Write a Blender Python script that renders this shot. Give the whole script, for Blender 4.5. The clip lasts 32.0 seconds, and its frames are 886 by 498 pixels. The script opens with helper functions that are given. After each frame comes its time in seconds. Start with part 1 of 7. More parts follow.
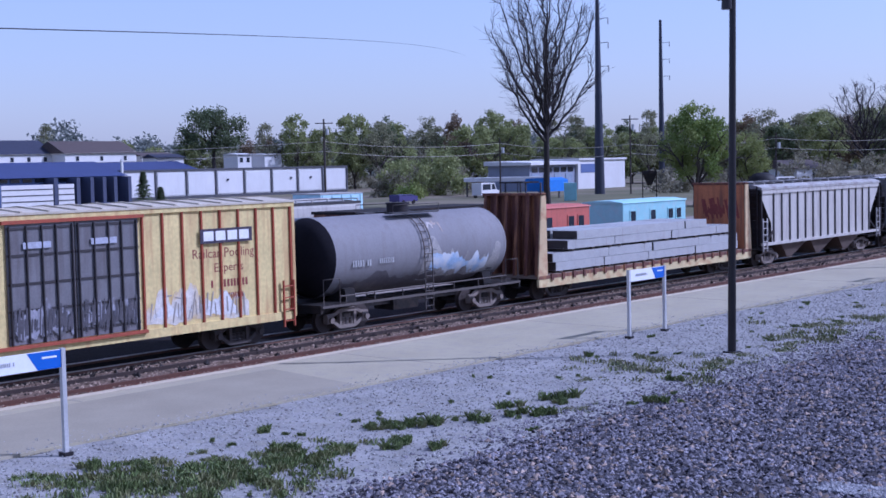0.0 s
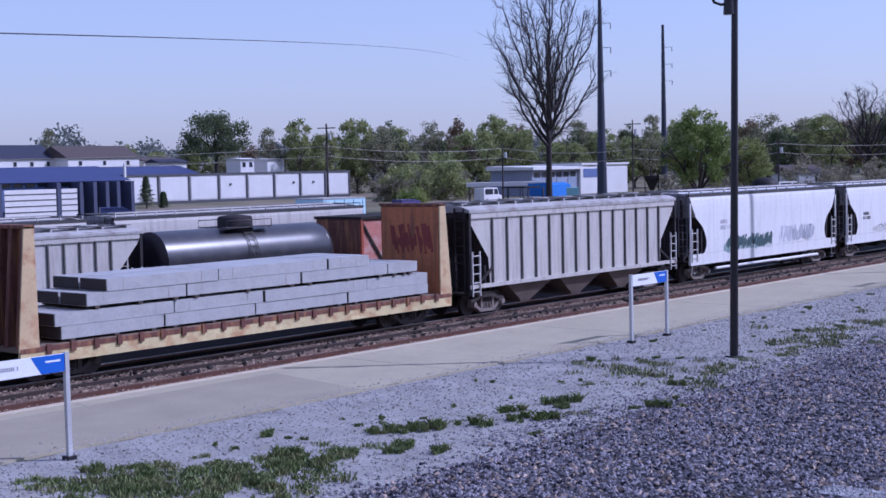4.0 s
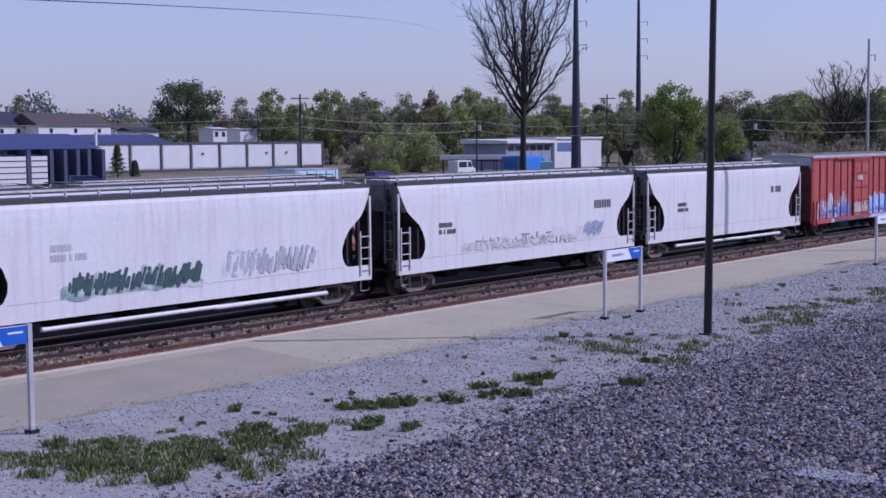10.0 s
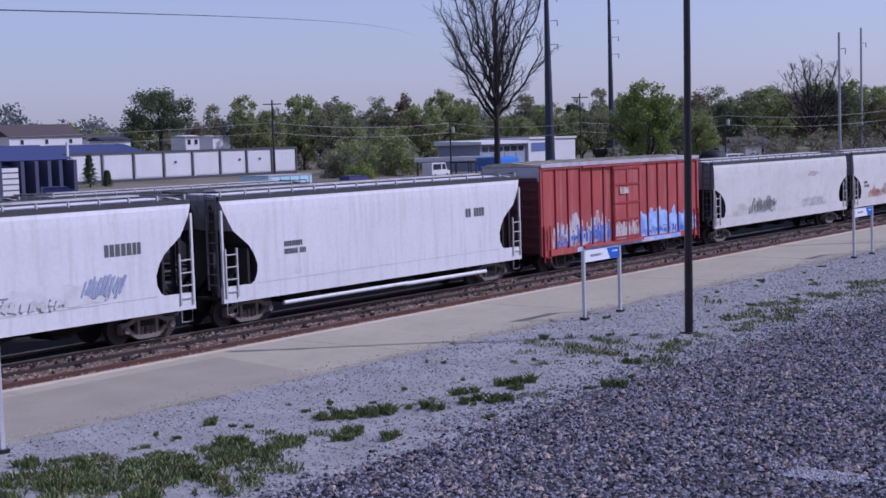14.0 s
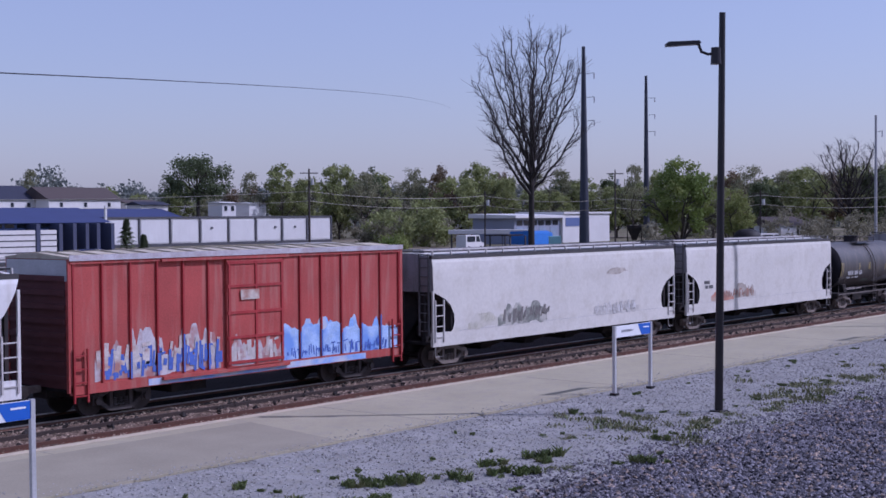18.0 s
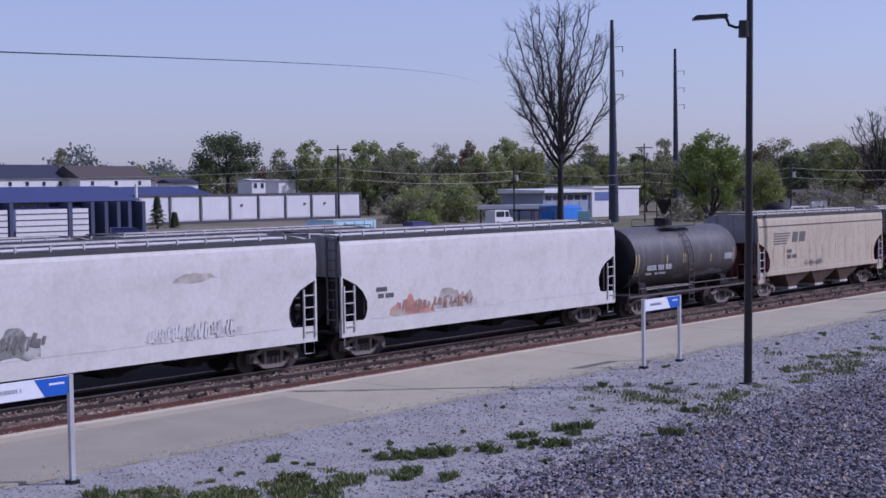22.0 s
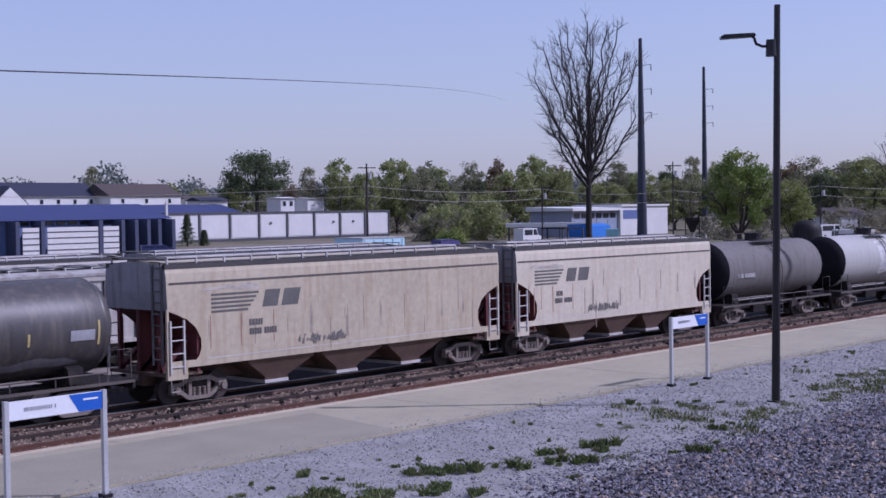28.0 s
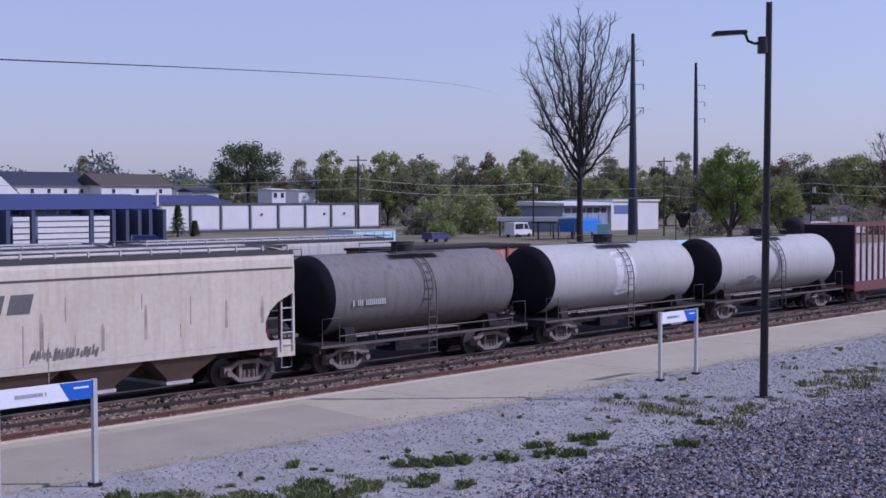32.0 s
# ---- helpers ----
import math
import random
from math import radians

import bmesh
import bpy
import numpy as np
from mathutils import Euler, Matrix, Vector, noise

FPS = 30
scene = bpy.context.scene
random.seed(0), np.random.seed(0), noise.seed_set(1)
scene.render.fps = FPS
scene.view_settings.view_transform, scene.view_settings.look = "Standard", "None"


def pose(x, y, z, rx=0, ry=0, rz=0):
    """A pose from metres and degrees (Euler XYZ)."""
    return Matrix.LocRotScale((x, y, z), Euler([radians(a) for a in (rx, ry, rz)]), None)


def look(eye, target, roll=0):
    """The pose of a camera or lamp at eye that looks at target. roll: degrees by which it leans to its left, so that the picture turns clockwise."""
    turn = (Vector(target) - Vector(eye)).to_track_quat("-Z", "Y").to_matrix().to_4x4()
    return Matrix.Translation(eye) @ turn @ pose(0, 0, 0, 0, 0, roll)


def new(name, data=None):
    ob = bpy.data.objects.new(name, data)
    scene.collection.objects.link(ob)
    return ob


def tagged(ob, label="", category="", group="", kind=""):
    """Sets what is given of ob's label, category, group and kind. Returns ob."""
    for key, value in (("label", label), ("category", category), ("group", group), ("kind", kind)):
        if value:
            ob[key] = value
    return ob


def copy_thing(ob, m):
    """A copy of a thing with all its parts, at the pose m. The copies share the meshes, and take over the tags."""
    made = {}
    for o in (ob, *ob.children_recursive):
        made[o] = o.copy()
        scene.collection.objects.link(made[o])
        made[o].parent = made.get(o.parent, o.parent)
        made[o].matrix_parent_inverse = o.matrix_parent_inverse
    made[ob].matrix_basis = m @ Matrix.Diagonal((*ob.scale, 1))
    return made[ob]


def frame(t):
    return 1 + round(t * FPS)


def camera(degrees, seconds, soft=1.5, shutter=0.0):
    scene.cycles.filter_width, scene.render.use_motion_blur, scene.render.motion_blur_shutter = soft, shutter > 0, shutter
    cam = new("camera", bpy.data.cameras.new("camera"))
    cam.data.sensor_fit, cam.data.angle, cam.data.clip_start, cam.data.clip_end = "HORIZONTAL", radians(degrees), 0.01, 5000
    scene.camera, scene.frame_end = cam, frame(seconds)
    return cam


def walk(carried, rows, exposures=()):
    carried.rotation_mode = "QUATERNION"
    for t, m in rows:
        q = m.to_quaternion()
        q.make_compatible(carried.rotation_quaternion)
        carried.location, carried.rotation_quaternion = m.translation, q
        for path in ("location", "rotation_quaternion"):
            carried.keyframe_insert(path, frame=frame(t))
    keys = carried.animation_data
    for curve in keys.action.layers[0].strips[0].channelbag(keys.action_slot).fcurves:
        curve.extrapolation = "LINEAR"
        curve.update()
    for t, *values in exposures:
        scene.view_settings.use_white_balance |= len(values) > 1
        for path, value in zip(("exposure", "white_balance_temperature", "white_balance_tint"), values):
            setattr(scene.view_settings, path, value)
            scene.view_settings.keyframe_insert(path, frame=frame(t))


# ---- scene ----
# Plan: the main track runs along x at y = 34.4; the camera stands at the origin, 6 m up.
cam = camera(36.2, 32.0, soft=1.6)


def aim(yaw, tilt, roll, on):
    """The camera's pose: heading from +x, downward tilt, roll, and metres forward of its stand."""
    a, b = radians(yaw), radians(tilt)
    eye = Vector((on * math.cos(radians(39.7)), on * math.sin(radians(39.7)), 6.0))
    return look(eye, eye + 50 * Vector((math.cos(a) * math.cos(b), math.sin(a) * math.cos(b), -math.sin(b))), roll)


walk(cam, [
    (0, aim(40.24, 3.62, -1.28, -0.51)),
    (0.5, aim(40.19, 3.60, -1.73, -0.58)),
    (1, aim(40.39, 3.47, -1.87, -0.67)),
    (1.5, aim(40.35, 3.44, -1.82, -0.65)),
    (2, aim(40.52, 3.39, -1.50, -0.57)),
    (2.5, aim(40.52, 3.00, -1.31, -0.63)),
    (3, aim(40.54, 3.07, -1.17, -0.67)),
    (3.5, aim(40.43, 3.33, -1.29, -0.61)),
    (5.5, aim(40.13, 3.42, -1.11, -0.58)),
    (6, aim(40.06, 3.32, -1.20, -0.63)),
    (6.5, aim(40.13, 3.36, -1.55, -0.60)),
    (7, aim(40.43, 3.67, -1.87, -0.37)),
    (7.5, aim(40.63, 4.08, -1.49, -0.31)),
    (8, aim(40.39, 4.18, -1.15, -0.16)),
    (8.5, aim(40.16, 4.09, -0.52, 0.03)),
    (9, aim(39.70, 4.15, -0.50, 0.00)),
    (9.5, aim(39.40, 4.50, -0.74, -0.03)),
    (10, aim(39.21, 4.60, -0.53, -0.08)),
    (10.5, aim(38.87, 4.56, -0.53, 0.04)),
    (11, aim(38.79, 4.42, -0.78, 0.11)),
    (11.5, aim(38.31, 4.07, -1.00, 0.65)),
    (12, aim(38.15, 4.30, -1.65, 0.44)),
    (12.5, aim(38.30, 4.59, -2.00, 0.54)),
    (13, aim(38.38, 4.69, -2.20, 0.50)),
    (13.5, aim(38.33, 4.63, -2.04, 0.50)),
    (15.5, aim(38.17, 3.67, -1.01, 0.09)),
    (16, aim(39.06, 1.91, -0.78, -0.28)),
    (16.5, aim(39.41, 1.48, -0.50, -0.16)),
    (17, aim(39.37, 1.20, -0.56, -0.21)),
    (17.5, aim(38.86, 0.80, -0.55, -0.09)),
    (18, aim(39.53, 1.45, -0.41, 0.16)),
    (18.5, aim(39.16, 0.89, -0.40, 0.25)),
    (19, aim(40.42, 0.61, -0.83, -0.20)),
    (19.5, aim(41.09, 1.99, -1.09, 0.04)),
    (20, aim(41.37, 2.78, -0.53, 0.41)),
    (20.5, aim(40.55, 2.73, -0.20, 0.62)),
    (21, aim(40.16, 2.76, -0.52, 0.48)),
    (21.5, aim(40.68, 3.19, -0.65, 0.22)),
    (22, aim(40.78, 2.47, -0.88, -0.15)),
    (22.5, aim(41.22, 2.23, -0.85, -0.35)),
    (23, aim(41.47, 1.89, -0.70, -0.40)),
    (23.5, aim(41.60, 1.40, -0.46, -0.65)),
    (24, aim(41.74, 1.51, -0.29, -0.58)),
    (24.5, aim(41.83, 1.73, -0.37, -0.62)),
    (26.5, aim(41.95, 1.47, -0.33, -0.57)),
    (27, aim(41.78, 1.45, -0.39, -0.74)),
    (27.5, aim(41.83, 1.43, -0.70, -0.59)),
    (28, aim(41.96, 1.69, -0.85, -0.45)),
    (28.5, aim(41.91, 1.81, -0.72, -0.49)),
    (29, aim(41.78, 1.70, -0.48, -0.54)),
    (29.5, aim(41.76, 1.50, -0.24, -0.53)),
    (30, aim(41.61, 1.74, -0.21, -0.57)),
    (30.5, aim(41.64, 1.87, -0.40, -0.58)),
    (31, aim(41.62, 2.04, -0.33, -0.47)),
    (31.5, aim(41.66, 2.02, -0.31, -0.55)),
    (32, aim(41.57, 1.98, -0.26, -0.57)),
], exposures=[(0, -0.16, 4680, 33), (6, -0.26, 4990, 36), (13, -0.46, 5150, 37), (16, -0.46, 5100, 34), (19, -0.48, 5170, 36), (24, -0.4, 5200, 36), (32, -0.36, 5220, 36)])

# ---- light: clear spring day, sun behind the camera on its right ----
SUN_AZ, SUN_EL = math.atan2(-0.73, 0.69), radians(42)
world = bpy.data.worlds.new("sky")
scene.world = world
world.use_nodes = True
wn = world.node_tree
sky = wn.nodes.new("ShaderNodeTexSky")
sky.sky_type, sky.sun_disc = "NISHITA", False
sky.sun_elevation, sky.sun_rotation = SUN_EL, math.pi / 2 - SUN_AZ
sky.air_density, sky.dust_density, sky.ozone_density = 1.2, 1.1, 2.5
wn.nodes["Background"].inputs[1].default_value = 0.138
haze = wn.nodes.new("ShaderNodeMix")  # thin white haze over the whole sky
haze.data_type = "RGBA"
haze.inputs[0].default_value = 0.42
haze.inputs[7].default_value = (4.7, 4.68, 4.95, 1)
wn.links.new(sky.outputs[0], haze.inputs[6])
wn.links.new(haze.outputs[2], wn.nodes["Background"].inputs[0])
sun = new("sun", bpy.data.lights.new("sun", "SUN"))
sun.data.energy, sun.data.angle, sun.data.color = 4.1, radians(0.53), (1.0, 0.95, 0.87)
sun.matrix_world = look((0, 0, 60), (-math.cos(SUN_AZ) * math.cos(SUN_EL), -math.sin(SUN_AZ) * math.cos(SUN_EL), 60 - math.sin(SUN_EL)))


# ---- materials ----
MATS = {}


def mat(name, base, rough=0.7, metal=0.0, var=0.25, scale=1.5, fine=18.0, bump=0.15, dirt=None, dirt_amount=0.0,
        streak=False, island=0.0, random_ob=0.0, second=None, spots=0.5, spec=0.5):
    """A painted, stony or woody surface: broad and fine variation, dirt or rust in patches or streaks, fine relief."""
    if name in MATS:
        return MATS[name]
    m = bpy.data.materials.new(name)
    m.use_nodes = True
    nt = m.node_tree
    n, l = nt.nodes, nt.links
    b = n["Principled BSDF"]
    b.inputs["Roughness"].default_value, b.inputs["Metallic"].default_value = rough, metal
    b.inputs["Specular IOR Level"].default_value = spec
    co = n.new("ShaderNodeTexCoord")
    broad, small = n.new("ShaderNodeTexNoise"), n.new("ShaderNodeTexNoise")
    broad.inputs["Scale"].default_value, small.inputs["Scale"].default_value = scale, fine
    broad.inputs["Detail"].default_value, small.inputs["Detail"].default_value = 5, 4
    l.new(co.outputs["Object"], broad.inputs["Vector"])
    l.new(co.outputs["Object"], small.inputs["Vector"])
    add = n.new("ShaderNodeMath")
    add.operation = "ADD"
    l.new(broad.outputs[0], add.inputs[0])
    l.new(small.outputs[0], add.inputs[1])
    half = n.new("ShaderNodeMapRange")
    half.inputs[1].default_value, half.inputs[2].default_value = 0.6, 1.4
    half.inputs[3].default_value, half.inputs[4].default_value = 1 - var, 1 + var
    l.new(add.outputs[0], half.inputs[0])
    value = half.outputs[0]
    if island or random_ob:
        src = n.new("ShaderNodeNewGeometry").outputs["Random Per Island"] if island else n.new("ShaderNodeObjectInfo").outputs["Random"]
        rr = n.new("ShaderNodeMapRange")
        rr.inputs[3].default_value, rr.inputs[4].default_value = 1 - (island or random_ob), 1 + (island or random_ob)
        l.new(src, rr.inputs[0])
        mu = n.new("ShaderNodeMath")
        mu.operation = "MULTIPLY"
        l.new(value, mu.inputs[0])
        l.new(rr.outputs[0], mu.inputs[1])
        value = mu.outputs[0]
    col = n.new("ShaderNodeMix")
    col.data_type, col.blend_type = "RGBA", "MULTIPLY"
    col.inputs[0].default_value = 1
    col.inputs[6].default_value = (*base, 1)
    l.new(value, col.inputs[7])
    out = col.outputs[2]
    if second:
        mx = n.new("ShaderNodeMix")
        mx.data_type = "RGBA"
        nz = n.new("ShaderNodeTexNoise")
        nz.inputs["Scale"].default_value, nz.inputs["Detail"].default_value = scale * 0.6, 6
        l.new(co.outputs["Object"], nz.inputs["Vector"])
        r = n.new("ShaderNodeMapRange")
        r.inputs[1].default_value, r.inputs[2].default_value = spots - 0.08, spots + 0.08
        l.new(nz.outputs[0], r.inputs[0])
        l.new(r.outputs[0], mx.inputs[0])
        l.new(out, mx.inputs[6])
        mx.inputs[7].default_value = (*second, 1)
        out = mx.outputs[2]
    if dirt:
        mx = n.new("ShaderNodeMix")
        mx.data_type = "RGBA"
        nz = n.new("ShaderNodeTexNoise")
        nz.inputs["Scale"].default_value, nz.inputs["Detail"].default_value = 2.2, 7
        mp = n.new("ShaderNodeMapping")
        mp.inputs["Scale"].default_value = (2.2, 2.2, 0.22) if streak else (1, 1, 1)
        l.new(co.outputs["Object"], mp.inputs[0])
        l.new(mp.outputs[0], nz.inputs["Vector"])
        r = n.new("ShaderNodeMapRange")
        r.inputs[1].default_value, r.inputs[2].default_value = 0.48, 0.78
        r.inputs[4].default_value = dirt_amount
        l.new(nz.outputs[0], r.inputs[0])
        l.new(r.outputs[0], mx.inputs[0])
        l.new(out, mx.inputs[6])
        mx.inputs[7].default_value = (*dirt, 1)
        out = mx.outputs[2]
    l.new(out, b.inputs["Base Color"])
    if bump:
        bp = n.new("ShaderNodeBump")
        bp.inputs["Strength"].default_value, bp.inputs["Distance"].default_value = bump, 0.02
        l.new(small.outputs[0], bp.inputs["Height"])
        l.new(bp.outputs[0], b.inputs["Normal"])
    MATS[name] = m
    return m


RUST = (0.16, 0.075, 0.045)
M_STEEL = mat("black_underframe_steel", (0.024, 0.022, 0.022), 0.8, 0.0, 0.3, dirt=(0.07, 0.05, 0.04), dirt_amount=0.7, spec=0.12)
M_TRUCK = mat("dusty_brown_truck_iron", (0.2, 0.165, 0.14), 0.85, 0.0, 0.35, dirt=(0.10, 0.065, 0.05), dirt_amount=0.7)
# dark copy of the truck iron, the shade below the cars painted in
M_SHADETRUCK = mat("shade_dark_truck_iron", (0.06, 0.05, 0.047), 0.85, 0.0, 0.35, dirt=(0.11, 0.08, 0.07), dirt_amount=0.6)
M_WHEEL = mat("worn_wheel_steel", (0.055, 0.042, 0.038), 0.65, 0.3, 0.3)
M_RAIL = mat("brown_rail_side", (0.15, 0.08, 0.055), 0.75, 0.2, 0.3, fine=30)
M_SHINE = mat("polished_rail_head", (0.45, 0.44, 0.43), 0.3, 0.9, 0.15)
M_TIE = mat("weathered_tie_wood", (0.12, 0.085, 0.065), 0.9, 0, 0.35, fine=25, random_ob=0.35, bump=0.4, spec=0.1)


# ---- mesh building ----
class Geo:
    """Collects vertices and faces of one mesh."""

    def __init__(self):
        self.v, self.f, self.smooth = [], [], []

    def add(self, verts, faces, smooth=False):
        k = len(self.v)
        self.v += [tuple(p) for p in verts]
        self.f += [tuple(i + k for i in f) for f in faces]
        self.smooth += [smooth] * len(faces)
        return self

    def weld(self):
        """Join the points that coincide."""
        index, at = {}, []
        for p in self.v:
            at.append(index.setdefault(tuple(round(c, 5) for c in p), len(index)))
        pts, faces = list(index), [tuple(at[i] for i in f) for f in self.f]
        used = {i: k for k, i in enumerate(sorted({i for f in faces for i in f}))}
        self.v, self.f = [pts[i] for i in used], [tuple(used[i] for i in f) for f in faces]
        return self

    def box(self, x0, x1, y0, y1, z0, z1):
        return self.add([(x0, y0, z0), (x1, y0, z0), (x1, y1, z0), (x0, y1, z0), (x0, y0, z1), (x1, y0, z1), (x1, y1, z1), (x0, y1, z1)],
                        [(0, 3, 2, 1), (4, 5, 6, 7), (0, 1, 5, 4), (1, 2, 6, 5), (2, 3, 7, 6), (3, 0, 4, 7)])

    def bar(self, a, b, w=0.04, h=None, up=(0, 0, 1)):
        """A square bar from a to b."""
        a, b = Vector(a), Vector(b)
        d = (b - a).normalized()
        s = d.cross(Vector(up))
        s = s.normalized() if s.length > 1e-4 else d.cross(Vector((0, 1, 0))).normalized()
        u = s.cross(d)
        s, u = s * w / 2, u * (h or w) / 2
        return self.add([a - s - u, a + s - u, a + s + u, a - s + u, b - s - u, b + s - u, b + s + u, b - s + u],
                        [(3, 2, 1, 0), (4, 5, 6, 7), (0, 1, 5, 4), (1, 2, 6, 5), (2, 3, 7, 6), (3, 0, 4, 7)])

    def tube(self, a, b, r0, r1=None, n=10, caps=True):
        """A round rod from a to b."""
        a, b = Vector(a), Vector(b)
        d = (b - a).normalized()
        s = d.cross(Vector((0, 0, 1)))
        s = s.normalized() if s.length > 1e-4 else Vector((1, 0, 0))
        u = d.cross(s)
        r1 = r0 if r1 is None else r1
        vs = []
        for p, r in ((a, r0), (b, r1)):
            vs += [p + r * (math.cos(2 * math.pi * i / n) * s + math.sin(2 * math.pi * i / n) * u) for i in range(n)]
        self.add(vs, [(i, (i + 1) % n, n + (i + 1) % n, n + i) for i in range(n)], True)
        if caps:
            self.add(vs, [tuple(range(n - 1, -1, -1)), tuple(range(n, 2 * n))])
        return self

    def path(self, pts, r, n=6):
        """A round rod bent through the given points."""
        pts = [Vector(p) for p in pts]
        rings = []
        for i, p in enumerate(pts):
            d = (pts[min(i + 1, len(pts) - 1)] - pts[max(i - 1, 0)]).normalized()
            s = d.cross(Vector((0.31, 0.17, 0.93))).normalized()
            u = d.cross(s)
            rings.append([p + r * (math.cos(2 * math.pi * k / n) * s + math.sin(2 * math.pi * k / n) * u) for k in range(n)])
        return self.rings(rings)

    def rings(self, rings, smooth=True, close=True):
        """Skin over closed rings with equal numbers of points, capped at both ends."""
        n = len(rings[0])
        vs = [p for r in rings for p in r]
        fs = [(k * n + i, k * n + (i + 1) % n, (k + 1) * n + (i + 1) % n, (k + 1) * n + i) for k in range(len(rings) - 1) for i in range(n)]
        self.add(vs, fs, smooth)
        if close:
            self.add(rings[0], [tuple(range(n - 1, -1, -1))])
            self.add(rings[-1], [tuple(range(n))])
        return self

    def prism(self, outline, axis, lo, hi):
        """An outline extruded along an axis (0 x, 1 y, 2 z)."""
        def at(p, c):
            q = list(p)
            q.insert(axis, c)
            return tuple(q)
        n = len(outline)
        vs = [at(p, lo) for p in outline] + [at(p, hi) for p in outline]
        return self.add(vs, [(i, (i + 1) % n, n + (i + 1) % n, n + i) for i in range(n)] + [tuple(range(n - 1, -1, -1)), tuple(range(n, 2 * n))])


def mesh_of(name, geo, material):
    me = bpy.data.meshes.new(name)
    me.from_pydata(geo.v, [], geo.f)
    me.polygons.foreach_set("use_smooth", geo.smooth)
    if len(geo.f) < 60000:
        bm = bmesh.new()
        bm.from_mesh(me)
        bmesh.ops.recalc_face_normals(bm, faces=bm.faces)
        bm.to_mesh(me)
        bm.free()
    me.materials.append(material)
    return me


def part(name, geo, material, parent=None, label="", at=None):
    """Links a Geo, or a ready mesh, as one mesh object under its parent."""
    me = geo if isinstance(geo, bpy.types.Mesh) else mesh_of(name, geo, material)
    ob = new(name, me)
    ob.parent = parent
    if at is not None:
        ob.matrix_basis = at
    if name in ("lettering", "graffiti", "weld_seam", "stake_pocket", "seam_band", "hand_rail", "roof_ribs", "reflectors", "tuft", "emblem", "emblem", "board_posts"):
        ob["kind"] = "stuff"
    return tagged(ob, label)


def thing(name, m, label, category, group="", kind=""):
    """An empty at a thing's base that carries its parts."""
    ob = new(name)
    ob.empty_display_size = 0.3
    ob.matrix_basis = m
    return tagged(ob, label, category, group, kind)


# ---- ground, platform, tracks ----
M_EARTH = mat("dry_grass_and_earth", (0.13, 0.125, 0.075), 0.95, 0, 0.3, scale=0.05, fine=1.2, bump=0.6, second=(0.20, 0.17, 0.125), spots=0.52, spec=0.1)
M_YARD = mat("grey_yard_ballast", (0.25, 0.225, 0.20), 0.95, 0, 0.35, scale=0.4, fine=9, bump=0.8, dirt=(0.13, 0.10, 0.08), dirt_amount=0.7, spec=0.1)
M_BALLAST = mat("track_ballast", (0.16, 0.115, 0.088), 0.95, 0, 0.35, scale=1.2, fine=14, bump=1.0, dirt=(0.07, 0.045, 0.035), dirt_amount=0.8, spec=0.1)
M_CONCRETE = mat("tan_platform_paving", (0.36, 0.327, 0.235), 0.9, 0, 0.14, scale=0.35, fine=14, bump=0.15, dirt=(0.27, 0.25, 0.23), dirt_amount=0.5, spec=0.1)
M_EDGE = mat("pale_platform_edge", (0.46, 0.395, 0.29), 0.9, 0, 0.2, fine=20)
M_LIGHTGRAVEL = mat("pale_crushed_stone_ground", (0.275, 0.268, 0.258), 0.95, 0, 0.35, scale=0.8, fine=12, bump=1.0, dirt=(0.24, 0.23, 0.18), dirt_amount=0.7, spec=0.1)
M_DARKGRAVEL = mat("grey_gravel_bed", (0.05, 0.046, 0.05), 0.95, 0, 0.3, scale=0.8, fine=14, bump=1.0, spec=0.1)
M_STONE = mat("loose_grey_stones", (0.182, 0.17, 0.188), 0.9, 0, 0.25, fine=30, scale=0.5, island=0.65, spec=0.1)
M_PALESTONE = mat("loose_pale_stones", (0.315, 0.308, 0.3), 0.9, 0, 0.2, fine=30, island=0.32, spec=0.1)

g = Geo()
g.add([(-3000, -3000, 0), (3000, -3000, 0), (3000, 3000, 0), (-3000, 3000, 0)], [(0, 1, 2, 3)])
tagged(part("ground", g, M_EARTH), "flat dry grassy earth reaching the horizon", "ground", kind="structure")


def strip(name, y0, y1, z, material, label, x0=-60, x1=420, wob=0.0, step=1.0, thick=0.3, category="ground"):
    """A long slab along the track with uneven long edges."""
    g = Geo()
    n = int((x1 - x0) / step)
    f = lambda x, k: wob * (noise.noise((x * 0.35, k, 0)) + 0.6 * noise.noise((x * 1.3, k + 9, 0)))
    for i in range(n + 1):
        x = x0 + i * step
        g.v += [(x, y0 + f(x, 1), z), (x, y1 + f(x, 5), z), (x, y0 + f(x, 1), z - thick), (x, y1 + f(x, 5), z - thick)]
    for i in range(n):
        a, b = 4 * i, 4 * i + 4
        g.f += [(a, b, b + 1, a + 1), (a + 2, b + 2, b, a), (a + 1, b + 1, b + 3, a + 3)]
    g.smooth = [False] * len(g.f)
    return tagged(part(name, g, material), label, category, kind="structure")


strip("gravel_lot", -40, 17.0, 0.006, M_DARKGRAVEL, "dark grey stony gravel lot", wob=0.35, step=0.25)
strip("gravel_verge", 16.2, 24.9, 0.003, M_LIGHTGRAVEL, "pale crushed stone verge with weeds", wob=0.4, step=0.5)
strip("trackbed", 30.1, 38.5, 0.012, M_BALLAST, "brown-grey ballast trackbed", wob=0.1)
# ballast strip whose near-black colour stands in for the shade under the train
strip("oily_trackbed", 33.3, 41.5, 0.018, mat("shade_dark_ballast", (0.022, 0.019, 0.019), 0.95, 0, 0.35, scale=1.2, fine=14, bump=1.0, spec=0.1), "ballast under the main line, darkened to imitate the train's shade", wob=0.12)
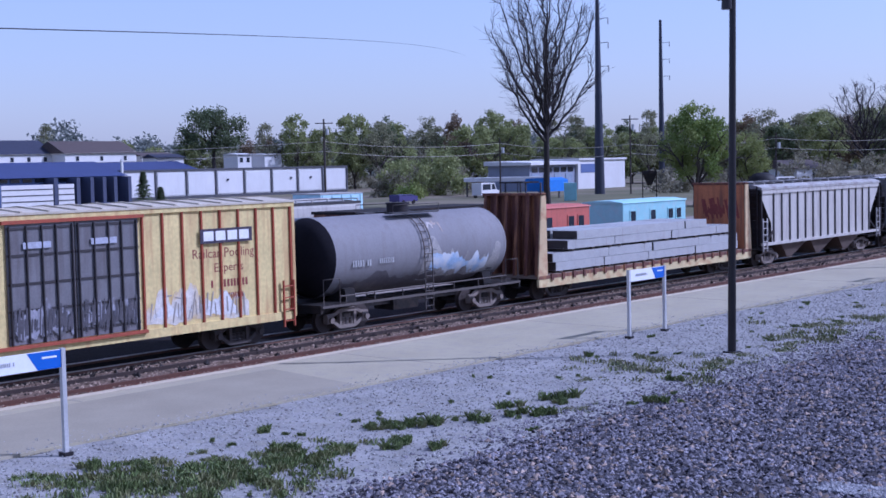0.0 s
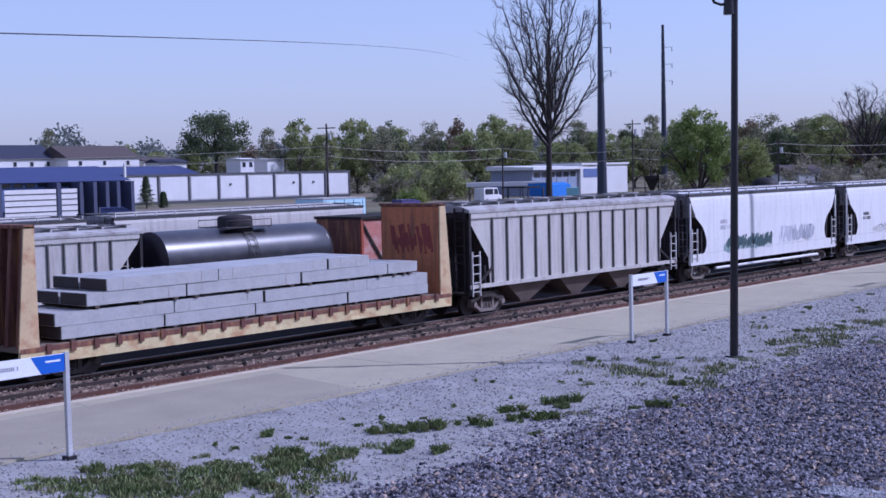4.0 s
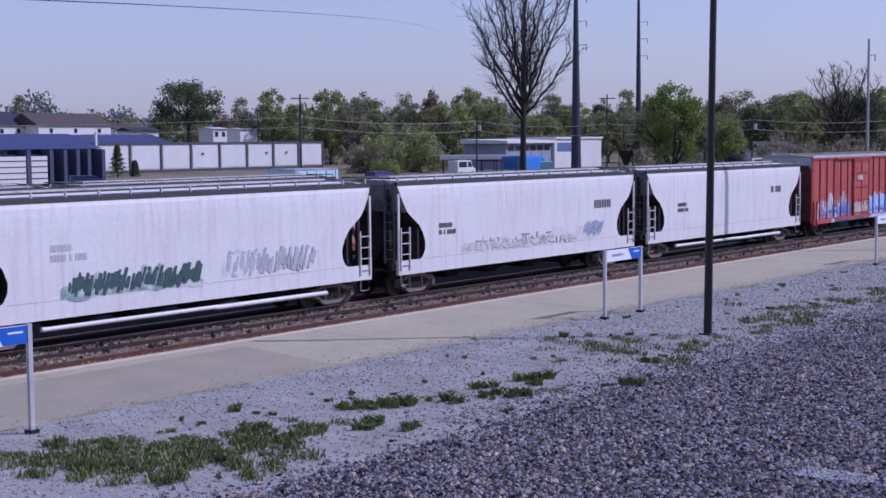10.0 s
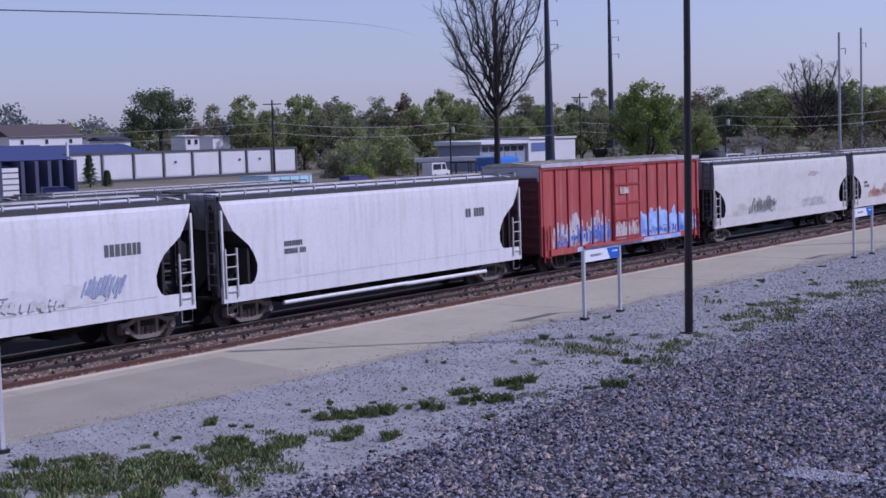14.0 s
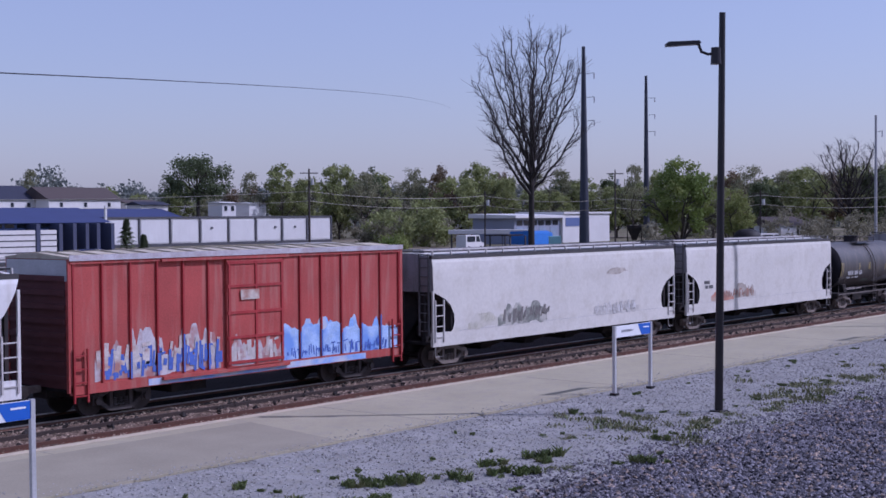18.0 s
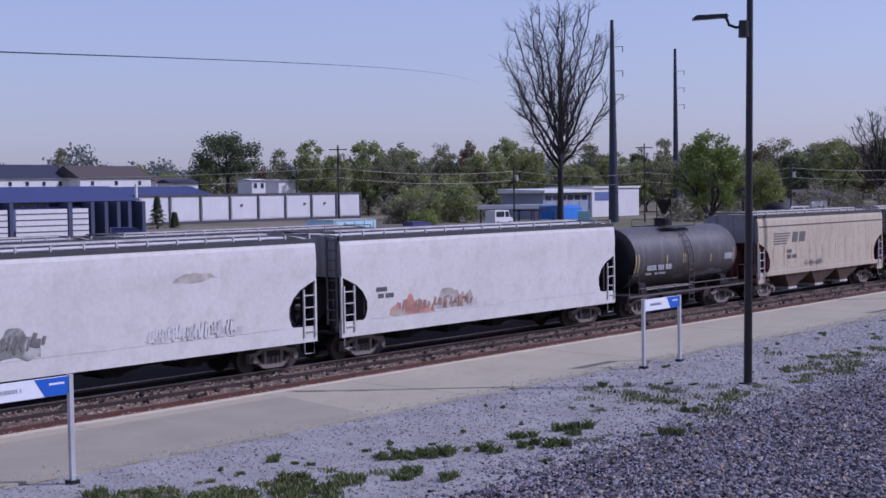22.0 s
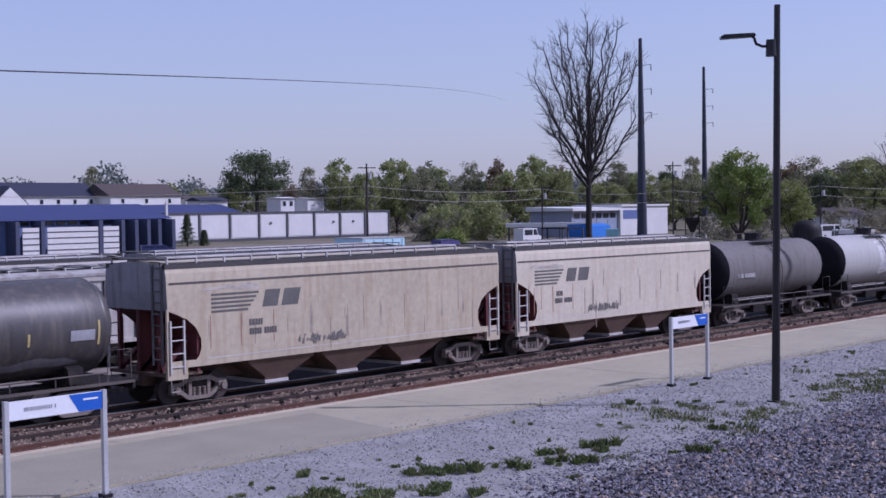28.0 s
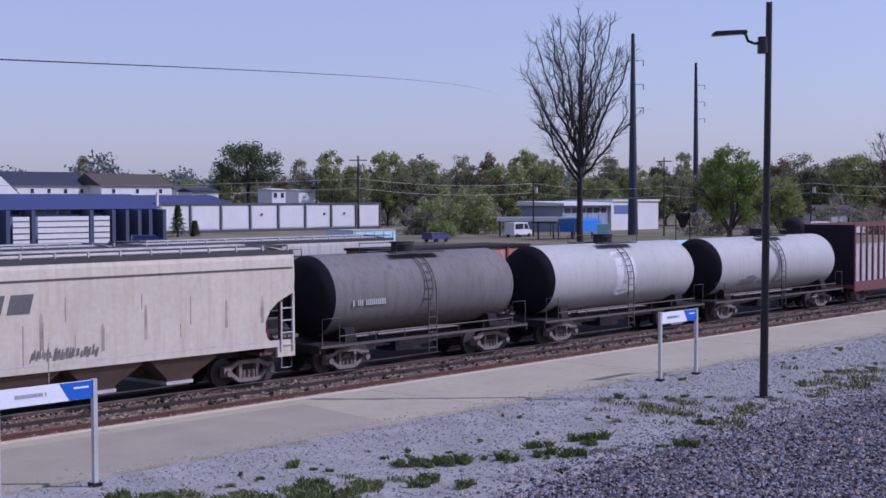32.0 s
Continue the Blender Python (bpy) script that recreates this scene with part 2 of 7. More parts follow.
strip("rail_yard_ground", 38.0, 70, 0.008, M_YARD, "grey dusty rail yard ground", wob=1.0, step=2)

platform = thing("pavement", pose(0, 0, 0), "long tan paved station platform beside the track", "platform", kind="structure")
g = Geo().box(-60, 300, 24.9, 29.86, -0.2, 0.06)
part("paving", g, M_CONCRETE, platform)
g = Geo().box(-60, 300, 29.87, 30.22, -0.2, 0.075)
part("edge_strip", g, M_EDGE, platform, "pale concrete edge strip")
g = Geo()
for k in range(36):
    g.box(-60 + k * 10, -60 + k * 10 + 0.03, 24.95, 29.85, 0.05, 0.0625)
part("joints", g, mat("dark_joint", (0.2, 0.18, 0.16), 0.9), platform)
# a worn darker apron on the platform
g = Geo().prism([(-60, 24.95), (25.85, 24.95), (26.6, 29.2), (-60, 29.6)], 2, 0.055, 0.066)
part("apron_patch", g, mat("grey_brown_patch", (0.288, 0.26, 0.198), 0.9, 0, 0.15, scale=0.6, spec=0.1), platform, "darker worn paving patch")


def track(y, z, x0, x1, name, label, ties=300, cx=40):
    t = thing(name, pose(0, y, z), label, "railway track", kind="structure")
    for s in (-1, 1):
        g = Geo()
        g.prism([(s * 0.7175 - 0.07, 0.02), (s * 0.7175 + 0.07, 0.02), (s * 0.7175 + 0.02, 0.05), (s * 0.7175 + 0.02, 0.12),
                 (s * 0.7175 + 0.037, 0.14), (s * 0.7175 - 0.037, 0.14), (s * 0.7175 - 0.02, 0.12), (s * 0.7175 - 0.02, 0.05)], 0, x0, x1)
        part("rail", g, M_RAIL, t)
        part("rail_head", Geo().box(x0, x1, s * 0.7175 - 0.034, s * 0.7175 + 0.034, 0.14, 0.17), M_SHINE, t, "polished running surface")
    me = mesh_of("tie", Geo().box(-0.115, 0.115, -1.3, 1.3, -0.16, 0.02), M_TIE)
    r = random.Random(7)
    for k in range(ties):
        part("tie", me, None, t, at=pose(cx + (k - ties // 2) * 0.52 + r.uniform(-.03, .03), r.uniform(-.06, .06), r.uniform(-.012, .004), 0, 0, r.uniform(-1.5, 1.5)))
    return t


track(34.4, -0.05, -60, 400, "main_track", "main line of two steel rails on dark ties", 170, 55)
track(45.6, -0.17, -60, 400, "yard_track", "yard siding under the parked cars", 120, 60)
track(51.0, -0.17, -60, 400, "outer_yard_track", "outer yard siding", 60, 60)


# the disused near track: rusty rails half sunk in ballast
old = thing("disused_track", pose(0, 31.45, -0.06), "rusty disused track half sunk in ballast", "railway track", kind="structure")
M_OLDRAIL = mat("rusty_old_rail", (0.10, 0.045, 0.03), 0.9, 0, 0.35, fine=20, bump=0.3)
M_DARKRAIL = mat("dark_oily_rail", (0.04, 0.026, 0.022), 0.8, 0, 0.3)
for s in (-1, 1):
    part("rail", Geo().prism([(s * 0.72 - 0.07, 0.0), (s * 0.72 + 0.07, 0.0), (s * 0.72 + 0.025, 0.06), (s * 0.72 + 0.042, 0.19), (s * 0.72 - 0.042, 0.19), (s * 0.72 - 0.025, 0.06)], 0, -60, 300), M_OLDRAIL if s < 0 else M_DARKRAIL, old)
me = mesh_of("tie", Geo().box(-0.11, 0.11, -1.25, 1.25, -0.10, 0.078), M_TIE)
r = random.Random(17)
for k in range(150):
    part("tie", me, None, old, at=pose(10 + k * 0.55 + r.uniform(-.05, .05), r.uniform(-.08, .08), r.uniform(-.03, .012), 0, 0, r.uniform(-3, 3)))
part("rust_margin", Geo().box(-60, 300, -1.22, -0.62, 0.05, 0.083), mat("red_brown_rusty_earth", (0.105, 0.042, 0.027), 0.95, 0, 0.35, bump=0.8, spec=0.1), old, "red-brown rusty earth beside the platform")


def stones(name, label, count, xr, yr, size, material, seed, z=0.0, edge=0.0, flat=0.7):
    """Loose broken stones, each a small uneven eight-sided lump."""
    r = np.random.RandomState(seed)
    x, y = r.uniform(*xr, count), r.uniform(*yr, count)
    if edge:
        y = y + edge * r.normal(0, 1, count) * (r.uniform(0, 1, count) < 0.35)
    s = size * r.uniform(0.55, 1.45, count)
    base = np.array([(1, 0, 0), (-1, 0, 0), (0, 1, 0), (0, -1, 0), (0, 0, 1), (0, 0, -1)], float)
    v = base[None] * r.uniform(0.55, 1.0, (count, 6, 1)) + r.normal(0, 0.16, (count, 6, 3))
    v[:, :, 2] *= flat
    a = r.uniform(0, 6.283, count)
    vx, vy = v[:, :, 0] * np.cos(a)[:, None] - v[:, :, 1] * np.sin(a)[:, None], v[:, :, 0] * np.sin(a)[:, None] + v[:, :, 1] * np.cos(a)[:, None]
    v = np.stack([vx * s[:, None] + x[:, None], vy * s[:, None] + y[:, None], v[:, :, 2] * s[:, None] + z + s[:, None] * 0.25], -1).reshape(-1, 3)
    f = np.array([(0, 2, 4), (2, 1, 4), (1, 3, 4), (3, 0, 4), (2, 0, 5), (1, 2, 5), (3, 1, 5), (0, 3, 5)])
    f = (f[None] + 6 * np.arange(count)[:, None, None]).reshape(-1, 3)
    me = bpy.data.meshes.new(name)
    me.from_pydata(v.tolist(), [], f.tolist())
    me.materials.append(material)
    return tagged(new(name, me), label, "gravel", kind="stuff")


stones("gravel_stones", "dark grey and purple broken stones of the lot", 76000, (14, 62), (7, 17.0), 0.058, M_STONE, 1, edge=0.9)
stones("dark_gravel_stones", "blackish stones mixed into the gravel lot", 14000, (14, 62), (7, 17.0), 0.062, mat("blackish_stones", (0.03, 0.028, 0.036), 0.95, 0, 0.3, fine=30, island=0.5, spec=0.15), 11, edge=0.5)
stones("brown_gravel_stones", "tan and brown stones mixed into the gravel lot", 6500, (14, 62), (7, 17.0), 0.075, mat("tan_brown_stones", (0.25, 0.19, 0.15), 0.9, 0, 0.3, fine=30, island=0.6), 12, edge=0.5)
stones("pale_gravel_patch", "pale dusty stones spread over a bare spot", 700, (22.1, 22.8), (8.8, 10.1), 0.05, mat("dusty_pale_stones", (0.30, 0.295, 0.305), 0.9, 0, 0.2, island=0.3), 13, z=0.03, edge=0.2)
stones("verge_stones", "pale broken stones scattered on the verge", 34000, (10, 75), (16.6, 24.8), 0.034, M_PALESTONE, 2)
stones("verge_dark_stones", "darker stones and clods scattered on the verge", 3600, (10, 75), (16.6, 24.8), 0.042, mat("earthy_verge_stones", (0.2, 0.185, 0.175), 0.9, 0, 0.2, island=0.45, spec=0.1), 5)
stones("mixed_edge_stones", "grey stones strayed from the lot onto the verge", 5200, (22, 64), (16.9, 18.3), 0.046, M_STONE, 15, edge=1.1)
stones("platform_grit", "pale grit strewn along the platform edge", 2600, (12, 75), (24.8, 25.3), 0.026, M_PALESTONE, 16, z=0.06, edge=0.5)
stones("ballast_stones", "brown-grey ballast stones between the rails", 16000, (8, 90), (30.3, 33.9), 0.042, mat("brown_ballast_stones", (0.28, 0.215, 0.165), 0.9, 0, 0.2, fine=30, island=0.7, spec=0.1), 3, z=0.01)


def weed_geo(seed, n, spread, height, hubs=9):
    """A low tuft: narrow bent blades and broad leaves in uneven patches."""
    r, g = random.Random(seed), Geo()
    at = [(r.gauss(0, spread), r.gauss(0, spread * 0.6), r.uniform(0.5, 1.2)) for _ in range(hubs)]
    for k in range(n):
        hx, hy, hz = at[k % hubs]
        x, y = hx + r.gauss(0, spread * 0.2), hy + r.gauss(0, spread * 0.16)
        a, hh = r.uniform(0, 6.28), height * hz * r.uniform(0.3, 1.15)
        w = r.uniform(0.006, 0.022)
        dx, dy = math.cos(a), math.sin(a)
        lean = r.uniform(0.2, 0.9) * hh
        p = [(x - dy * w, y + dx * w, 0), (x + dy * w, y - dx * w, 0), (x + dx * lean * .5 + dy * w, y + dy * lean * .5 - dx * w, hh * .7), (x + dx * lean, y + dy * lean, hh), (x + dx * lean * .5 - dy * w, y + dy * lean * .5 + dx * w, hh * .7)]
        g.add(p, [(0, 1, 2, 3, 4)])
    return g


M_WEED = mat("green_weed_blades", (0.13, 0.17, 0.05), 0.7, 0, 0.3, scale=3, fine=9, bump=0, island=0.5, second=(0.19, 0.19, 0.075), spots=0.55)
M_DRYWEED = mat("dry_weed_blades", (0.12, 0.145, 0.052), 0.8, 0, 0.3, scale=3, fine=9, bump=0, island=0.5, second=(0.205, 0.2, 0.1), spots=0.5)
mats_low = [mesh_of("tuft", weed_geo(60 + k, 900, 0.62, 0.15, 16), M_WEED) for k in range(4)]
clumps = [mesh_of("tuft", weed_geo(70 + k, 420, 0.2, 0.19, 8), M_WEED) for k in range(4)]
dry = [mesh_of("tuft", weed_geo(80 + k, 330, 0.75, 0.13, 11), M_DRYWEED) for k in range(4)]
low_spots = ((15.9, 20.6, 1.3), (16.4, 22.0, 0.8), (15.2, 21.2, 1.2), (16.4, 19.8, 1.2), (17.0, 18.6, 1.1), (18.6, 20.2, 1.0), (19.0, 19.8, 1.0), (17.9, 19.3, 1.0), (15.6, 19.4, 1.2), (14.4, 22.4, 0.8), (17.6, 21.0, 0.6), (14.8, 20.2, 1.1))
clump_spots = ((21.9, 20.6, 1.2), (22.3, 20.2, 0.9), (22.7, 20.0, 1.3), (23.1, 19.8, 0.7), (23.8, 19.2, 1.2), (20.7, 19.0, 1.2), (21.2, 19.3, 0.7), (25.2, 18.7, 1.4), (24.8, 19.0, 0.8), (27.2, 19.3, 1.5),
               (26.8, 19.0, 0.8), (25.8, 19.7, 1.0), (28.2, 17.1, 1.1), (20.2, 22.6, 0.8), (15.6, 22.7, 0.9), (21.1, 18.1, 0.8), (33.9, 22.9, 0.8), (17.2, 20.3, 1.0), (18.9, 20.6, 1.1), (16.0, 21.4, 1.2), (16.8, 19.2, 1.1), (31.2, 18.4, 0.8), (19.7, 19.6, 0.8))
dry_spots = ((32.9, 20.6, 1.2), (31.9, 18.9, 1.3), (33.0, 19.4, 1.2), (34.7, 19.0, 0.9), (34.4, 20.9, 0.9), (41.6, 19.5, 1.4), (40.0, 19.4, 1.1), (42.6, 18.9, 1.1), (44.5, 19.7, 1.3), (43.2, 20.4, 0.9), (49.5, 19.0, 1.5), (47.3, 19.6, 1.0),
             (52.0, 19.8, 1.2), (36.2, 18.6, 0.6), (24.4, 20.0, 0.5), (26.4, 18.2, 0.5), (38.2, 18.4, 0.7), (30.4, 20.4, 0.5))
r = random.Random(9)
for shapes, spots, label in ((mats_low, low_spots, "low mat of green weeds in pale gravel"), (clumps, clump_spots, "upright clump of dark green weeds in gravel"), (dry, dry_spots, "dry olive weeds spread over pale gravel")):
    for k, (x, y, sc) in enumerate(spots):
        w = thing("weed_clump", pose(x, y, 0.004, 0, 0, r.uniform(0, 360)), label, "weeds", "weed clumps")
        q = sc * r.uniform(0.9, 1.1)
        w.scale = (q, q, r.uniform(0.8, 1.15) * min(1.15, sc))
        part("tuft", shapes[k % 4], None, w)
for k in range(60):
    w = thing("weed_clump", pose(r.uniform(14, 60), r.uniform(17.2, 24.0), 0.004, 0, 0, r.uniform(0, 360)), "small sprig of weeds in pale gravel", "weeds", "weed clumps")
    q = r.uniform(0.2, 0.5)
    w.scale = (q, q, r.uniform(0.25, 0.5))
    part("tuft", clumps[k % 4], None, w)
stones("dark_clods", "dark clods and tie splinters along the rails", 420, (10, 90), (30.9, 32.9), 0.10, mat("dark_clod", (0.025, 0.02, 0.018), 0.95), 8, z=0.03, flat=0.9)


# ---- freight cars ----
MOVING, WHEELS, CACHE = [], [], {}
RAIL_Z, TRACK_Y = 0.12, 34.4
# colours for ironwork and car ends; the ends' shade is painted in
M_DARKROOM = mat("dark_iron_with_shade", (0.035, 0.032, 0.034), 0.8, 0, 0.3, dirt=(0.07, 0.05, 0.045), dirt_amount=0.6, spec=0.1)
M_ENDSHEET = mat("shade_grey_end_sheet", (0.26, 0.25, 0.26), 0.75, 0, 0.25, dirt=(0.10, 0.09, 0.09), dirt_amount=0.7, streak=True, spec=0.2)
M_WHITE = mat("off_white_hopper_paint", (0.64, 0.63, 0.62), 0.55, 0, 0.10, scale=0.4, fine=7, bump=0.05, dirt=(0.47, 0.44, 0.39), dirt_amount=0.6, streak=True)
M_WHITE2 = mat("dusty_white_hopper_paint", (0.57, 0.55, 0.505), 0.6, 0, 0.12, scale=0.4, fine=7, bump=0.05, dirt=(0.42, 0.39, 0.32), dirt_amount=0.5)
M_TAN = mat("weathered_tan_grey_paint", (0.43, 0.37, 0.265), 0.65, 0, 0.18, scale=0.4, fine=6, bump=0.05, dirt=(0.33, 0.25, 0.16), dirt_amount=0.8, streak=True)
M_TANPALE = mat("pale_weathered_tan_paint", (0.53, 0.475, 0.37), 0.65, 0, 0.14, scale=0.4, fine=6, bump=0.05, dirt=(0.42, 0.33, 0.23), dirt_amount=0.7, streak=True)
M_GREYRIB = mat("grey_hopper_paint", (0.451, 0.423, 0.384), 0.6, 0, 0.1, scale=0.6, fine=9, bump=0.05, dirt=(0.24, 0.2, 0.18), dirt_amount=0.75, streak=True)
# side post paint, darkened to carry the posts' shadow lines
M_RIBDARK = mat("shade_dark_rib_paint", (0.085, 0.08, 0.078), 0.7, 0, 0.25)
M_LADDER = mat("pale_ladder_paint", (0.48, 0.46, 0.44), 0.6, 0, 0.15, dirt=RUST, dirt_amount=0.4)
M_ROOF = mat("grey_car_roof", (0.36, 0.345, 0.325), 0.7, 0, 0.3, scale=0.7, dirt=(0.14, 0.10, 0.085), dirt_amount=0.85)
M_GRATE = mat("running_board_steel", (0.055, 0.052, 0.052), 0.7, 0.2, 0.3)
M_YELLOW = mat("faded_yellow_boxcar_paint", (0.60, 0.48, 0.20), 0.65, 0, 0.24, scale=0.9, fine=8, bump=0.05, dirt=(0.40, 0.20, 0.08), dirt_amount=0.85, streak=True)
M_RUSTRIB = mat("rusty_rib_edges", (0.30, 0.065, 0.03), 0.8, 0, 0.3, dirt=(0.2, 0.06, 0.03), dirt_amount=0.6, streak=True)
M_RED = mat("brick_red_boxcar_paint", (0.35, 0.055, 0.045), 0.7, 0, 0.3, scale=0.7, bump=0.05, dirt=(0.36, 0.17, 0.14), dirt_amount=0.75, streak=True)
M_OXIDE = mat("rust_brown_steel", (0.115, 0.045, 0.032), 0.85, 0, 0.4, bump=0.25, dirt=(0.42, 0.2, 0.075), dirt_amount=0.8, streak=True)
M_TANKGREY = mat("dull_grey_tank_paint", (0.205, 0.198, 0.205), 0.75, 0, 0.14, scale=0.5, bump=0.05, dirt=(0.15, 0.125, 0.115), dirt_amount=0.35, streak=True, spec=0.2)
M_TANKBLACK = mat("black_tank_paint", (0.02, 0.019, 0.022), 0.6, 0, 0.25, scale=0.6, bump=0.05, dirt=(0.05, 0.043, 0.042), dirt_amount=0.7, streak=True, spec=0.2)
M_TANKPALE = mat("pale_grey_tank_paint", (0.38, 0.375, 0.355), 0.7, 0, 0.1, scale=0.5, bump=0.05, dirt=(0.28, 0.25, 0.23), dirt_amount=0.45, streak=True, spec=0.25)
M_DARKGREY = mat("charcoal_tank_paint", (0.155, 0.145, 0.138), 0.75, 0, 0.2, scale=0.5, bump=0.05, dirt=(0.10, 0.085, 0.075), dirt_amount=0.7, streak=True, spec=0.2)
M_MARK = mat("black_stencil_paint", (0.09, 0.09, 0.095), 0.7, 0, 0.2, bump=0)
M_WMARK = mat("white_stencil_paint", (0.72, 0.72, 0.72), 0.7, 0, 0.15, bump=0)
M_BUNDLE = mat("pale_lumber_wrap", (0.35, 0.35, 0.345), 0.6, 0, 0.15, scale=1.5, fine=12, bump=0.1, dirt=(0.40, 0.38, 0.35), dirt_amount=0.5)
M_FLATPAINT = mat("chipped_cream_side_sill", (0.56, 0.46, 0.24), 0.7, 0, 0.25, scale=1.5, dirt=(0.34, 0.13, 0.05), dirt_amount=0.9)


def shared(name, make, material):
    if name not in CACHE:
        CACHE[name] = mesh_of(name, make(), material)
    return CACHE[name]


def wheelset_geo():
    g = Geo()
    for s in (-1, 1):
        y = s * 0.72
        g.tube((0, y - 0.065, 0), (0, y + 0.065, 0), 0.457, n=24)
        g.tube((0, y + s * 0.065, 0), (0, y + s * 0.10, 0), 0.15, 0.11, n=12)
        g.tube((0, y - s * 0.075, 0), (0, y - s * 0.10, 0), 0.485, n=24)
        for k in range(5):
            a = 2 * math.pi * k / 5
            g.tube((0.28 * math.cos(a), y + s * 0.05, 0.28 * math.sin(a)), (0.28 * math.cos(a), y + s * 0.075, 0.28 * math.sin(a)), 0.05, n=6)
    return g.tube((0, -1.0, 0), (0, 1.0, 0), 0.085, n=10)


def side_frame_geo():
    g = Geo()
    top = [(-1.05, 0.60), (-0.72, 0.62), (-0.42, 0.76), (0.42, 0.76), (0.72, 0.62), (1.05, 0.60)]
    low = [(-1.05, 0.42), (-0.72, 0.40), (-0.40, 0.18), (0.40, 0.18), (0.72, 0.40), (1.05, 0.42)]
    for line, w in ((top, 0.13), (low, 0.12)):
        for a, b in zip(line, line[1:]):
            g.bar((a[0], 0, a[1]), (b[0], 0, b[1]), 0.15, w)
    for x in (-0.36, 0.36):
        g.box(x - 0.06, x + 0.06, -0.08, 0.08, 0.2, 0.76)
    for x in (-0.2, 0, 0.2):
        for k in range(5):
            g.tube((x, 0, 0.24 + k * 0.055), (x, 0, 0.27 + k * 0.055), 0.085, n=8)
    for x in (-0.89, 0.89):
        g.box(x - 0.15, x + 0.15, -0.10, 0.12, 0.33, 0.62)
        g.tube((x, -0.20, 0.457), (x, -0.10, 0.457), 0.11, n=10)
    return g


def truck(car, x, moving=True, shaded=False):
    """A two-axle truck under a car."""
    t = part("truck", shared("bolster", lambda: Geo().box(-0.22, 0.22, -1.0, 1.0, 0.42, 0.70).box(-0.3, 0.3, -0.35, 0.35, 0.68, 0.84).box(-0.9, 0.9, -0.1, 0.1, 0.5, 0.6), M_STEEL), None, car, at=pose(x, 0, 0))
    # boxcar and flatcar trucks take the copy with painted shade
    sf = shared("shade_side_frame", side_frame_geo, M_SHADETRUCK) if shaded else shared("side_frame", side_frame_geo, M_TRUCK)
    part("side_frame", sf, None, t, at=pose(0, -1.0, 0))
    part("side_frame", sf, None, t, at=pose(0, 1.0, 0, 0, 0, 180))
    for dx in (-0.89, 0.89):
        w = part("wheelset", shared("wheelset", wheelset_geo, M_WHEEL), None, t, "worn steel wheels on an axle", at=pose(dx, 0, 0.457))
        if moving:
            WHEELS.append((w, dx, 0.457))
    return t


def coupler(car, x, s):
    g = Geo().box(min(x, x + s * 0.75), max(x, x + s * 0.75), -0.09, 0.09, 0.78, 0.98).box(min(x + s * .5, x + s * .8), max(x + s * .5, x + s * .8), -0.16, 0.16, 0.70, 1.02)
    g.path([(x, 0.35, 0.85), (x + s * 0.35, 0.3, 0.55), (x + s * 0.7, 0.12, 0.5)], 0.03)
    part("coupler", g, M_TRUCK, car)


def ladder_geo(w, z0, z1, rungs, y=0, t=0.026):
    g = Geo()
    for s in (-w / 2, w / 2):
        g.box(s - t, s + t, y - 0.03, y + 0.03, z0, z1)
    for k in range(rungs):
        z = z0 + (k + 0.5) * (z1 - z0) / rungs
        g.box(-w / 2, w / 2, y - 0.025, y + 0.025, z - 0.018, z + 0.018)
    return g


def car_root(name, x, label, category, group, y=None, z=None, moving=True, turned=False):
    y, z = (TRACK_Y if y is None else y), (RAIL_Z if z is None else z)
    car = thing(name, pose(x, y, z), label, category, group)
    if moving:
        MOVING.append((car, x, z))
    return car


def bars(x, z, rows, y, h=0.22, seed=1, fill=0.78):
    """Stencilled lettering too small to read, as plain bars. rows: widths from the top down."""
    g, r = Geo(), random.Random(seed)
    for w in rows:
        u = 0
        while u < w:
            c = h * r.uniform(0.45, 0.62)
            if r.random() < 0.9:
                g.box(x + u, x + u + c * fill, y - 0.004, y, z - h, z)
            u += c
        z -= h * 1.45
    return g


def ragged(r, n, rough):
    """A smoothed random line of n + 1 values between 0 and 1."""
    a, v = 0.5, []
    for k in range(n + 1):
        a = min(1, max(0, a + r.uniform(-rough, rough)))
        v.append(a)
    return [(v[max(k - 1, 0)] + 2 * v[k] + v[min(k + 1, n)]) / 4 for k in range(n + 1)]


def patch(x, z, w, h, y, seed, step=0.12, top=0.35, bottom=0.1, edge=0.5):
    """A filled spray-paint area with a ragged outline."""
    g, r = Geo(), random.Random(seed)
    n = max(3, int(w / step))
    hi, lo = ragged(r, n, 0.4), ragged(r, n, 0.3)
    rise = [min(1.0, 5 * min(k + 0.4, n - k + 0.4) / n) for k in range(n + 1)]
    vs = []
    for k in range(n + 1):
        u = x + k * w / n
        a, b = z + h * bottom * lo[k], z + h * (1 - top * hi[k]) * (1 - edge + edge * rise[k])
        vs += [(u, y - 0.003, a), (u, y - 0.003, b), (u, y, a), (u, y, b)]
    fs = []
    for k in range(n):
        a, b = 4 * k, 4 * k + 4
        fs += [(a, b, b + 1, a + 1), (a + 1, b + 1, b + 3, a + 3), (a + 2, b + 2, b, a)]
    return g.add(vs, fs)


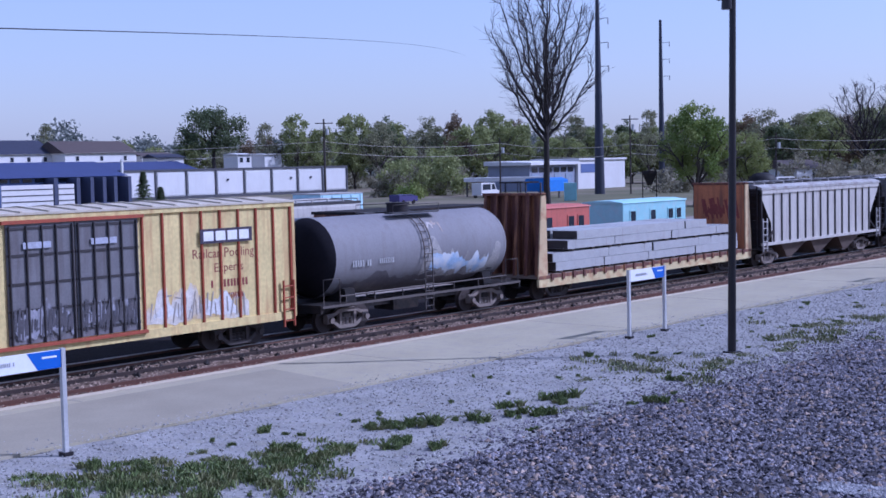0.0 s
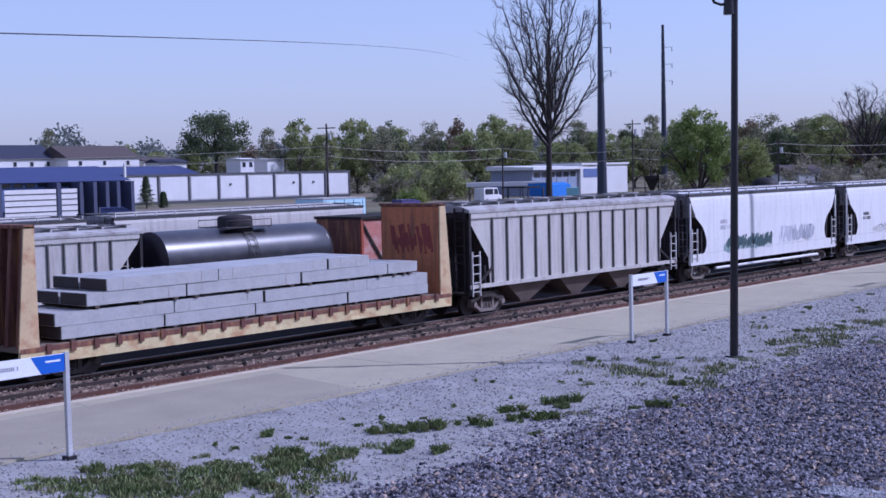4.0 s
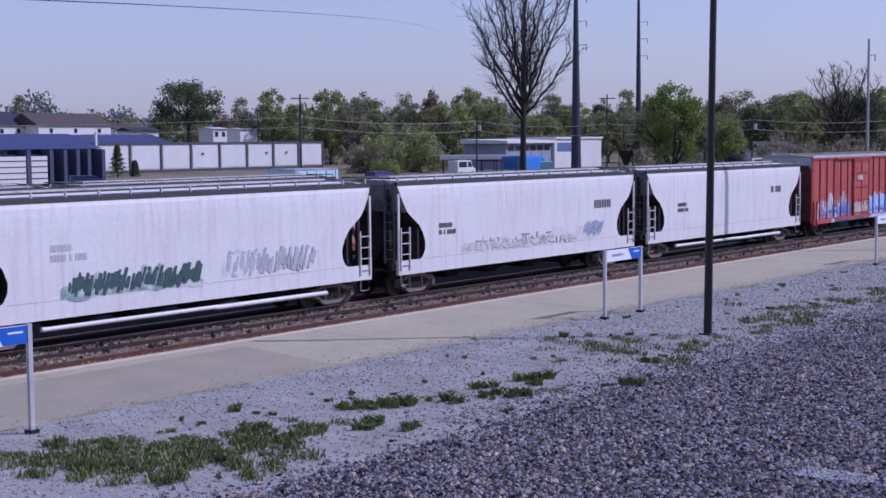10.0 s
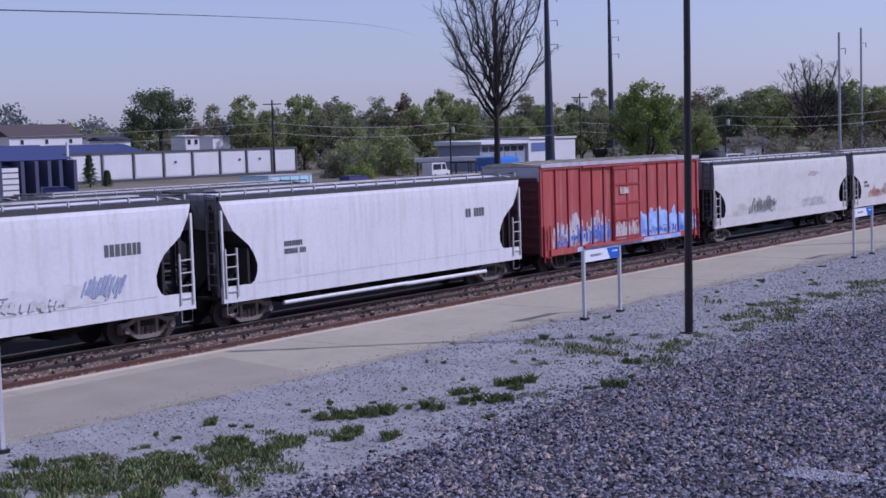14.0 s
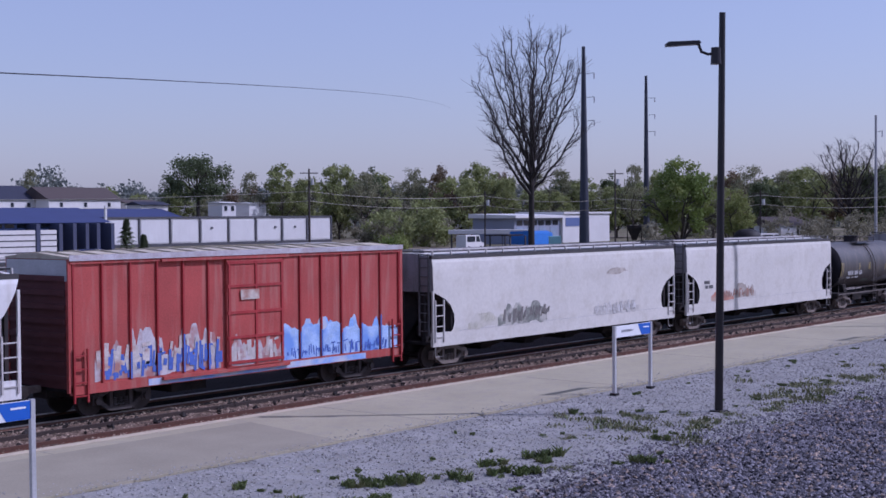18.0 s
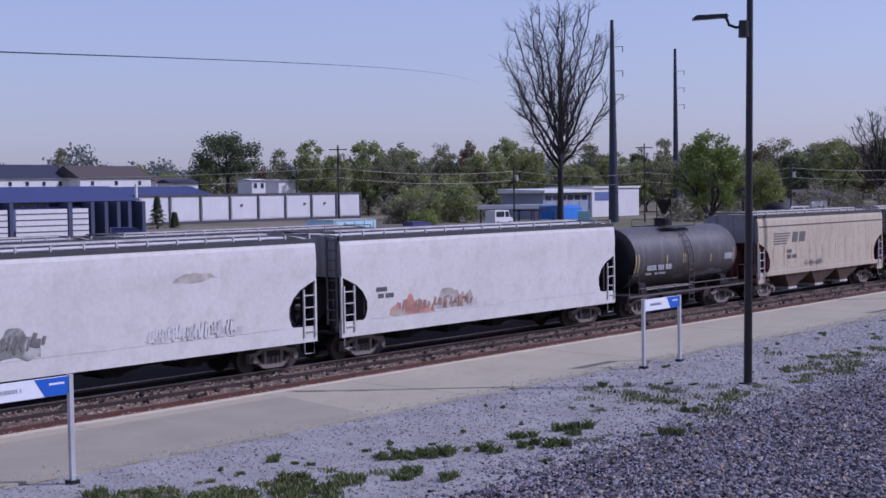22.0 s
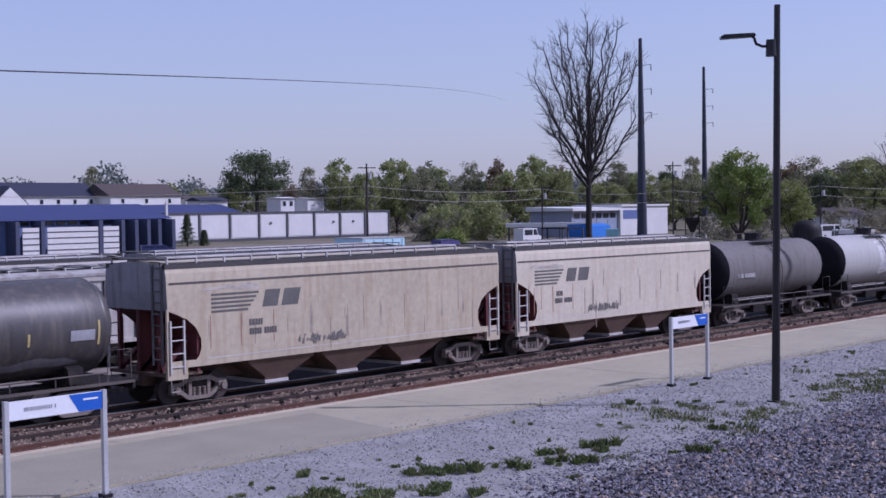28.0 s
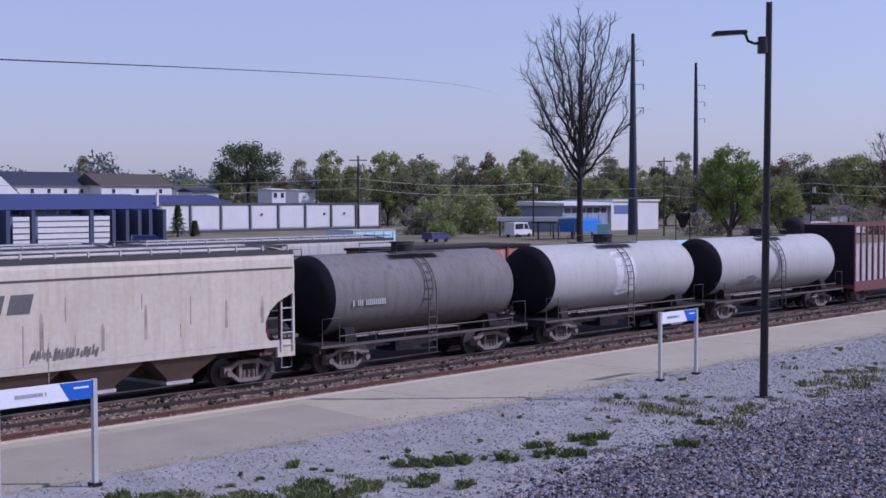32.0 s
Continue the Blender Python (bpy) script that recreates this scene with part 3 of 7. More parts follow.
def shards(x, z, w, h, y, seed, n, thick=0.16, lean=0.12, rise=0.0):
    """Abstract spray paint: fat leaning slabs, slants and short bars heaped along a row."""
    g, r = Geo(), random.Random(seed)
    k, cell = 0, w / n
    for j in range(n):
        cx, cz = x + (j + 0.5) * cell, z + rise * j / n
        lines = []
        for q in range(r.choice((2, 3, 3))):
            u = cx + cell * (q / 3 - 0.3 + r.uniform(-.12, .12))
            a, b = r.uniform(0, 0.35), r.uniform(0.5, 1.0)
            lines.append((u, cz + a * h, u + cell * r.uniform(-.22, .22), cz + b * h, r.uniform(0.7, 1.5)))
        if r.random() < 0.7:
            a = r.uniform(0.05, 0.95) * h
            lines.append((cx - cell * r.uniform(0.1, 0.45), cz + a, cx + cell * r.uniform(0.1, 0.45), cz + a + h * r.uniform(-.12, .12), r.uniform(0.6, 1.1)))
        for x0, z0, x1, z1, f in lines:
            y1 = y - 0.003 - 0.0004 * k
            k += 1
            g.bar((x0 + lean * (z0 - z), y1, z0), (x1 + lean * (z1 - z), y1, z1), thick * f, 0.003, up=(0, 1, 0))
    return g


def words(text, x, z, size, y):
    """Raised lettering that reads from the platform side, centred on x."""
    c = bpy.data.curves.new("lettering", "FONT")
    c.body, c.size, c.align_x, c.extrude, c.resolution_u = text, size, "CENTER", 0.002, 2
    ob = bpy.data.objects.new("lettering", c)
    scene.collection.objects.link(ob)
    me = ob.evaluated_get(bpy.context.evaluated_depsgraph_get()).to_mesh()
    g = Geo().add([(x + v.co.x, y - v.co.z, z + v.co.y) for v in me.vertices], [tuple(p.vertices) for p in me.polygons])
    bpy.data.objects.remove(ob)
    bpy.data.curves.remove(c)
    return g


def smooth_hopper(name, x0, x1, paint, label, seed=1, moving=True, y=None, z=None, under=M_STEEL, inner=None, seams=False, ladder=M_LADDER, square=False, sill_z=0.88, bays=4):
    """A covered hopper with smooth bowed sides and hollowed slope ends."""
    L, cx = x1 - x0, (x0 + x1) / 2
    car = car_root(name, cx, label, "covered hopper", "freight train" if moving else "parked cars", y, z, moving)
    h = L / 2
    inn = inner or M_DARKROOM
    levels = [(1.40, 1.2, 1.565), (1.50, 1.38, 1.568), (1.75, 1.52, 1.57), (2.05, 1.54, 1.57), (2.4, 1.40, 1.57), (2.7, 1.18, 1.57), (2.95, 0.85, 1.57),
              (3.2, 0.52, 1.57), (3.45, 0.36, 1.57), (3.8, 0.16, 1.56), (4.06, 0.06, 1.54), (4.22, 0.0, 1.50), (4.30, 0.0, 1.30), (4.36, 0.0, 0.95), (4.40, 0.0, 0.5)]
    if square:
        levels = [(1.40, 1.05, 1.565), (1.50, 1.17, 1.568), (1.75, 1.27, 1.57), (2.05, 1.26, 1.57), (2.4, 1.06, 1.57), (2.65, 0.75, 1.57), (2.85, 0.3, 1.57), (2.95, 0.03, 1.57),
                  (3.5, 0.0, 1.57), (3.8, 0.0, 1.56), (4.06, 0.0, 1.54), (4.22, 0.0, 1.50), (4.30, 0.0, 1.30), (4.36, 0.0, 0.95), (4.40, 0.0, 0.5)]
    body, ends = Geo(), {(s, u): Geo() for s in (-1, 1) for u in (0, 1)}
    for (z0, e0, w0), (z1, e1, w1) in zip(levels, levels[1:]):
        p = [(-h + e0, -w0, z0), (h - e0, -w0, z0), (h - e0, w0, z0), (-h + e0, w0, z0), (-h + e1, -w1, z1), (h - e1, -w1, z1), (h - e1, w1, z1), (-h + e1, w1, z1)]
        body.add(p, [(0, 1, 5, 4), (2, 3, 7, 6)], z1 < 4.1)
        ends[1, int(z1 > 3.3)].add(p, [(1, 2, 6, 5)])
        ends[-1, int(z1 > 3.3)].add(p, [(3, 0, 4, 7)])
    z1, e1, w1 = levels[-1]
    body.add([(-h + e1, -w1, z1), (h - e1, -w1, z1), (h - e1, w1, z1), (-h + e1, w1, z1)], [(0, 1, 2, 3)])
    z1, e1, w1 = levels[0]
    body.add([(-h + e1, -w1, z1), (h - e1, -w1, z1), (h - e1, w1, z1), (-h + e1, w1, z1)], [(0, 1, 2, 3)])
    part("body", body, paint, car)
    # end and slope sheets get dark colours in place of their shade
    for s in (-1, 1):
        part("slope_sheet", ends[s, 0].weld(), inn, car, "slope sheet in a dark colour that imitates shade")
        part("end_sheet", ends[s, 1].weld(), M_ENDSHEET, car, "end sheet with its shade put into the grey")
    part("side_sill", Geo().box(-h, h, -1.566, -1.44, sill_z, 1.405), paint, car)
    part("side_sill", Geo().box(-h, h, 1.44, 1.566, sill_z, 1.405), paint, car)
    for s in (-1, 1) if sill_z > 1 else ():
        a, b = sorted((s * h, s * (h - 0.75)))
        part("corner_step", Geo().box(a, b, -1.57, -1.46, 0.86, sill_z + 0.02), paint, car)
    # thin grey strip drawn as the body's shadow line on the sill
    part("sill_seam", Geo().box(-h + 1.5, h - 1.5, -1.574, -1.56, 1.405, 1.43), mat("grey_sill_shade", (0.49, 0.48, 0.465), 0.8), car)
    part("centre_sill", Geo().box(-h, h, -0.33, 0.33, 0.62, 1.0).box(-h, -h + 1.4, -1.43, 1.43, 0.95, 1.05).box(h - 1.4, h, -1.43, 1.43, 0.95, 1.05), under, car)
    for s in (-1, 1):
        x = s * (h - 0.12)
        for yy in (-1.0, 0.0, 1.0):
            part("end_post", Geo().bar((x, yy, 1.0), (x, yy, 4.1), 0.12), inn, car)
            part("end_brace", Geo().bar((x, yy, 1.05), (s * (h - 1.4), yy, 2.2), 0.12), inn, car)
        # filler plates in dark iron close the end hollows, in place of shade
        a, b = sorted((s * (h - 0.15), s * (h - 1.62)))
        part("shear_plate", Geo().prism([(a, 1.05), (b, 1.05), (b, 2.9), (a, 3.3)] if s < 0 else [(a, 1.05), (b, 1.05), (b, 3.3), (a, 2.9)], 1, -0.06, 0.06), inn, car, "dark filler plate that closes the end hollow")
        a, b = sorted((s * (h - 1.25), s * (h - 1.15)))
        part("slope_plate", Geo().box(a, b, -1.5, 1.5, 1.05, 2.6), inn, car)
        a, b = sorted((s * (h - 0.5), s * (h - 1.1)))
        part("brake_reservoir", Geo().tube((a, -0.55, 1.4), (b, -0.55, 1.4), 0.26, n=12), inn, car)
    for s in (-1, 1):
        part("corner_post", Geo().box(s * (h - 0.04) - 0.04, s * (h - 0.04) + 0.04, -1.565, -1.49, 1.41, 3.0 if square else 3.9), paint, car)
    for k in range(bays):
        u = -h + 3.0 + (k + 0.5) * (L - 6.0) / bays
        w = (L - 6.0) / bays / 2 - 0.18
        if sill_z > 1:
            part("outlet_gate", Geo().box(u - 0.5, u + 0.5, -1.2, 1.2, 0.34, 0.44), M_LADDER, car, "pale outlet gate under a hopper bay")
            part("hopper_bay", Geo().rings([[(u - a, -b, zz), (u + a, -b, zz), (u + a, b, zz), (u - a, b, zz)] for a, b, zz in ((0.45, 1.15, 0.44), (0.5, 1.2, 0.56), (w, 1.46, 1.1), (w, 1.50, 1.42))], smooth=False), under, car)
            continue
        part("hopper_bay", Geo().rings([[(u - a, -b, zz), (u + a, -b, zz), (u + a, b, zz), (u - a, b, zz)] for a, b, zz in ((0.32, 0.55, 0.42), (0.36, 0.6, 0.52), (w, 1.36, 0.92), (w, 1.40, 1.42))], smooth=False), under, car)
    # roof: edge boards with posts, a long trough hatch
    part("eave", Geo().box(-h, h, -1.52, -1.36, 4.20, 4.34), M_GRATE, car, "dark roof edge")
    part("eave", Geo().box(-h, h, 1.36, 1.52, 4.20, 4.34), M_GRATE, car)
    g = Geo().box(-h + 0.1, h - 0.1, -1.38, -0.98, 4.46, 4.50).box(-h + 0.1, h - 0.1, 0.98, 1.38, 4.46, 4.50)
    for s in (-1, 1):
        g.box(min(s * (h - .5), s * (h - .1)), max(s * (h - .5), s * (h - .1)), -1.38, 1.38, 4.455, 4.49)
    part("running_board", g, M_GRATE, car, "dark grating walkway along the roof")
    g = Geo()
    n = int(L / 1.1)
    for k in range(n + 1):
        u = -h + 0.15 + k * (L - 0.3) / n
        for s in (-1, 1):
            g.box(u - 0.025, u + 0.025, s * 1.42 - 0.03, s * 1.42 + 0.03, 4.3, 4.5)
    tagged(part("walkway_bracket", g, M_LADDER, car), kind="stuff")
    part("trough_hatch", Geo().prism([(-0.34, 4.36), (0.34, 4.36), (0.26, 4.52), (-0.26, 4.52)], 0, -h + 1.0, h - 1.0), M_ROOF, car)
    lad = mesh_of("ladder", ladder_geo(0.5, 1.05, 2.65, 4), ladder)
    step = mesh_of("stirrup_step", Geo().path([(-0.22, 0, 1.0), (-0.22, 0, 0.5), (0.22, 0, 0.5), (0.22, 0, 1.0)], 0.02, 5), M_LADDER)
    for s, q in ((-1, -1), (1, -1), (-1, 1), (1, 1)):
        part("ladder", lad, ladder, car, at=pose(s * (h - 0.36), q * 1.585, 0))
        part("stirrup_step", step, ladder, car, at=pose(s * (h - 0.36), q * 1.55, 0))
    g = ladder_geo(0.46, 1.3, 4.4, 9)
    part("ladder", g, mat("grey_end_ladder", (0.10, 0.098, 0.1), 0.7), car, at=pose(-h - 0.04, -1.15, 0, 0, 0, 90))
    if seams:
        g = Geo()
        r = random.Random(seed + 60)
        for k in range(12):
            u, top = -h + 0.6 + r.random() * (L - 1.9), r.uniform(2.0, 3.3)
            g.box(u - 0.014, u + 0.014, -1.576, -1.57, top - r.uniform(0.25, 1.2), top)
        stain = mat("grey_weld_stain", (0.27, 0.235, 0.19), 0.8, 0, 0.4, scale=2, second=(0.38, 0.33, 0.26), spots=0.5)
        for u, low, top in ((-2.1, 1.75, 3.1), (-0.35, 1.62, 2.45), (1.3, 1.75, 3.05), (4.45, 1.9, 3.0), (5.75, 1.95, 3.05)):
            part("stained_seam", patch(u + r.uniform(-.15, .15), low, 0.11, top - low, -1.571, seed + int(10 * top), 0.03, 0.3, 0.1), stain, car, "grey stain down a weld")
        part("weld_seam", g, mat("grimy_seam", (0.30, 0.24, 0.19), 0.8, 0, 0.4), car)
        part("eave_ledge", Geo().box(-h + 0.1, h - 0.1, -1.585, -1.50, 3.74, 3.79), mat("dark_ledge", (0.08, 0.07, 0.07), 0.8), car)
    for u in (-h + 1.55, h - 1.55):
        truck(car, u, moving)
    coupler(car, -h, -1), coupler(car, h, 1)
    return car, h


def ribbed_hopper(name, x0, x1, paint, label, ribs=14, moving=True, y=None, z=None, rib_paint=None):
    """A three-bay covered hopper with upright side posts and open slanted ends."""
    L, cx = x1 - x0, (x0 + x1) / 2
    h = L / 2
    car = car_root(name, cx, label, "covered hopper", "freight train" if moving else "parked cars", y, z, moving)
    out = [(-h + 1.35, 1.25), (h - 1.35, 1.25), (h - 1.25, 2.3), (h, 3.9), (h, 4.12), (-h, 4.12), (-h, 3.9), (-h + 1.25, 2.3)]
    vs = [(x, yy, zz) for yy in (-1.48, 1.48) for x, zz in out]
    part("body", Geo().add(vs, [tuple(range(7, -1, -1)), tuple(range(8, 16)), (4, 5, 13, 12), (0, 1, 9, 8)]), paint, car)
    # slope ends split off to paint their shade in dark iron
    for ks in ((1, 2, 3), (5, 6, 7)):
        part("slope_sheet", Geo().add(vs, [(k, (k + 1) % 8, 8 + (k + 1) % 8, 8 + k) for k in ks]).weld(), M_DARKROOM, car, "slope sheet in a dark colour that imitates shade")
    part("roof", Geo().rings([[(-h, -w, zz), (h, -w, zz), (h, w, zz), (-h, w, zz)] for w, zz in ((1.58, 4.10), (1.58, 4.22), (1.2, 4.34), (0.5, 4.40))], smooth=False), M_ROOF, car)
    part("side_sill", Geo().box(-h, h, -1.58, -1.47, 1.14, 1.30), paint, car)
    part("side_sill", Geo().box(-h, h, 1.47, 1.58, 1.14, 1.30), paint, car)
    rib = mesh_of("side_post", Geo().box(-0.03, 0.03, -0.085, 0, 0, 2.60), rib_paint or M_RIBDARK)
    for k in range(ribs):
        u = -h + 1.5 + k * (L - 3.0) / (ribs - 1)
        part("side_post", rib, None, car, at=pose(u, -1.475, 1.29))
    part("top_band", Geo().box(-h, h, -1.55, -1.48, 3.88, 4.12), paint, car)
    for s in (-1, 1):
        a, b = sorted((s * (h - .12), s * h))
        for y0 in (-1.56, 1.44):
            part("corner_post", Geo().box(a, b, y0, y0 + 0.12, 0.9, 4.1), M_DARKROOM, car)
        part("end_brace", Geo().bar((s * (h - .1), -1.5, 1.05), (s * (h - 1.5), -1.5, 1.9), 0.1), M_DARKROOM, car)
        part("end_post", Geo().bar((s * (h - .1), 0, 1.0), (s * (h - .1), 0, 3.3), 0.14), M_DARKROOM, car)
        a, b = sorted((s * (h - 0.1), s * (h - 1.9)))
        part("shear_plate", Geo().prism([(a, 1.0), (b, 1.0), (b if s < 0 else a, 1.5), (a if s < 0 else b, 3.2)], 1, -0.06, 0.06), M_DARKROOM, car)
        a, b = sorted((s * (h - 1.2), s * (h - 1.1)))
        part("slope_plate", Geo().box(a, b, -1.4, 1.4, 1.0, 2.0), M_DARKROOM, car)
    part("centre_sill", Geo().box(-h, h, -0.33, 0.33, 0.62, 0.98).box(-h, -h + 1.5, -1.45, 1.45, 0.88, 0.96).box(h - 1.5, h, -1.45, 1.45, 0.88, 0.96), M_STEEL, car)
    for k in range(3):
        u = -h + 2.3 + (k + 0.5) * (L - 4.6) / 3
        w = (L - 4.6) / 6 - 0.05
        part("hopper_bay", Geo().rings([[(u - a, -b, zz), (u + a, -b, zz), (u + a, b, zz), (u - a, b, zz)] for a, b, zz in ((0.35, 1.1, 0.30), (0.4, 1.15, 0.42), (w, 1.44, 1.26))], smooth=False),
             mat("brown_hopper_chute", (0.11, 0.08, 0.065), 0.85, 0, 0.3), car)
    g = Geo().box(-h + .1, h - .1, -0.98, -0.5, 4.47, 4.50).box(-h + .1, h - .1, 0.5, 0.98, 4.47, 4.50)
    part("running_board", g, M_GRATE, car)
    g = Geo()
    for k in range(14):
        u = -h + 0.3 + k * (L - 0.6) / 13
        g.box(u - .03, u + .03, -1.0, 1.0, 4.3, 4.47)
    tagged(part("walkway_bracket", g, M_LADDER, car), kind="stuff")
    for k in range(8):
        part("roof_hatch", shared("roof_hatch", lambda: Geo().tube((0, 0, 4.36), (0, 0, 4.52), 0.36, 0.33, 14), M_ROOF), None, car, at=pose(-h + 1.4 + k * (L - 2.8) / 7, 0, 0))
    for s in (-1, 1):
        part("ladder", ladder_geo(0.46, 0.85, 2.6, 5), M_LADDER, car, at=pose(s * (h - 0.34), -1.6, 0))
    part("ladder", ladder_geo(0.46, 1.0, 4.3, 10), M_DARKROOM, car, at=pose(-h - 0.05, -1.1, 0, 0, 0, 90))
    for u in (-h + 1.65, h - 1.65):
        truck(car, u, moving)
    coupler(car, -h, -1), coupler(car, h, 1)
    return car, h


M_TANKIRON = mat("grimy_tank_ironwork", (0.09, 0.075, 0.066), 0.8, 0, 0.3)


def tank_car(name, x0, x1, paint, label, radius=1.43, moving=True, y=None, z=None, zc=2.62, bands=True, sill=None):
    """A tank car: domed tank, stub sills, top platform, ladders and hand rails."""
    L, cx = x1 - x0, (x0 + x1) / 2
    h = L / 2
    car = car_root(name, cx, label, "tank car", "freight train" if moving else "parked cars", y, z, moving)
    n, e = 40, 0.62
    b = h - 0.22
    ring = lambda x, r: [(x, r * math.cos(2 * math.pi * i / n), zc + r * math.sin(2 * math.pi * i / n)) for i in range(n)]
    rings = [ring(-b + e * (1 - math.cos(a)), radius * math.sin(a)) for a in (0.06, 0.3, 0.6, 0.9, 1.2, math.pi / 2)]
    rings += [ring(-b + e + k * (2 * b - 2 * e) / 8, radius * (1.0 if k != 4 else 0.999)) for k in range(1, 8)]
    rings += [ring(b - e * (1 - math.cos(a)), radius * math.sin(a)) for a in (math.pi / 2, 1.2, 0.9, 0.6, 0.3, 0.06)]
    tank = part("tank", Geo().rings(rings[5:]), paint, car)
    # head facing away from the sun: soot plus shade, both in the colour
    part("tank_head", Geo().rings(rings[:6]), mat("sooty_shade_tank_head", (0.014, 0.013, 0.017), 0.8, 0, 0.3, spec=0.08), car, "sooty tank head with its shade painted in")
    g = Geo()
    for u in (-b + e + 0.02, -(b - e) * 0.35, (b - e) * 0.35, b - e - 0.02):
        g.rings([ring(u - 0.03, radius + 0.006), ring(u + 0.03, radius + 0.006)], close=False)
    part("seam_band", g, paint, car)
    sill = sill or M_STEEL
    part("centre_sill", Geo().box(-h, h, -0.33, 0.33, 0.66, 0.98), sill, car)
    for s in (-1, 1):
        a, c = sorted((s * (h - 1.9), s * h))
        part("end_platform", Geo().box(a, c, -1.5, 1.5, 0.98, 1.06).box(s * h - 0.05, s * h + 0.05, -1.5, 1.5, 0.78, 1.06), sill, car)
        u = s * (b - e - 0.9)
        saddle = [(-1.25, 1.0), (1.25, 1.0), (1.15, 1.5)] + [(radius * 0.99 * math.cos(t), zc + radius * 0.99 * math.sin(t)) for t in [-0.86 - k * 0.1775 for k in range(9)]] + [(-1.15, 1.5)]
        part("saddle", Geo().prism(saddle, 0, u - 0.25, u + 0.25), sill, car)
        for q in (-1, 1):
            part("grab_iron", Geo().path([(s * (h - 0.1), q * 1.5, 1.05), (s * (h - 0.1), q * 1.5, 1.95), (s * (h - 0.9), q * 1.5, 1.95), (s * (h - 0.9), q * 1.5, 1.05)], 0.018), M_TANKIRON, car)
    g = Geo()
    for q in (-1, 1):
        g.tube((-h + 0.9, q * 1.5, 1.32), (h - 0.9, q * 1.5, 1.32), 0.028, n=6)
        for k in range(7):
            u = -h + 1.2 + k * (L - 2.4) / 6
            g.tube((u, q * 1.5, 1.02), (u, q * 1.5, 1.32), 0.022, n=5)
        g.box(-h, h, q * 1.5 - 0.05, q * 1.5 + 0.05, 0.96, 1.04)
    part("hand_rail", g, M_TANKIRON, car)
    # dome platform with railing
    top = zc + radius
    part("manway", Geo().tube((0, 0, top - 0.1), (0, 0, top + 0.32), 0.42, n=18).tube((0, 0, top + 0.32), (0, 0, top + 0.38), 0.47, n=18), M_DARKROOM, car)
    g = Geo().box(-1.3, 1.3, -0.95, -0.5, top - 0.02, top + 0.03).box(-1.3, 1.3, 0.5, 0.95, top - 0.02, top + 0.03)
    part("top_platform", g, M_GRATE, car)
    for q in (-0.95, 0.95):
        part("platform_railing", Geo().path([(-1.3, q, top), (-1.3, q, top + 0.32), (1.3, q, top + 0.32), (1.3, q, top)], 0.02), M_TANKIRON, car)
    for q in (-1, 1):
        g = Geo()
        for dx in (-0.22, 0.22):
            pts = [(dx, q * 1.53, 0.4), (dx, q * 1.53, zc)] + [(dx, q * (radius + 0.08) * math.cos(t), zc + (radius + 0.08) * math.sin(t)) for t in (0.25, 0.5, 0.75, 1.0)]
            g.path(pts, 0.024)
        for k in range(12):
            zz = 0.55 + k * 0.28
            t = math.asin(min(1, max(0, (zz - zc) / (radius + 0.08))))
            yy = 1.53 if zz < zc else (radius + 0.08) * math.cos(t)
            g.tube((-0.22, q * yy, zz), (0.22, q * yy, zz), 0.018, n=5)
        part("side_ladder", g, M_TANKIRON, car)
    g = Geo().box(-0.9, 0.5, -0.5, 0.5, 0.42, 0.9)
    part("bottom_valve", g, sill, car)
    for u in (-h + 1.7, h - 1.7):
        truck(car, u, moving)
    coupler(car, -h, -1), coupler(car, h, 1)
    return car, h


M_BOXROOF = mat("dusty_tan_boxcar_roof", (0.48, 0.43, 0.34), 0.8, 0, 0.2, scale=0.8, dirt=(0.3, 0.22, 0.15), dirt_amount=0.6, spec=0.15)


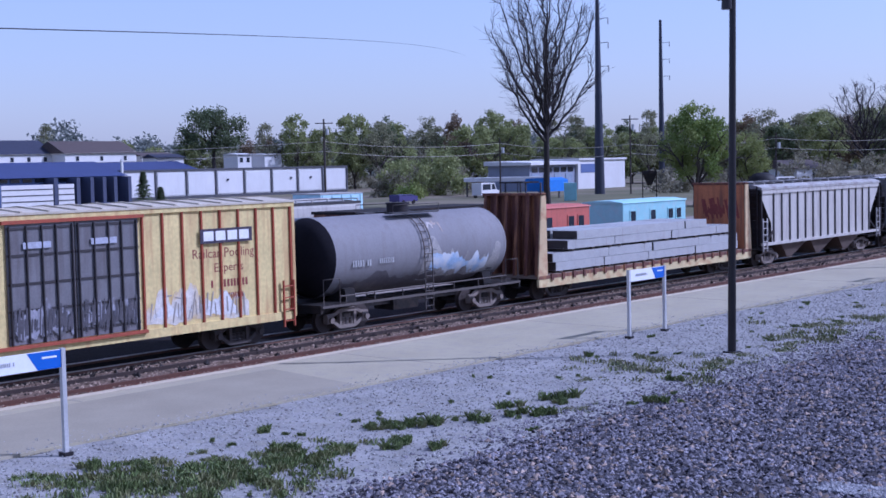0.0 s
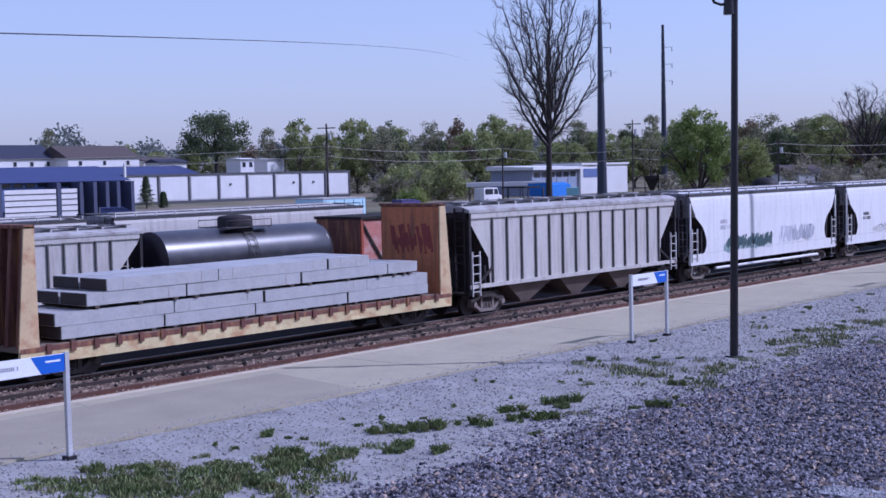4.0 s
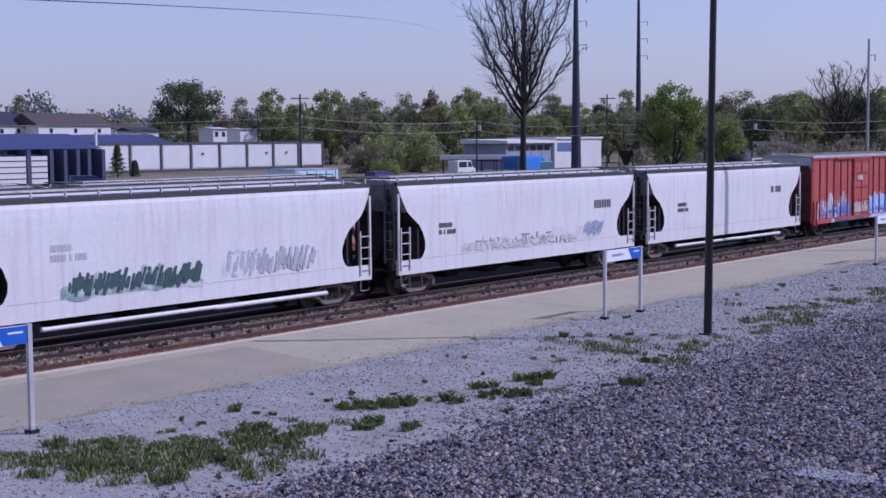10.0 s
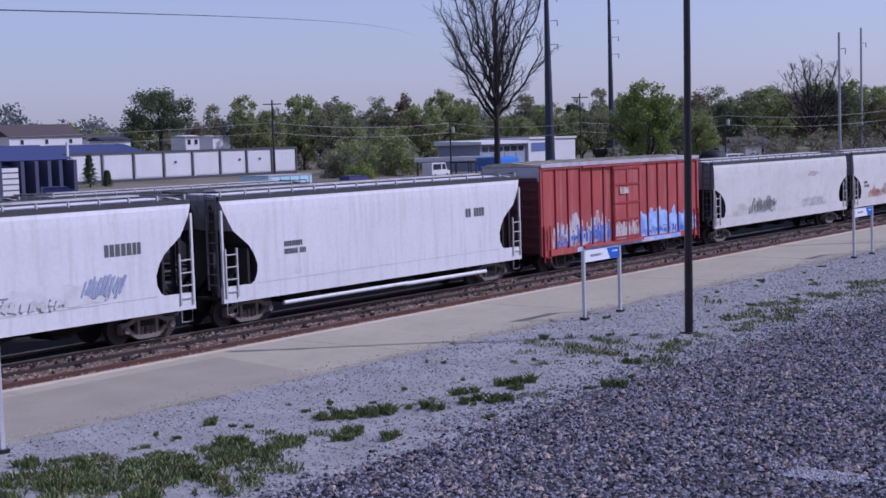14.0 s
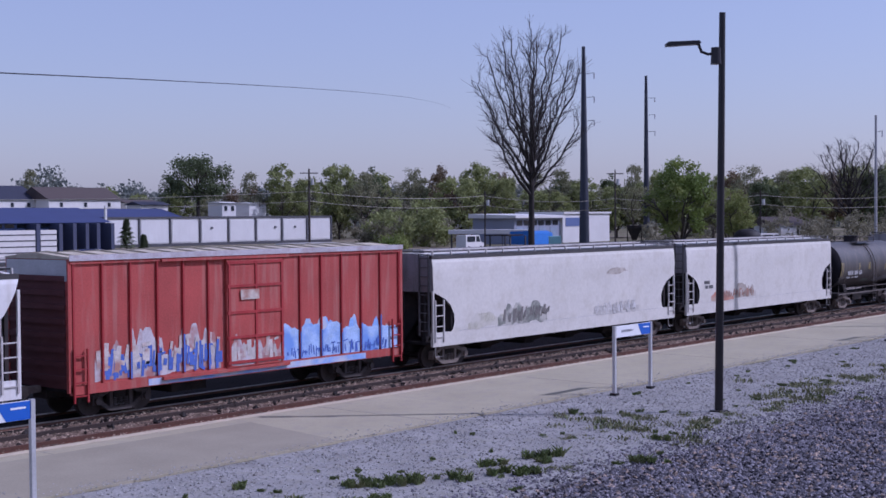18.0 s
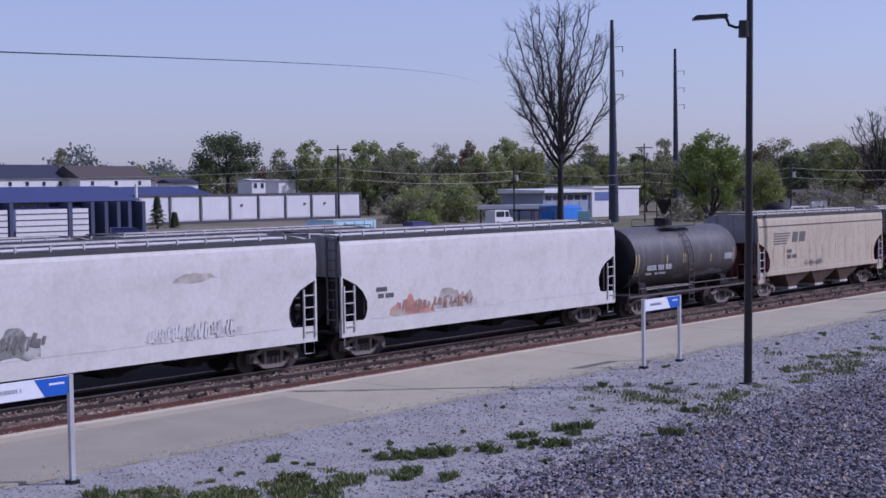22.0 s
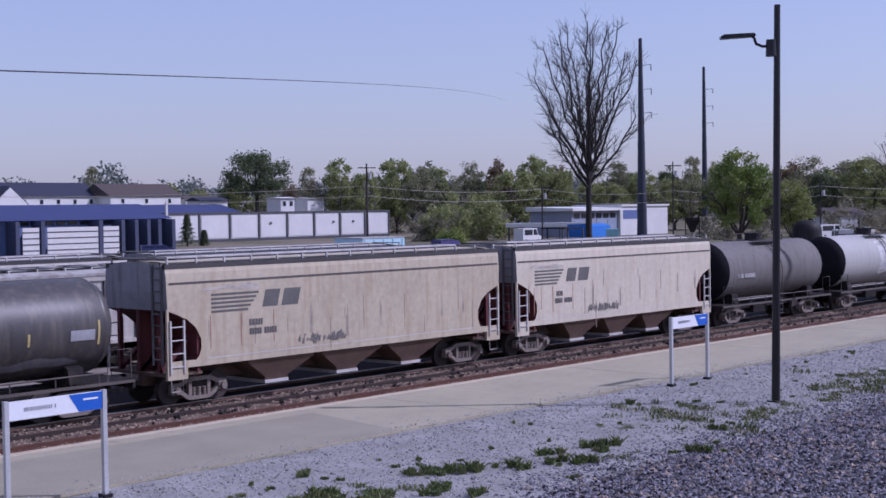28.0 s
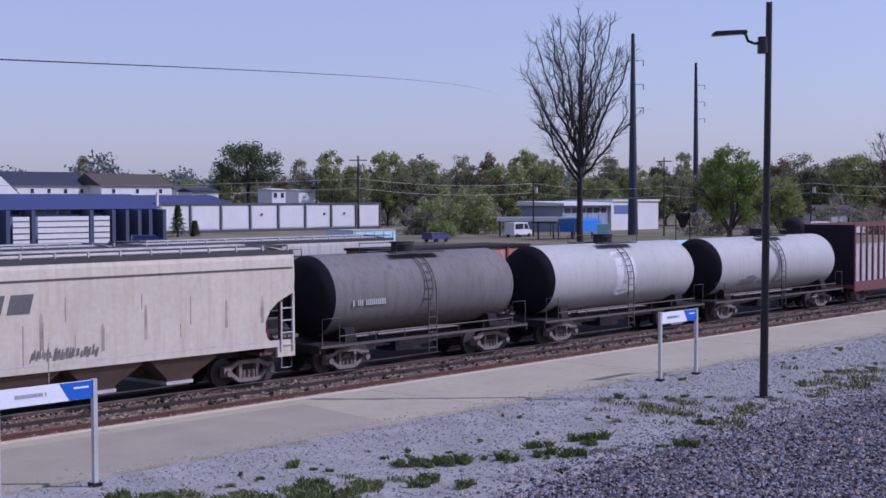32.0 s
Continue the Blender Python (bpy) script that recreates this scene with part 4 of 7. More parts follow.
def box_car(name, x0, x1, paint, rib_paint, label, ribs, height=4.85, door="sliding", door_at=0.0, door_w=3.0, door_paint=None, moving=True, y=None, z=None):
    """A boxcar with outside posts, doors, end corrugation and a flat gabled roof."""
    L, cx = x1 - x0, (x0 + x1) / 2
    h = L / 2
    car = car_root(name, cx, label, "boxcar", "freight train" if moving else "parked cars", y, z, moving)
    part("body", Geo().box(-h, h, -1.50, 1.50, 0.95, height - 0.1), paint, car)
    part("side_sill", Geo().box(-h, h, -1.555, -1.50, 0.78, 1.05), paint, car)
    part("side_sill", Geo().box(-h, h, 1.50, 1.555, 0.78, 1.05), paint, car)
    part("top_rail", Geo().box(-h, h, -1.57, -1.50, height - 0.24, height - 0.08), paint, car)
    part("roof", Geo().prism([(-1.6, height - 0.1), (1.6, height - 0.1), (1.6, height - 0.04), (0, height + 0.08), (-1.6, height - 0.04)], 0, -h - 0.05, h + 0.05), M_BOXROOF, car)
    g = Geo()
    for k in range(int(L / 0.9)):
        u = -h + 0.3 + k * 0.9
        g.prism([(-1.58, height - 0.035), (0, height + 0.085), (1.58, height - 0.035), (1.58, height + 0.005), (0, height + 0.125), (-1.58, height + 0.005)], 0, u, u + 0.06)
    part("roof_ribs", g, M_BOXROOF, car)
    rib = mesh_of("side_post", Geo().prism([(-0.045, 0), (-0.028, -0.065), (0.028, -0.065), (0.045, 0)], 2, 0, height - 1.29), rib_paint)
    for k in range(ribs):
        u = -h + 0.12 + k * (L - 0.24) / (ribs - 1)
        if abs(u - door_at) > door_w / 2 + 0.08:
            part("side_post", rib, None, car, at=pose(u, -1.50, 1.05))
    # end wall colour, darkened to stand in for the shade on it
    wall_shade = M_DARKROOM if name == "yellow_boxcar" else mat("shade_dark_red_end", (0.10, 0.028, 0.03), 0.8, 0, 0.3)
    cor = mesh_of("end_corrugation", Geo().bar((0, -1.4, 0), (0, 1.4, 0), 0.09, 0.16), wall_shade)
    for s in (-1, 1):
        part("end_wall", Geo().box(min(s * h, s * (h + 0.02)), max(s * h, s * (h + 0.02)), -1.5, 1.5, 0.95, height - 0.45), wall_shade, car, "end wall painted dark to imitate shade")
        for k in range(8):
            part("end_corrugation", cor, None, car, at=pose(s * (h + 0.05), 0, 1.25 + k * (height - 1.9) / 7))
        for y0 in (-1.555, 1.435):
            part("corner_post", Geo().box(s * h - 0.06, s * h + 0.06, y0, y0 + 0.12, 0.85, height - 0.1), paint, car)
    part("centre_sill", Geo().box(-h, h, -0.33, 0.33, 0.6, 0.95).box(-h, h, -1.3, 1.3, 0.86, 0.95).box(-3, -1.6, -0.9, 0.2, 0.4, 0.86), M_STEEL, car)
    for s in (-1, 1):
        part("ladder", ladder_geo(0.46, 0.55, 2.1, 4), rib_paint, car, at=pose(s * (h - 0.32), -1.60, 0))
        truck(car, s * (h - 2.1), moving, True)
    coupler(car, -h, -1), coupler(car, h, 1)
    return car, h


# ---- the passing train, from its front ----
yb, h = box_car("yellow_boxcar", 14.1, 31.05, M_YELLOW, M_RUSTRIB, "faded yellow boxcar with rusty posts and grey double plug doors", 23, 4.80, door_at=-0.15, door_w=4.45)
M_DOOR = mat("grimy_grey_plug_door", (0.15, 0.145, 0.155), 0.6, 0.1, 0.25, scale=1.2, dirt=(0.07, 0.05, 0.05), dirt_amount=0.7, streak=True)
M_DOORBAR = mat("dark_door_bars", (0.035, 0.03, 0.032), 0.6, 0.2, 0.2)
for k in (0, 1):
    u0 = -2.35 + k * 2.24
    d = part("plug_door", Geo().box(u0, u0 + 2.2, -1.56, -1.505, 1.1, 4.45), M_DOOR, yb, "grey corrugated plug door")
    for q in (0.08, 0.62, 1.12, 1.58, 2.12):
        part("lock_rod", Geo().tube((u0 + q, -1.60, 1.1), (u0 + q, -1.60, 4.4), 0.035, n=6), M_DOORBAR, d)
    for zz in (1.3, 2.0, 2.75, 3.55, 4.3):
        part("door_rib", Geo().box(u0, u0 + 2.2, -1.585, -1.56, zz, zz + 0.07), M_DOORBAR, d)
    part("placard", Geo().box(u0 + 0.5, u0 + 1.4, -1.615, -1.60, 3.76, 3.94), mat("dulled_placard", (0.36, 0.37, 0.44), 0.8, 0, 0.3, scale=5), d, "dulled grey placard")
    part("graffiti", patch(u0 + 0.15, 1.2, 1.9, 1.15, -1.590, 14 + k, 0.04, 0.5, 0.4), mat("chalky_spray", (0.27, 0.265, 0.31), 0.8, 0, 0.4, scale=4, second=(0.10, 0.095, 0.10), spots=0.55), d)
    part("graffiti", shards(u0 + 0.1, 1.2, 1.95, 1.0, -1.594, 11 + k, 12, 0.05, 0.05), mat("sooty_spray", (0.07, 0.065, 0.075), 0.8, 0, 0.4, scale=4), d, "dark scribbles over chalky paint")
part("door_track", Geo().box(-4.4, 2.3, -1.66, -1.56, 0.98, 1.08), M_RUSTRIB, yb)
part("door_header", Geo().box(-2.5, 2.3, -1.62, -1.55, 4.46, 4.56), M_RUSTRIB, yb)
part("emblem_panel", Geo().box(4.45, 6.6, -1.594, -1.58, 3.52, 3.98), mat("dark_blue_emblem", (0.04, 0.03, 0.05), 0.6), yb, "dark emblem panel with plain pale shapes")
g = Geo()
for k in range(4):
    g.box(4.58 + k * 0.49, 4.98 + k * 0.49, -1.600, -1.594, 3.60, 3.90)
part("emblem", g, M_WMARK, yb)
M_REDMARK = mat("dull_red_lettering", (0.20, 0.045, 0.035), 0.7)
part("lettering", words("Railcar Pooling", 5.45, 3.06, 0.43, -1.504), M_REDMARK, yb, "dull red words")
part("lettering", words("Experts", 5.65, 2.6, 0.40, -1.504), M_REDMARK, yb, "dull red word")
part("lettering", bars(4.9, 2.34, [1.5], -1.504, 0.24, 5, 0.6), M_REDMARK, yb)
part("lettering", bars(5.6, 1.9, [0.6], -1.504, 0.18, 6, 0.6), M_REDMARK, yb)
part("graffiti", patch(2.25, 1.06, 4.2, 1.35, -1.504, 21, 0.05, 0.6, 0.1), mat("chalk_white_spray", (0.56, 0.52, 0.46), 0.8, 0, 0.3, scale=2.5, second=(0.50, 0.36, 0.16), spots=0.55), yb, "pale chalky spray paint")
part("graffiti", patch(2.6, 1.2, 1.5, 0.9, -1.508, 24, 0.07, 0.6, 0.4), mat("pale_bubble_spray", (0.58, 0.57, 0.56), 0.8, 0, 0.3, scale=3), yb)
part("graffiti", patch(4.6, 1.2, 1.3, 1.1, -1.508, 25, 0.07, 0.6, 0.3), mat("pale_bubble_spray", (0.58, 0.57, 0.56)), yb)
part("graffiti", shards(2.4, 1.1, 3.9, 1.0, -1.511, 22, 9, 0.035, 0.1), mat("thin_dark_spray", (0.31, 0.28, 0.25), 0.8), yb)

tk, h = tank_car("grey_tank_car", 32.35, 43.65, M_TANKGREY, "dull grey tank car with pale blue paint marks")
g = Geo()
r = random.Random(5)
def on_tank(x, zz, radius, zc, out=0.006):
    t = math.asin(max(-1, min(1, (zz - zc) / radius)))
    return (x, -(radius + out) * math.cos(t), zc + (radius + out) * math.sin(t))
def tank_patch(x, z, w, hgt, radius, zc, seed, nx=26, top=0.5, bottom=0.4):
    """A ragged painted area that lies on the tank's curve."""
    g, r = Geo(), random.Random(seed)
    hi, lo = ragged(r, nx, 0.35), ragged(r, nx, 0.35)
    for k in range(nx):
        vs = []
        for i in range(6):
            for q in (k, k + 1):
                a, b = z + hgt * bottom * lo[q], z + hgt * (1 - top * hi[q])
                vs.append(on_tank(x + q * w / nx, a + (b - a) * i / 5, radius, zc))
        g.add(vs, [(2 * i, 2 * i + 1, 2 * i + 3, 2 * i + 2) for i in range(5)], True)
    return g.weld()
part("pale_wear", tank_patch(-0.15, 1.4, 4.7, 1.75, 1.43, 2.616, 30, 40, 0.75, 0.1), mat("bleached_tank_paint", (0.33, 0.315, 0.3), 0.75, 0, 0.3, scale=1.2, second=(0.22, 0.21, 0.21), spots=0.56, spec=0.2), tk, "bleached worn paint on the tank side")
part("graffiti", tank_patch(0.3, 1.55, 3.5, 0.95, 1.436, 2.62, 31, 60), mat("pale_blue_spray", (0.33, 0.45, 0.62), 0.7, 0, 0.3, scale=3, second=(0.55, 0.58, 0.62), spots=0.5), tk, "pale blue spray paint")
# belly band: mottled stain, with the underside's shading painted into it
part("belly_stain", tank_patch(-4.4, 1.3, 8.8, 0.75, 1.43, 2.62, 35, 120, 0.5, 0.0), mat("purple_brown_belly_shade", (0.11, 0.10, 0.108), 0.8, 0, 0.25, scale=1.5, second=(0.19, 0.17, 0.16), spots=0.58), tk, "stained belly band with shading painted in")
part("rust_streak", tank_patch(0.25, 2.9, 0.9, 1.05, 1.43, 2.62, 36, 24, 0.4, 0.8), mat("rusty_tank_streak", (0.24, 0.17, 0.13), 0.8, 0, 0.3, scale=2, second=(0.40, 0.37, 0.35), spots=0.5), tk, "rusty streaks under the dome")
part("lettering", bars(-4.0, 2.5, [1.0], -1.44, 0.22, 33, 0.6), mat("faded_tank_marks", (0.38, 0.38, 0.38), 0.7), tk)
part("lettering", bars(-2.6, 2.5, [0.7], -1.44, 0.18, 34, 0.5), mat("faded_tank_marks", (0.38, 0.38, 0.38), 0.7), tk)

fc = car_root("bulkhead_flatcar", (44.93 + 63.59) / 2, "rusty bulkhead flatcar carrying wrapped lumber", "flatcar", "freight train")
h = (63.59 - 44.93) / 2
part("deck", Geo().box(-h, h, -1.45, 1.45, 0.98, 1.12), mat("worn_deck_planks", (0.2, 0.15, 0.11), 0.9, 0, 0.3, bump=0.4), fc)
for s in (-1, 1):
    part("side_sill", Geo().box(-h, h, min(s * 1.45, s * 1.56), max(s * 1.45, s * 1.56), 0.62, 0.96), M_FLATPAINT, fc, "chipped cream and rust side sill")
    part("rub_rail", Geo().box(-h, h, min(s * 1.45, s * 1.575), max(s * 1.45, s * 1.575), 0.962, 1.10), M_OXIDE, fc, "rusty rub rail")
    part("centre_sill", Geo().prism([(-h, 0.95), (h, 0.95), (h - 3.5, 0.55), (-h + 3.5, 0.55)], 1, min(s * .2, s * .45), max(s * .2, s * .45)), M_STEEL, fc)
    b = part("bulkhead", Geo().box(min(s * (h - 0.55), s * (h - 0.47)), max(s * (h - 0.55), s * (h - 0.47)), -1.5, 1.5, 1.1, 4.45), M_OXIDE, fc, "rust-brown ribbed bulkhead")
    for q in (-1.42, -0.85, -0.28, 0.28, 0.85, 1.42):
        part("bulkhead_post", Geo().prism([(s * (h - 0.5), 1.1), (s * (h + 0.02), 1.1), (s * (h - 0.28), 4.45), (s * (h - 0.5), 4.45)], 1, q - 0.08, q + 0.08), M_OXIDE, b)
    part("bulkhead_edge", Geo().prism([(s * (h - 0.62), 1.0), (s * (h + 0.04), 1.0), (s * (h - 0.26), 4.5), (s * (h - 0.58), 4.5)], 1, -1.56, -1.5), mat("faded_orange_post", (0.50, 0.37, 0.20), 0.75, 0, 0.2, dirt=(0.3, 0.1, 0.04), dirt_amount=0.9), b)
    part("bulkhead_cap", Geo().box(min(s * (h - 0.6), s * (h - 0.24)), max(s * (h - 0.6), s * (h - 0.24)), -1.56, 1.56, 4.45, 4.55), M_OXIDE, b)
    truck(fc, s * (h - 1.9), True, True)
    coupler(fc, s * h, s)
g = Geo()
for k in range(22):
    u = -h + 0.9 + k * (2 * h - 1.8) / 21
    g.box(u - 0.08, u + 0.08, -1.62, -1.55, 0.88, 1.16)
part("stake_pocket", g, M_OXIDE, fc)
g = shards(-1.2, 2.6, 2.0, 1.2, 0.0, 33, 8, 0.1, 0.2)
part("bulkhead_lining", Geo().box(h - 0.575, h - 0.552, -1.45, 1.45, 1.12, 4.42), mat("orange_rust_lining", (0.36, 0.13, 0.05), 0.85, 0, 0.35, scale=0.8, bump=0.2, dirt=(0.13, 0.055, 0.035), dirt_amount=0.9, streak=True), fc, "orange rusty inner face of the bulkhead")
g.v = [(h - 0.582 + 0.3 * y, x, z) for x, y, z in g.v]
part("graffiti", g, mat("dark_red_smear", (0.17, 0.035, 0.025), 0.8), fc, "dark red spray-painted strokes")
# wrapped lumber: each pack rests on the deck or on the pack below
# sawn ends turned from the sun, their shade put into the colour
M_ENDGRAIN = mat("shade_dark_sawn_ends", (0.05, 0.045, 0.042), 0.9, 0, 0.4, fine=20)
M_BEARER = mat("bearer_wood", (0.06, 0.045, 0.035), 0.9)
FX = (44.93 + 63.59) / 2
r = random.Random(8)
for lo, hi, z0, z1 in ((-7.9, 8.4, 1.21, 1.59), (-8.1, 8.2, 1.595, 1.98), (-7.0, 7.6, 2.08, 2.46), (-6.3, 5.0, 2.465, 2.84)):
    u = lo
    while u < hi - 0.8:
        w = min(r.choice((3.7, 4.3, 4.9)), hi - u)
        for q in (0, 1):
            y0 = -1.38 + q * 1.40 + r.uniform(-0.03, 0.03)
            pk = thing("lumber_pack", pose(FX + u, TRACK_Y, RAIL_Z), "pale wrapped pack of lumber on a flatcar", "lumber pack", "lumber packs")
            top = z1 - r.uniform(0, 0.012)
            part("wrap", Geo().box(0.03, w - 0.02, y0, y0 + 1.3, z0, top), M_BUNDLE, pk)
            part("end_grain", Geo().box(0.0, 0.03, y0 + 0.02, y0 + 1.28, z0 + 0.02, top - 0.02), M_ENDGRAIN, pk, "sawn board ends, darkened to imitate shade")
            for sx in (0.6, w - 0.7):
                part("strap", Geo().box(sx, sx + 0.03, y0 - 0.005, y0 + 1.305, z0, top + 0.005), M_ROOF, pk)
            for sx in (0.3, w / 2, w - 0.5) if z0 in (1.21, 2.08) else ():
                part("bearer", Geo().box(sx, sx + 0.16, y0 - 0.03, y0 + 1.3, z0 - 0.09, z0), M_BEARER, pk)
            MOVING.append((pk, FX + u, RAIL_Z))
        u += w + 0.02

ribbed_hopper("grey_ribbed_hopper", 64.75, 80.3, M_GREYRIB, "grey covered hopper with upright side posts")

ca, h = smooth_hopper("white_hopper", 81.65, 98.14, M_WHITE, "bright white covered hopper with green graffiti", 1)
M_TEAL = mat("dark_teal_spray", (0.035, 0.075, 0.075), 0.7, 0, 0.3, scale=3)
part("graffiti", patch(-5.0, 1.3, 5.3, 0.95, -1.574, 41, 0.06, 0.5, 0.15), mat("grey_green_spray", (0.20, 0.28, 0.265), 0.7, 0, 0.4, scale=4, second=(0.5, 0.53, 0.52), spots=0.5), ca, "green-grey spray paint")
part("graffiti", shards(-4.8, 1.42, 4.9, 0.75, -1.58, 42, 20, 0.1, 0.3), M_TEAL, ca, "dark green spray-painted strokes")
part("graffiti", patch(1.1, 1.4, 4.2, 1.15, -1.573, 45, 0.06, 0.6, 0.2), mat("blue_grey_haze_spray", (0.50, 0.51, 0.55), 0.7, 0, 0.25, scale=2.5, second=(0.62, 0.62, 0.64), spots=0.5), ca, "faint blue-grey spray paint")
part("graffiti", shards(1.2, 1.5, 4.0, 0.9, -1.577, 43, 15, 0.075, 0.25), mat("pale_grey_spray", (0.38, 0.39, 0.42), 0.7), ca, "pale grey spray-painted strokes")
part("lettering", bars(-5.3, 3.0, [0.7, 1.25], -1.576, 0.2, 44), mat("faint_stencil", (0.45, 0.44, 0.46), 0.7), ca)
part("discharge_pipe", Geo().tube((-5.6, -1.45, 0.6), (1.0, -1.45, 0.6), 0.07, n=8).tube((0.9, -1.45, 0.58), (6.0, -1.45, 0.58), 0.08, n=8), M_WHITE, ca, "pale discharge pipe")
cb, h = smooth_hopper("white_hopper", 99.64, 116.34, M_WHITE, "white covered hopper with streaked lower side", 2)
part("graffiti", patch(-3.8, 1.45, 9.0, 0.75, -1.574, 46, 0.2, 0.9, 0.3), mat("grey_grime_band", (0.535, 0.52, 0.50), 0.7, 0, 0.25, scale=2, second=(0.62, 0.61, 0.59), spots=0.5), cb)
part("graffiti", shards(-4.6, 1.48, 8.0, 0.36, -1.578, 45, 26, 0.1, 0.3), mat("dim_grey_strokes", (0.47, 0.46, 0.44), 0.7, 0, 0.3, scale=3, second=(0.58, 0.57, 0.55), spots=0.5), cb, "dim grey scribbles")
part("graffiti", shards(-3.9, 1.52, 5.6, 0.5, -1.581, 147, 7, 0.045, 0.05), mat("sparse_dark_spray", (0.27, 0.26, 0.265), 0.75, 0, 0.3, scale=4), cb, "sparse dark grey spray marks")
part("graffiti", shards(3.9, 1.55, 1.5, 0.75, -1.582, 47, 7, 0.06, 0.5), mat("pale_blue_line_spray", (0.27, 0.31, 0.42), 0.7), cb)
part("lettering", bars(4.9, 3.15, [1.25], -1.576, 0.36, 48), M_MARK, cb)
part("lettering", bars(-6.0, 2.7, [0.8, 1.0], -1.576, 0.18, 49), M_MARK, cb)
cc, h = smooth_hopper("white_hopper", 117.55, 134.38, M_WHITE, "white covered hopper with small black stencils", 3)
part("lettering", bars(4.6, 3.2, [1.2], -1.576, 0.34, 50), M_MARK, cc)
part("lettering", bars(-5.6, 2.7, [0.8, 1.0], -1.576, 0.18, 51), M_MARK, cc)
part("graffiti", patch(-5.7, 1.55, 0.9, 0.5, -1.574, 52), mat("grey_grime_band", (0.50, 0.48, 0.47)), cc)

part("discharge_pipe", Geo().tube((-5.6, -1.45, 0.6), (1.0, -1.45, 0.6), 0.07, n=8).tube((0.9, -1.45, 0.58), (6.0, -1.45, 0.58), 0.08, n=8), M_WHITE, cc, "pale discharge pipe")
rb, h = box_car("red_boxcar", 136.0, 150.3, M_RED, mat("deep_red_posts", (0.30, 0.018, 0.02), 0.6, 0, 0.25, dirt=(0.34, 0.10, 0.08), dirt_amount=0.4, streak=True), "brick red boxcar with blue and white graffiti", 15, 4.78, door_at=-0.05, door_w=2.5)
d = part("sliding_door", Geo().box(-1.3, 1.15, -1.60, -1.52, 1.05, 4.5), M_RED, rb, "red ribbed sliding door")
for zz in (1.15, 1.95, 2.75, 3.6, 4.35):
    part("door_rib", Geo().box(-1.3, 1.15, -1.64, -1.60, zz, zz + 0.09), mat("deep_red_posts", (0.30, 0.018, 0.02)), d)
for u in (-1.25, -0.1, 1.05):
    part("door_post", Geo().box(u, u + 0.09, -1.635, -1.60, 1.1, 4.45), mat("deep_red_posts", (0.30, 0.018, 0.02)), d)
part("placard", Geo().box(-0.75, 0.05, -1.652, -1.64, 3.2, 3.52), mat("weathered_placard", (0.5, 0.45, 0.40), 0.8, 0, 0.3, scale=4, second=(0.36, 0.2, 0.16), spots=0.5), d)
part("door_track", Geo().box(-3.9, 1.4, -1.66, -1.555, 0.92, 1.02), M_RED, rb)
part("door_header", Geo().box(-3.9, 1.4, -1.64, -1.555, 4.52, 4.6), M_RED, rb)
M_SPRAYW = mat("white_spray_paint", (0.47, 0.44, 0.47), 0.7, 0, 0.25, scale=2.5, second=(0.34, 0.16, 0.15), spots=0.52)
M_SPRAYB = mat("light_blue_spray_paint", (0.22, 0.37, 0.70), 0.7, 0, 0.25, scale=2.0, second=(0.5, 0.52, 0.6), spots=0.5)
part("graffiti", patch(-6.3, 1.06, 4.8, 1.5, -1.504, 61, 0.04, 0.6, 0.05, 0.3), M_SPRAYW, rb, "white spray paint with blue edges")
part("graffiti", shards(-6.1, 1.08, 4.6, 0.95, -1.508, 62, 15, 0.1, 0.05), mat("deep_blue_spray", (0.07, 0.13, 0.45), 0.7, 0, 0.3), rb)
part("graffiti", shards(-6.2, 1.3, 4.6, 0.95, -1.512, 67, 9, 0.13, 0.02), mat("cream_spray", (0.48, 0.44, 0.42), 0.7, 0, 0.35, scale=3, second=(0.36, 0.17, 0.14), spots=0.58), rb)
M_SKYSPRAY = mat("pale_sky_spray", (0.36, 0.50, 0.76), 0.7, 0, 0.25, scale=2.0, second=(0.16, 0.30, 0.68), spots=0.55)
for k in range(8, 14):  # one fill of paint between each pair of posts
    u = -h + 0.12 + k * (2 * h - 0.24) / 14
    part("graffiti", patch(u + 0.06, 1.06, (2 * h - 0.24) / 14 - 0.12, 1.32 - 0.06 * (k - 8), -1.508, 160 + k, 0.06, 0.22, 0.0, 0.12), M_SKYSPRAY, rb, "pale blue paint between side posts")
part("graffiti", shards(1.4, 1.06, 4.9, 0.5, -1.512, 69, 15, 0.05, 0.05), mat("deep_blue_spray", (0.07, 0.13, 0.45)), rb)
part("graffiti", shards(-1.2, 1.12, 2.2, 0.85, -1.606, 70, 6, 0.12, 0.02), mat("cream_spray", (0.48, 0.44, 0.42)), rb)
part("roof_fascia", Geo().box(-h - 0.04, h + 0.04, -1.612, -1.602, 4.63, 4.8), mat("pale_worn_roof_edge", (0.45, 0.43, 0.46), 0.6, 0.1, 0.3, scale=1.5, dirt=(0.25, 0.14, 0.13), dirt_amount=0.6), rb, "pale worn roof edge")
part("end_panel", Geo().box(-h - 0.07, -h - 0.02, -1.5, 1.5, 4.05, 4.66), mat("galvanised_end_panel", (0.42, 0.43, 0.46), 0.5, 0.4, 0.2), rb, "galvanised upper end panel")
g, r = Geo(), random.Random(65)  # paint on the posts
for k in range(15):
    u = -h + 0.12 + k * (2 * h - 0.24) / 14
    if -5.9 < u < -1.6 or 1.6 < u < 6.3:
        g.box(u - 0.034, u + 0.034, -1.574, -1.571, 1.08, 1.3 + r.uniform(0.2, 1.1))
part("graffiti", g, mat("post_blue_spray", (0.08, 0.14, 0.42), 0.7), rb, "blue paint over the side posts")
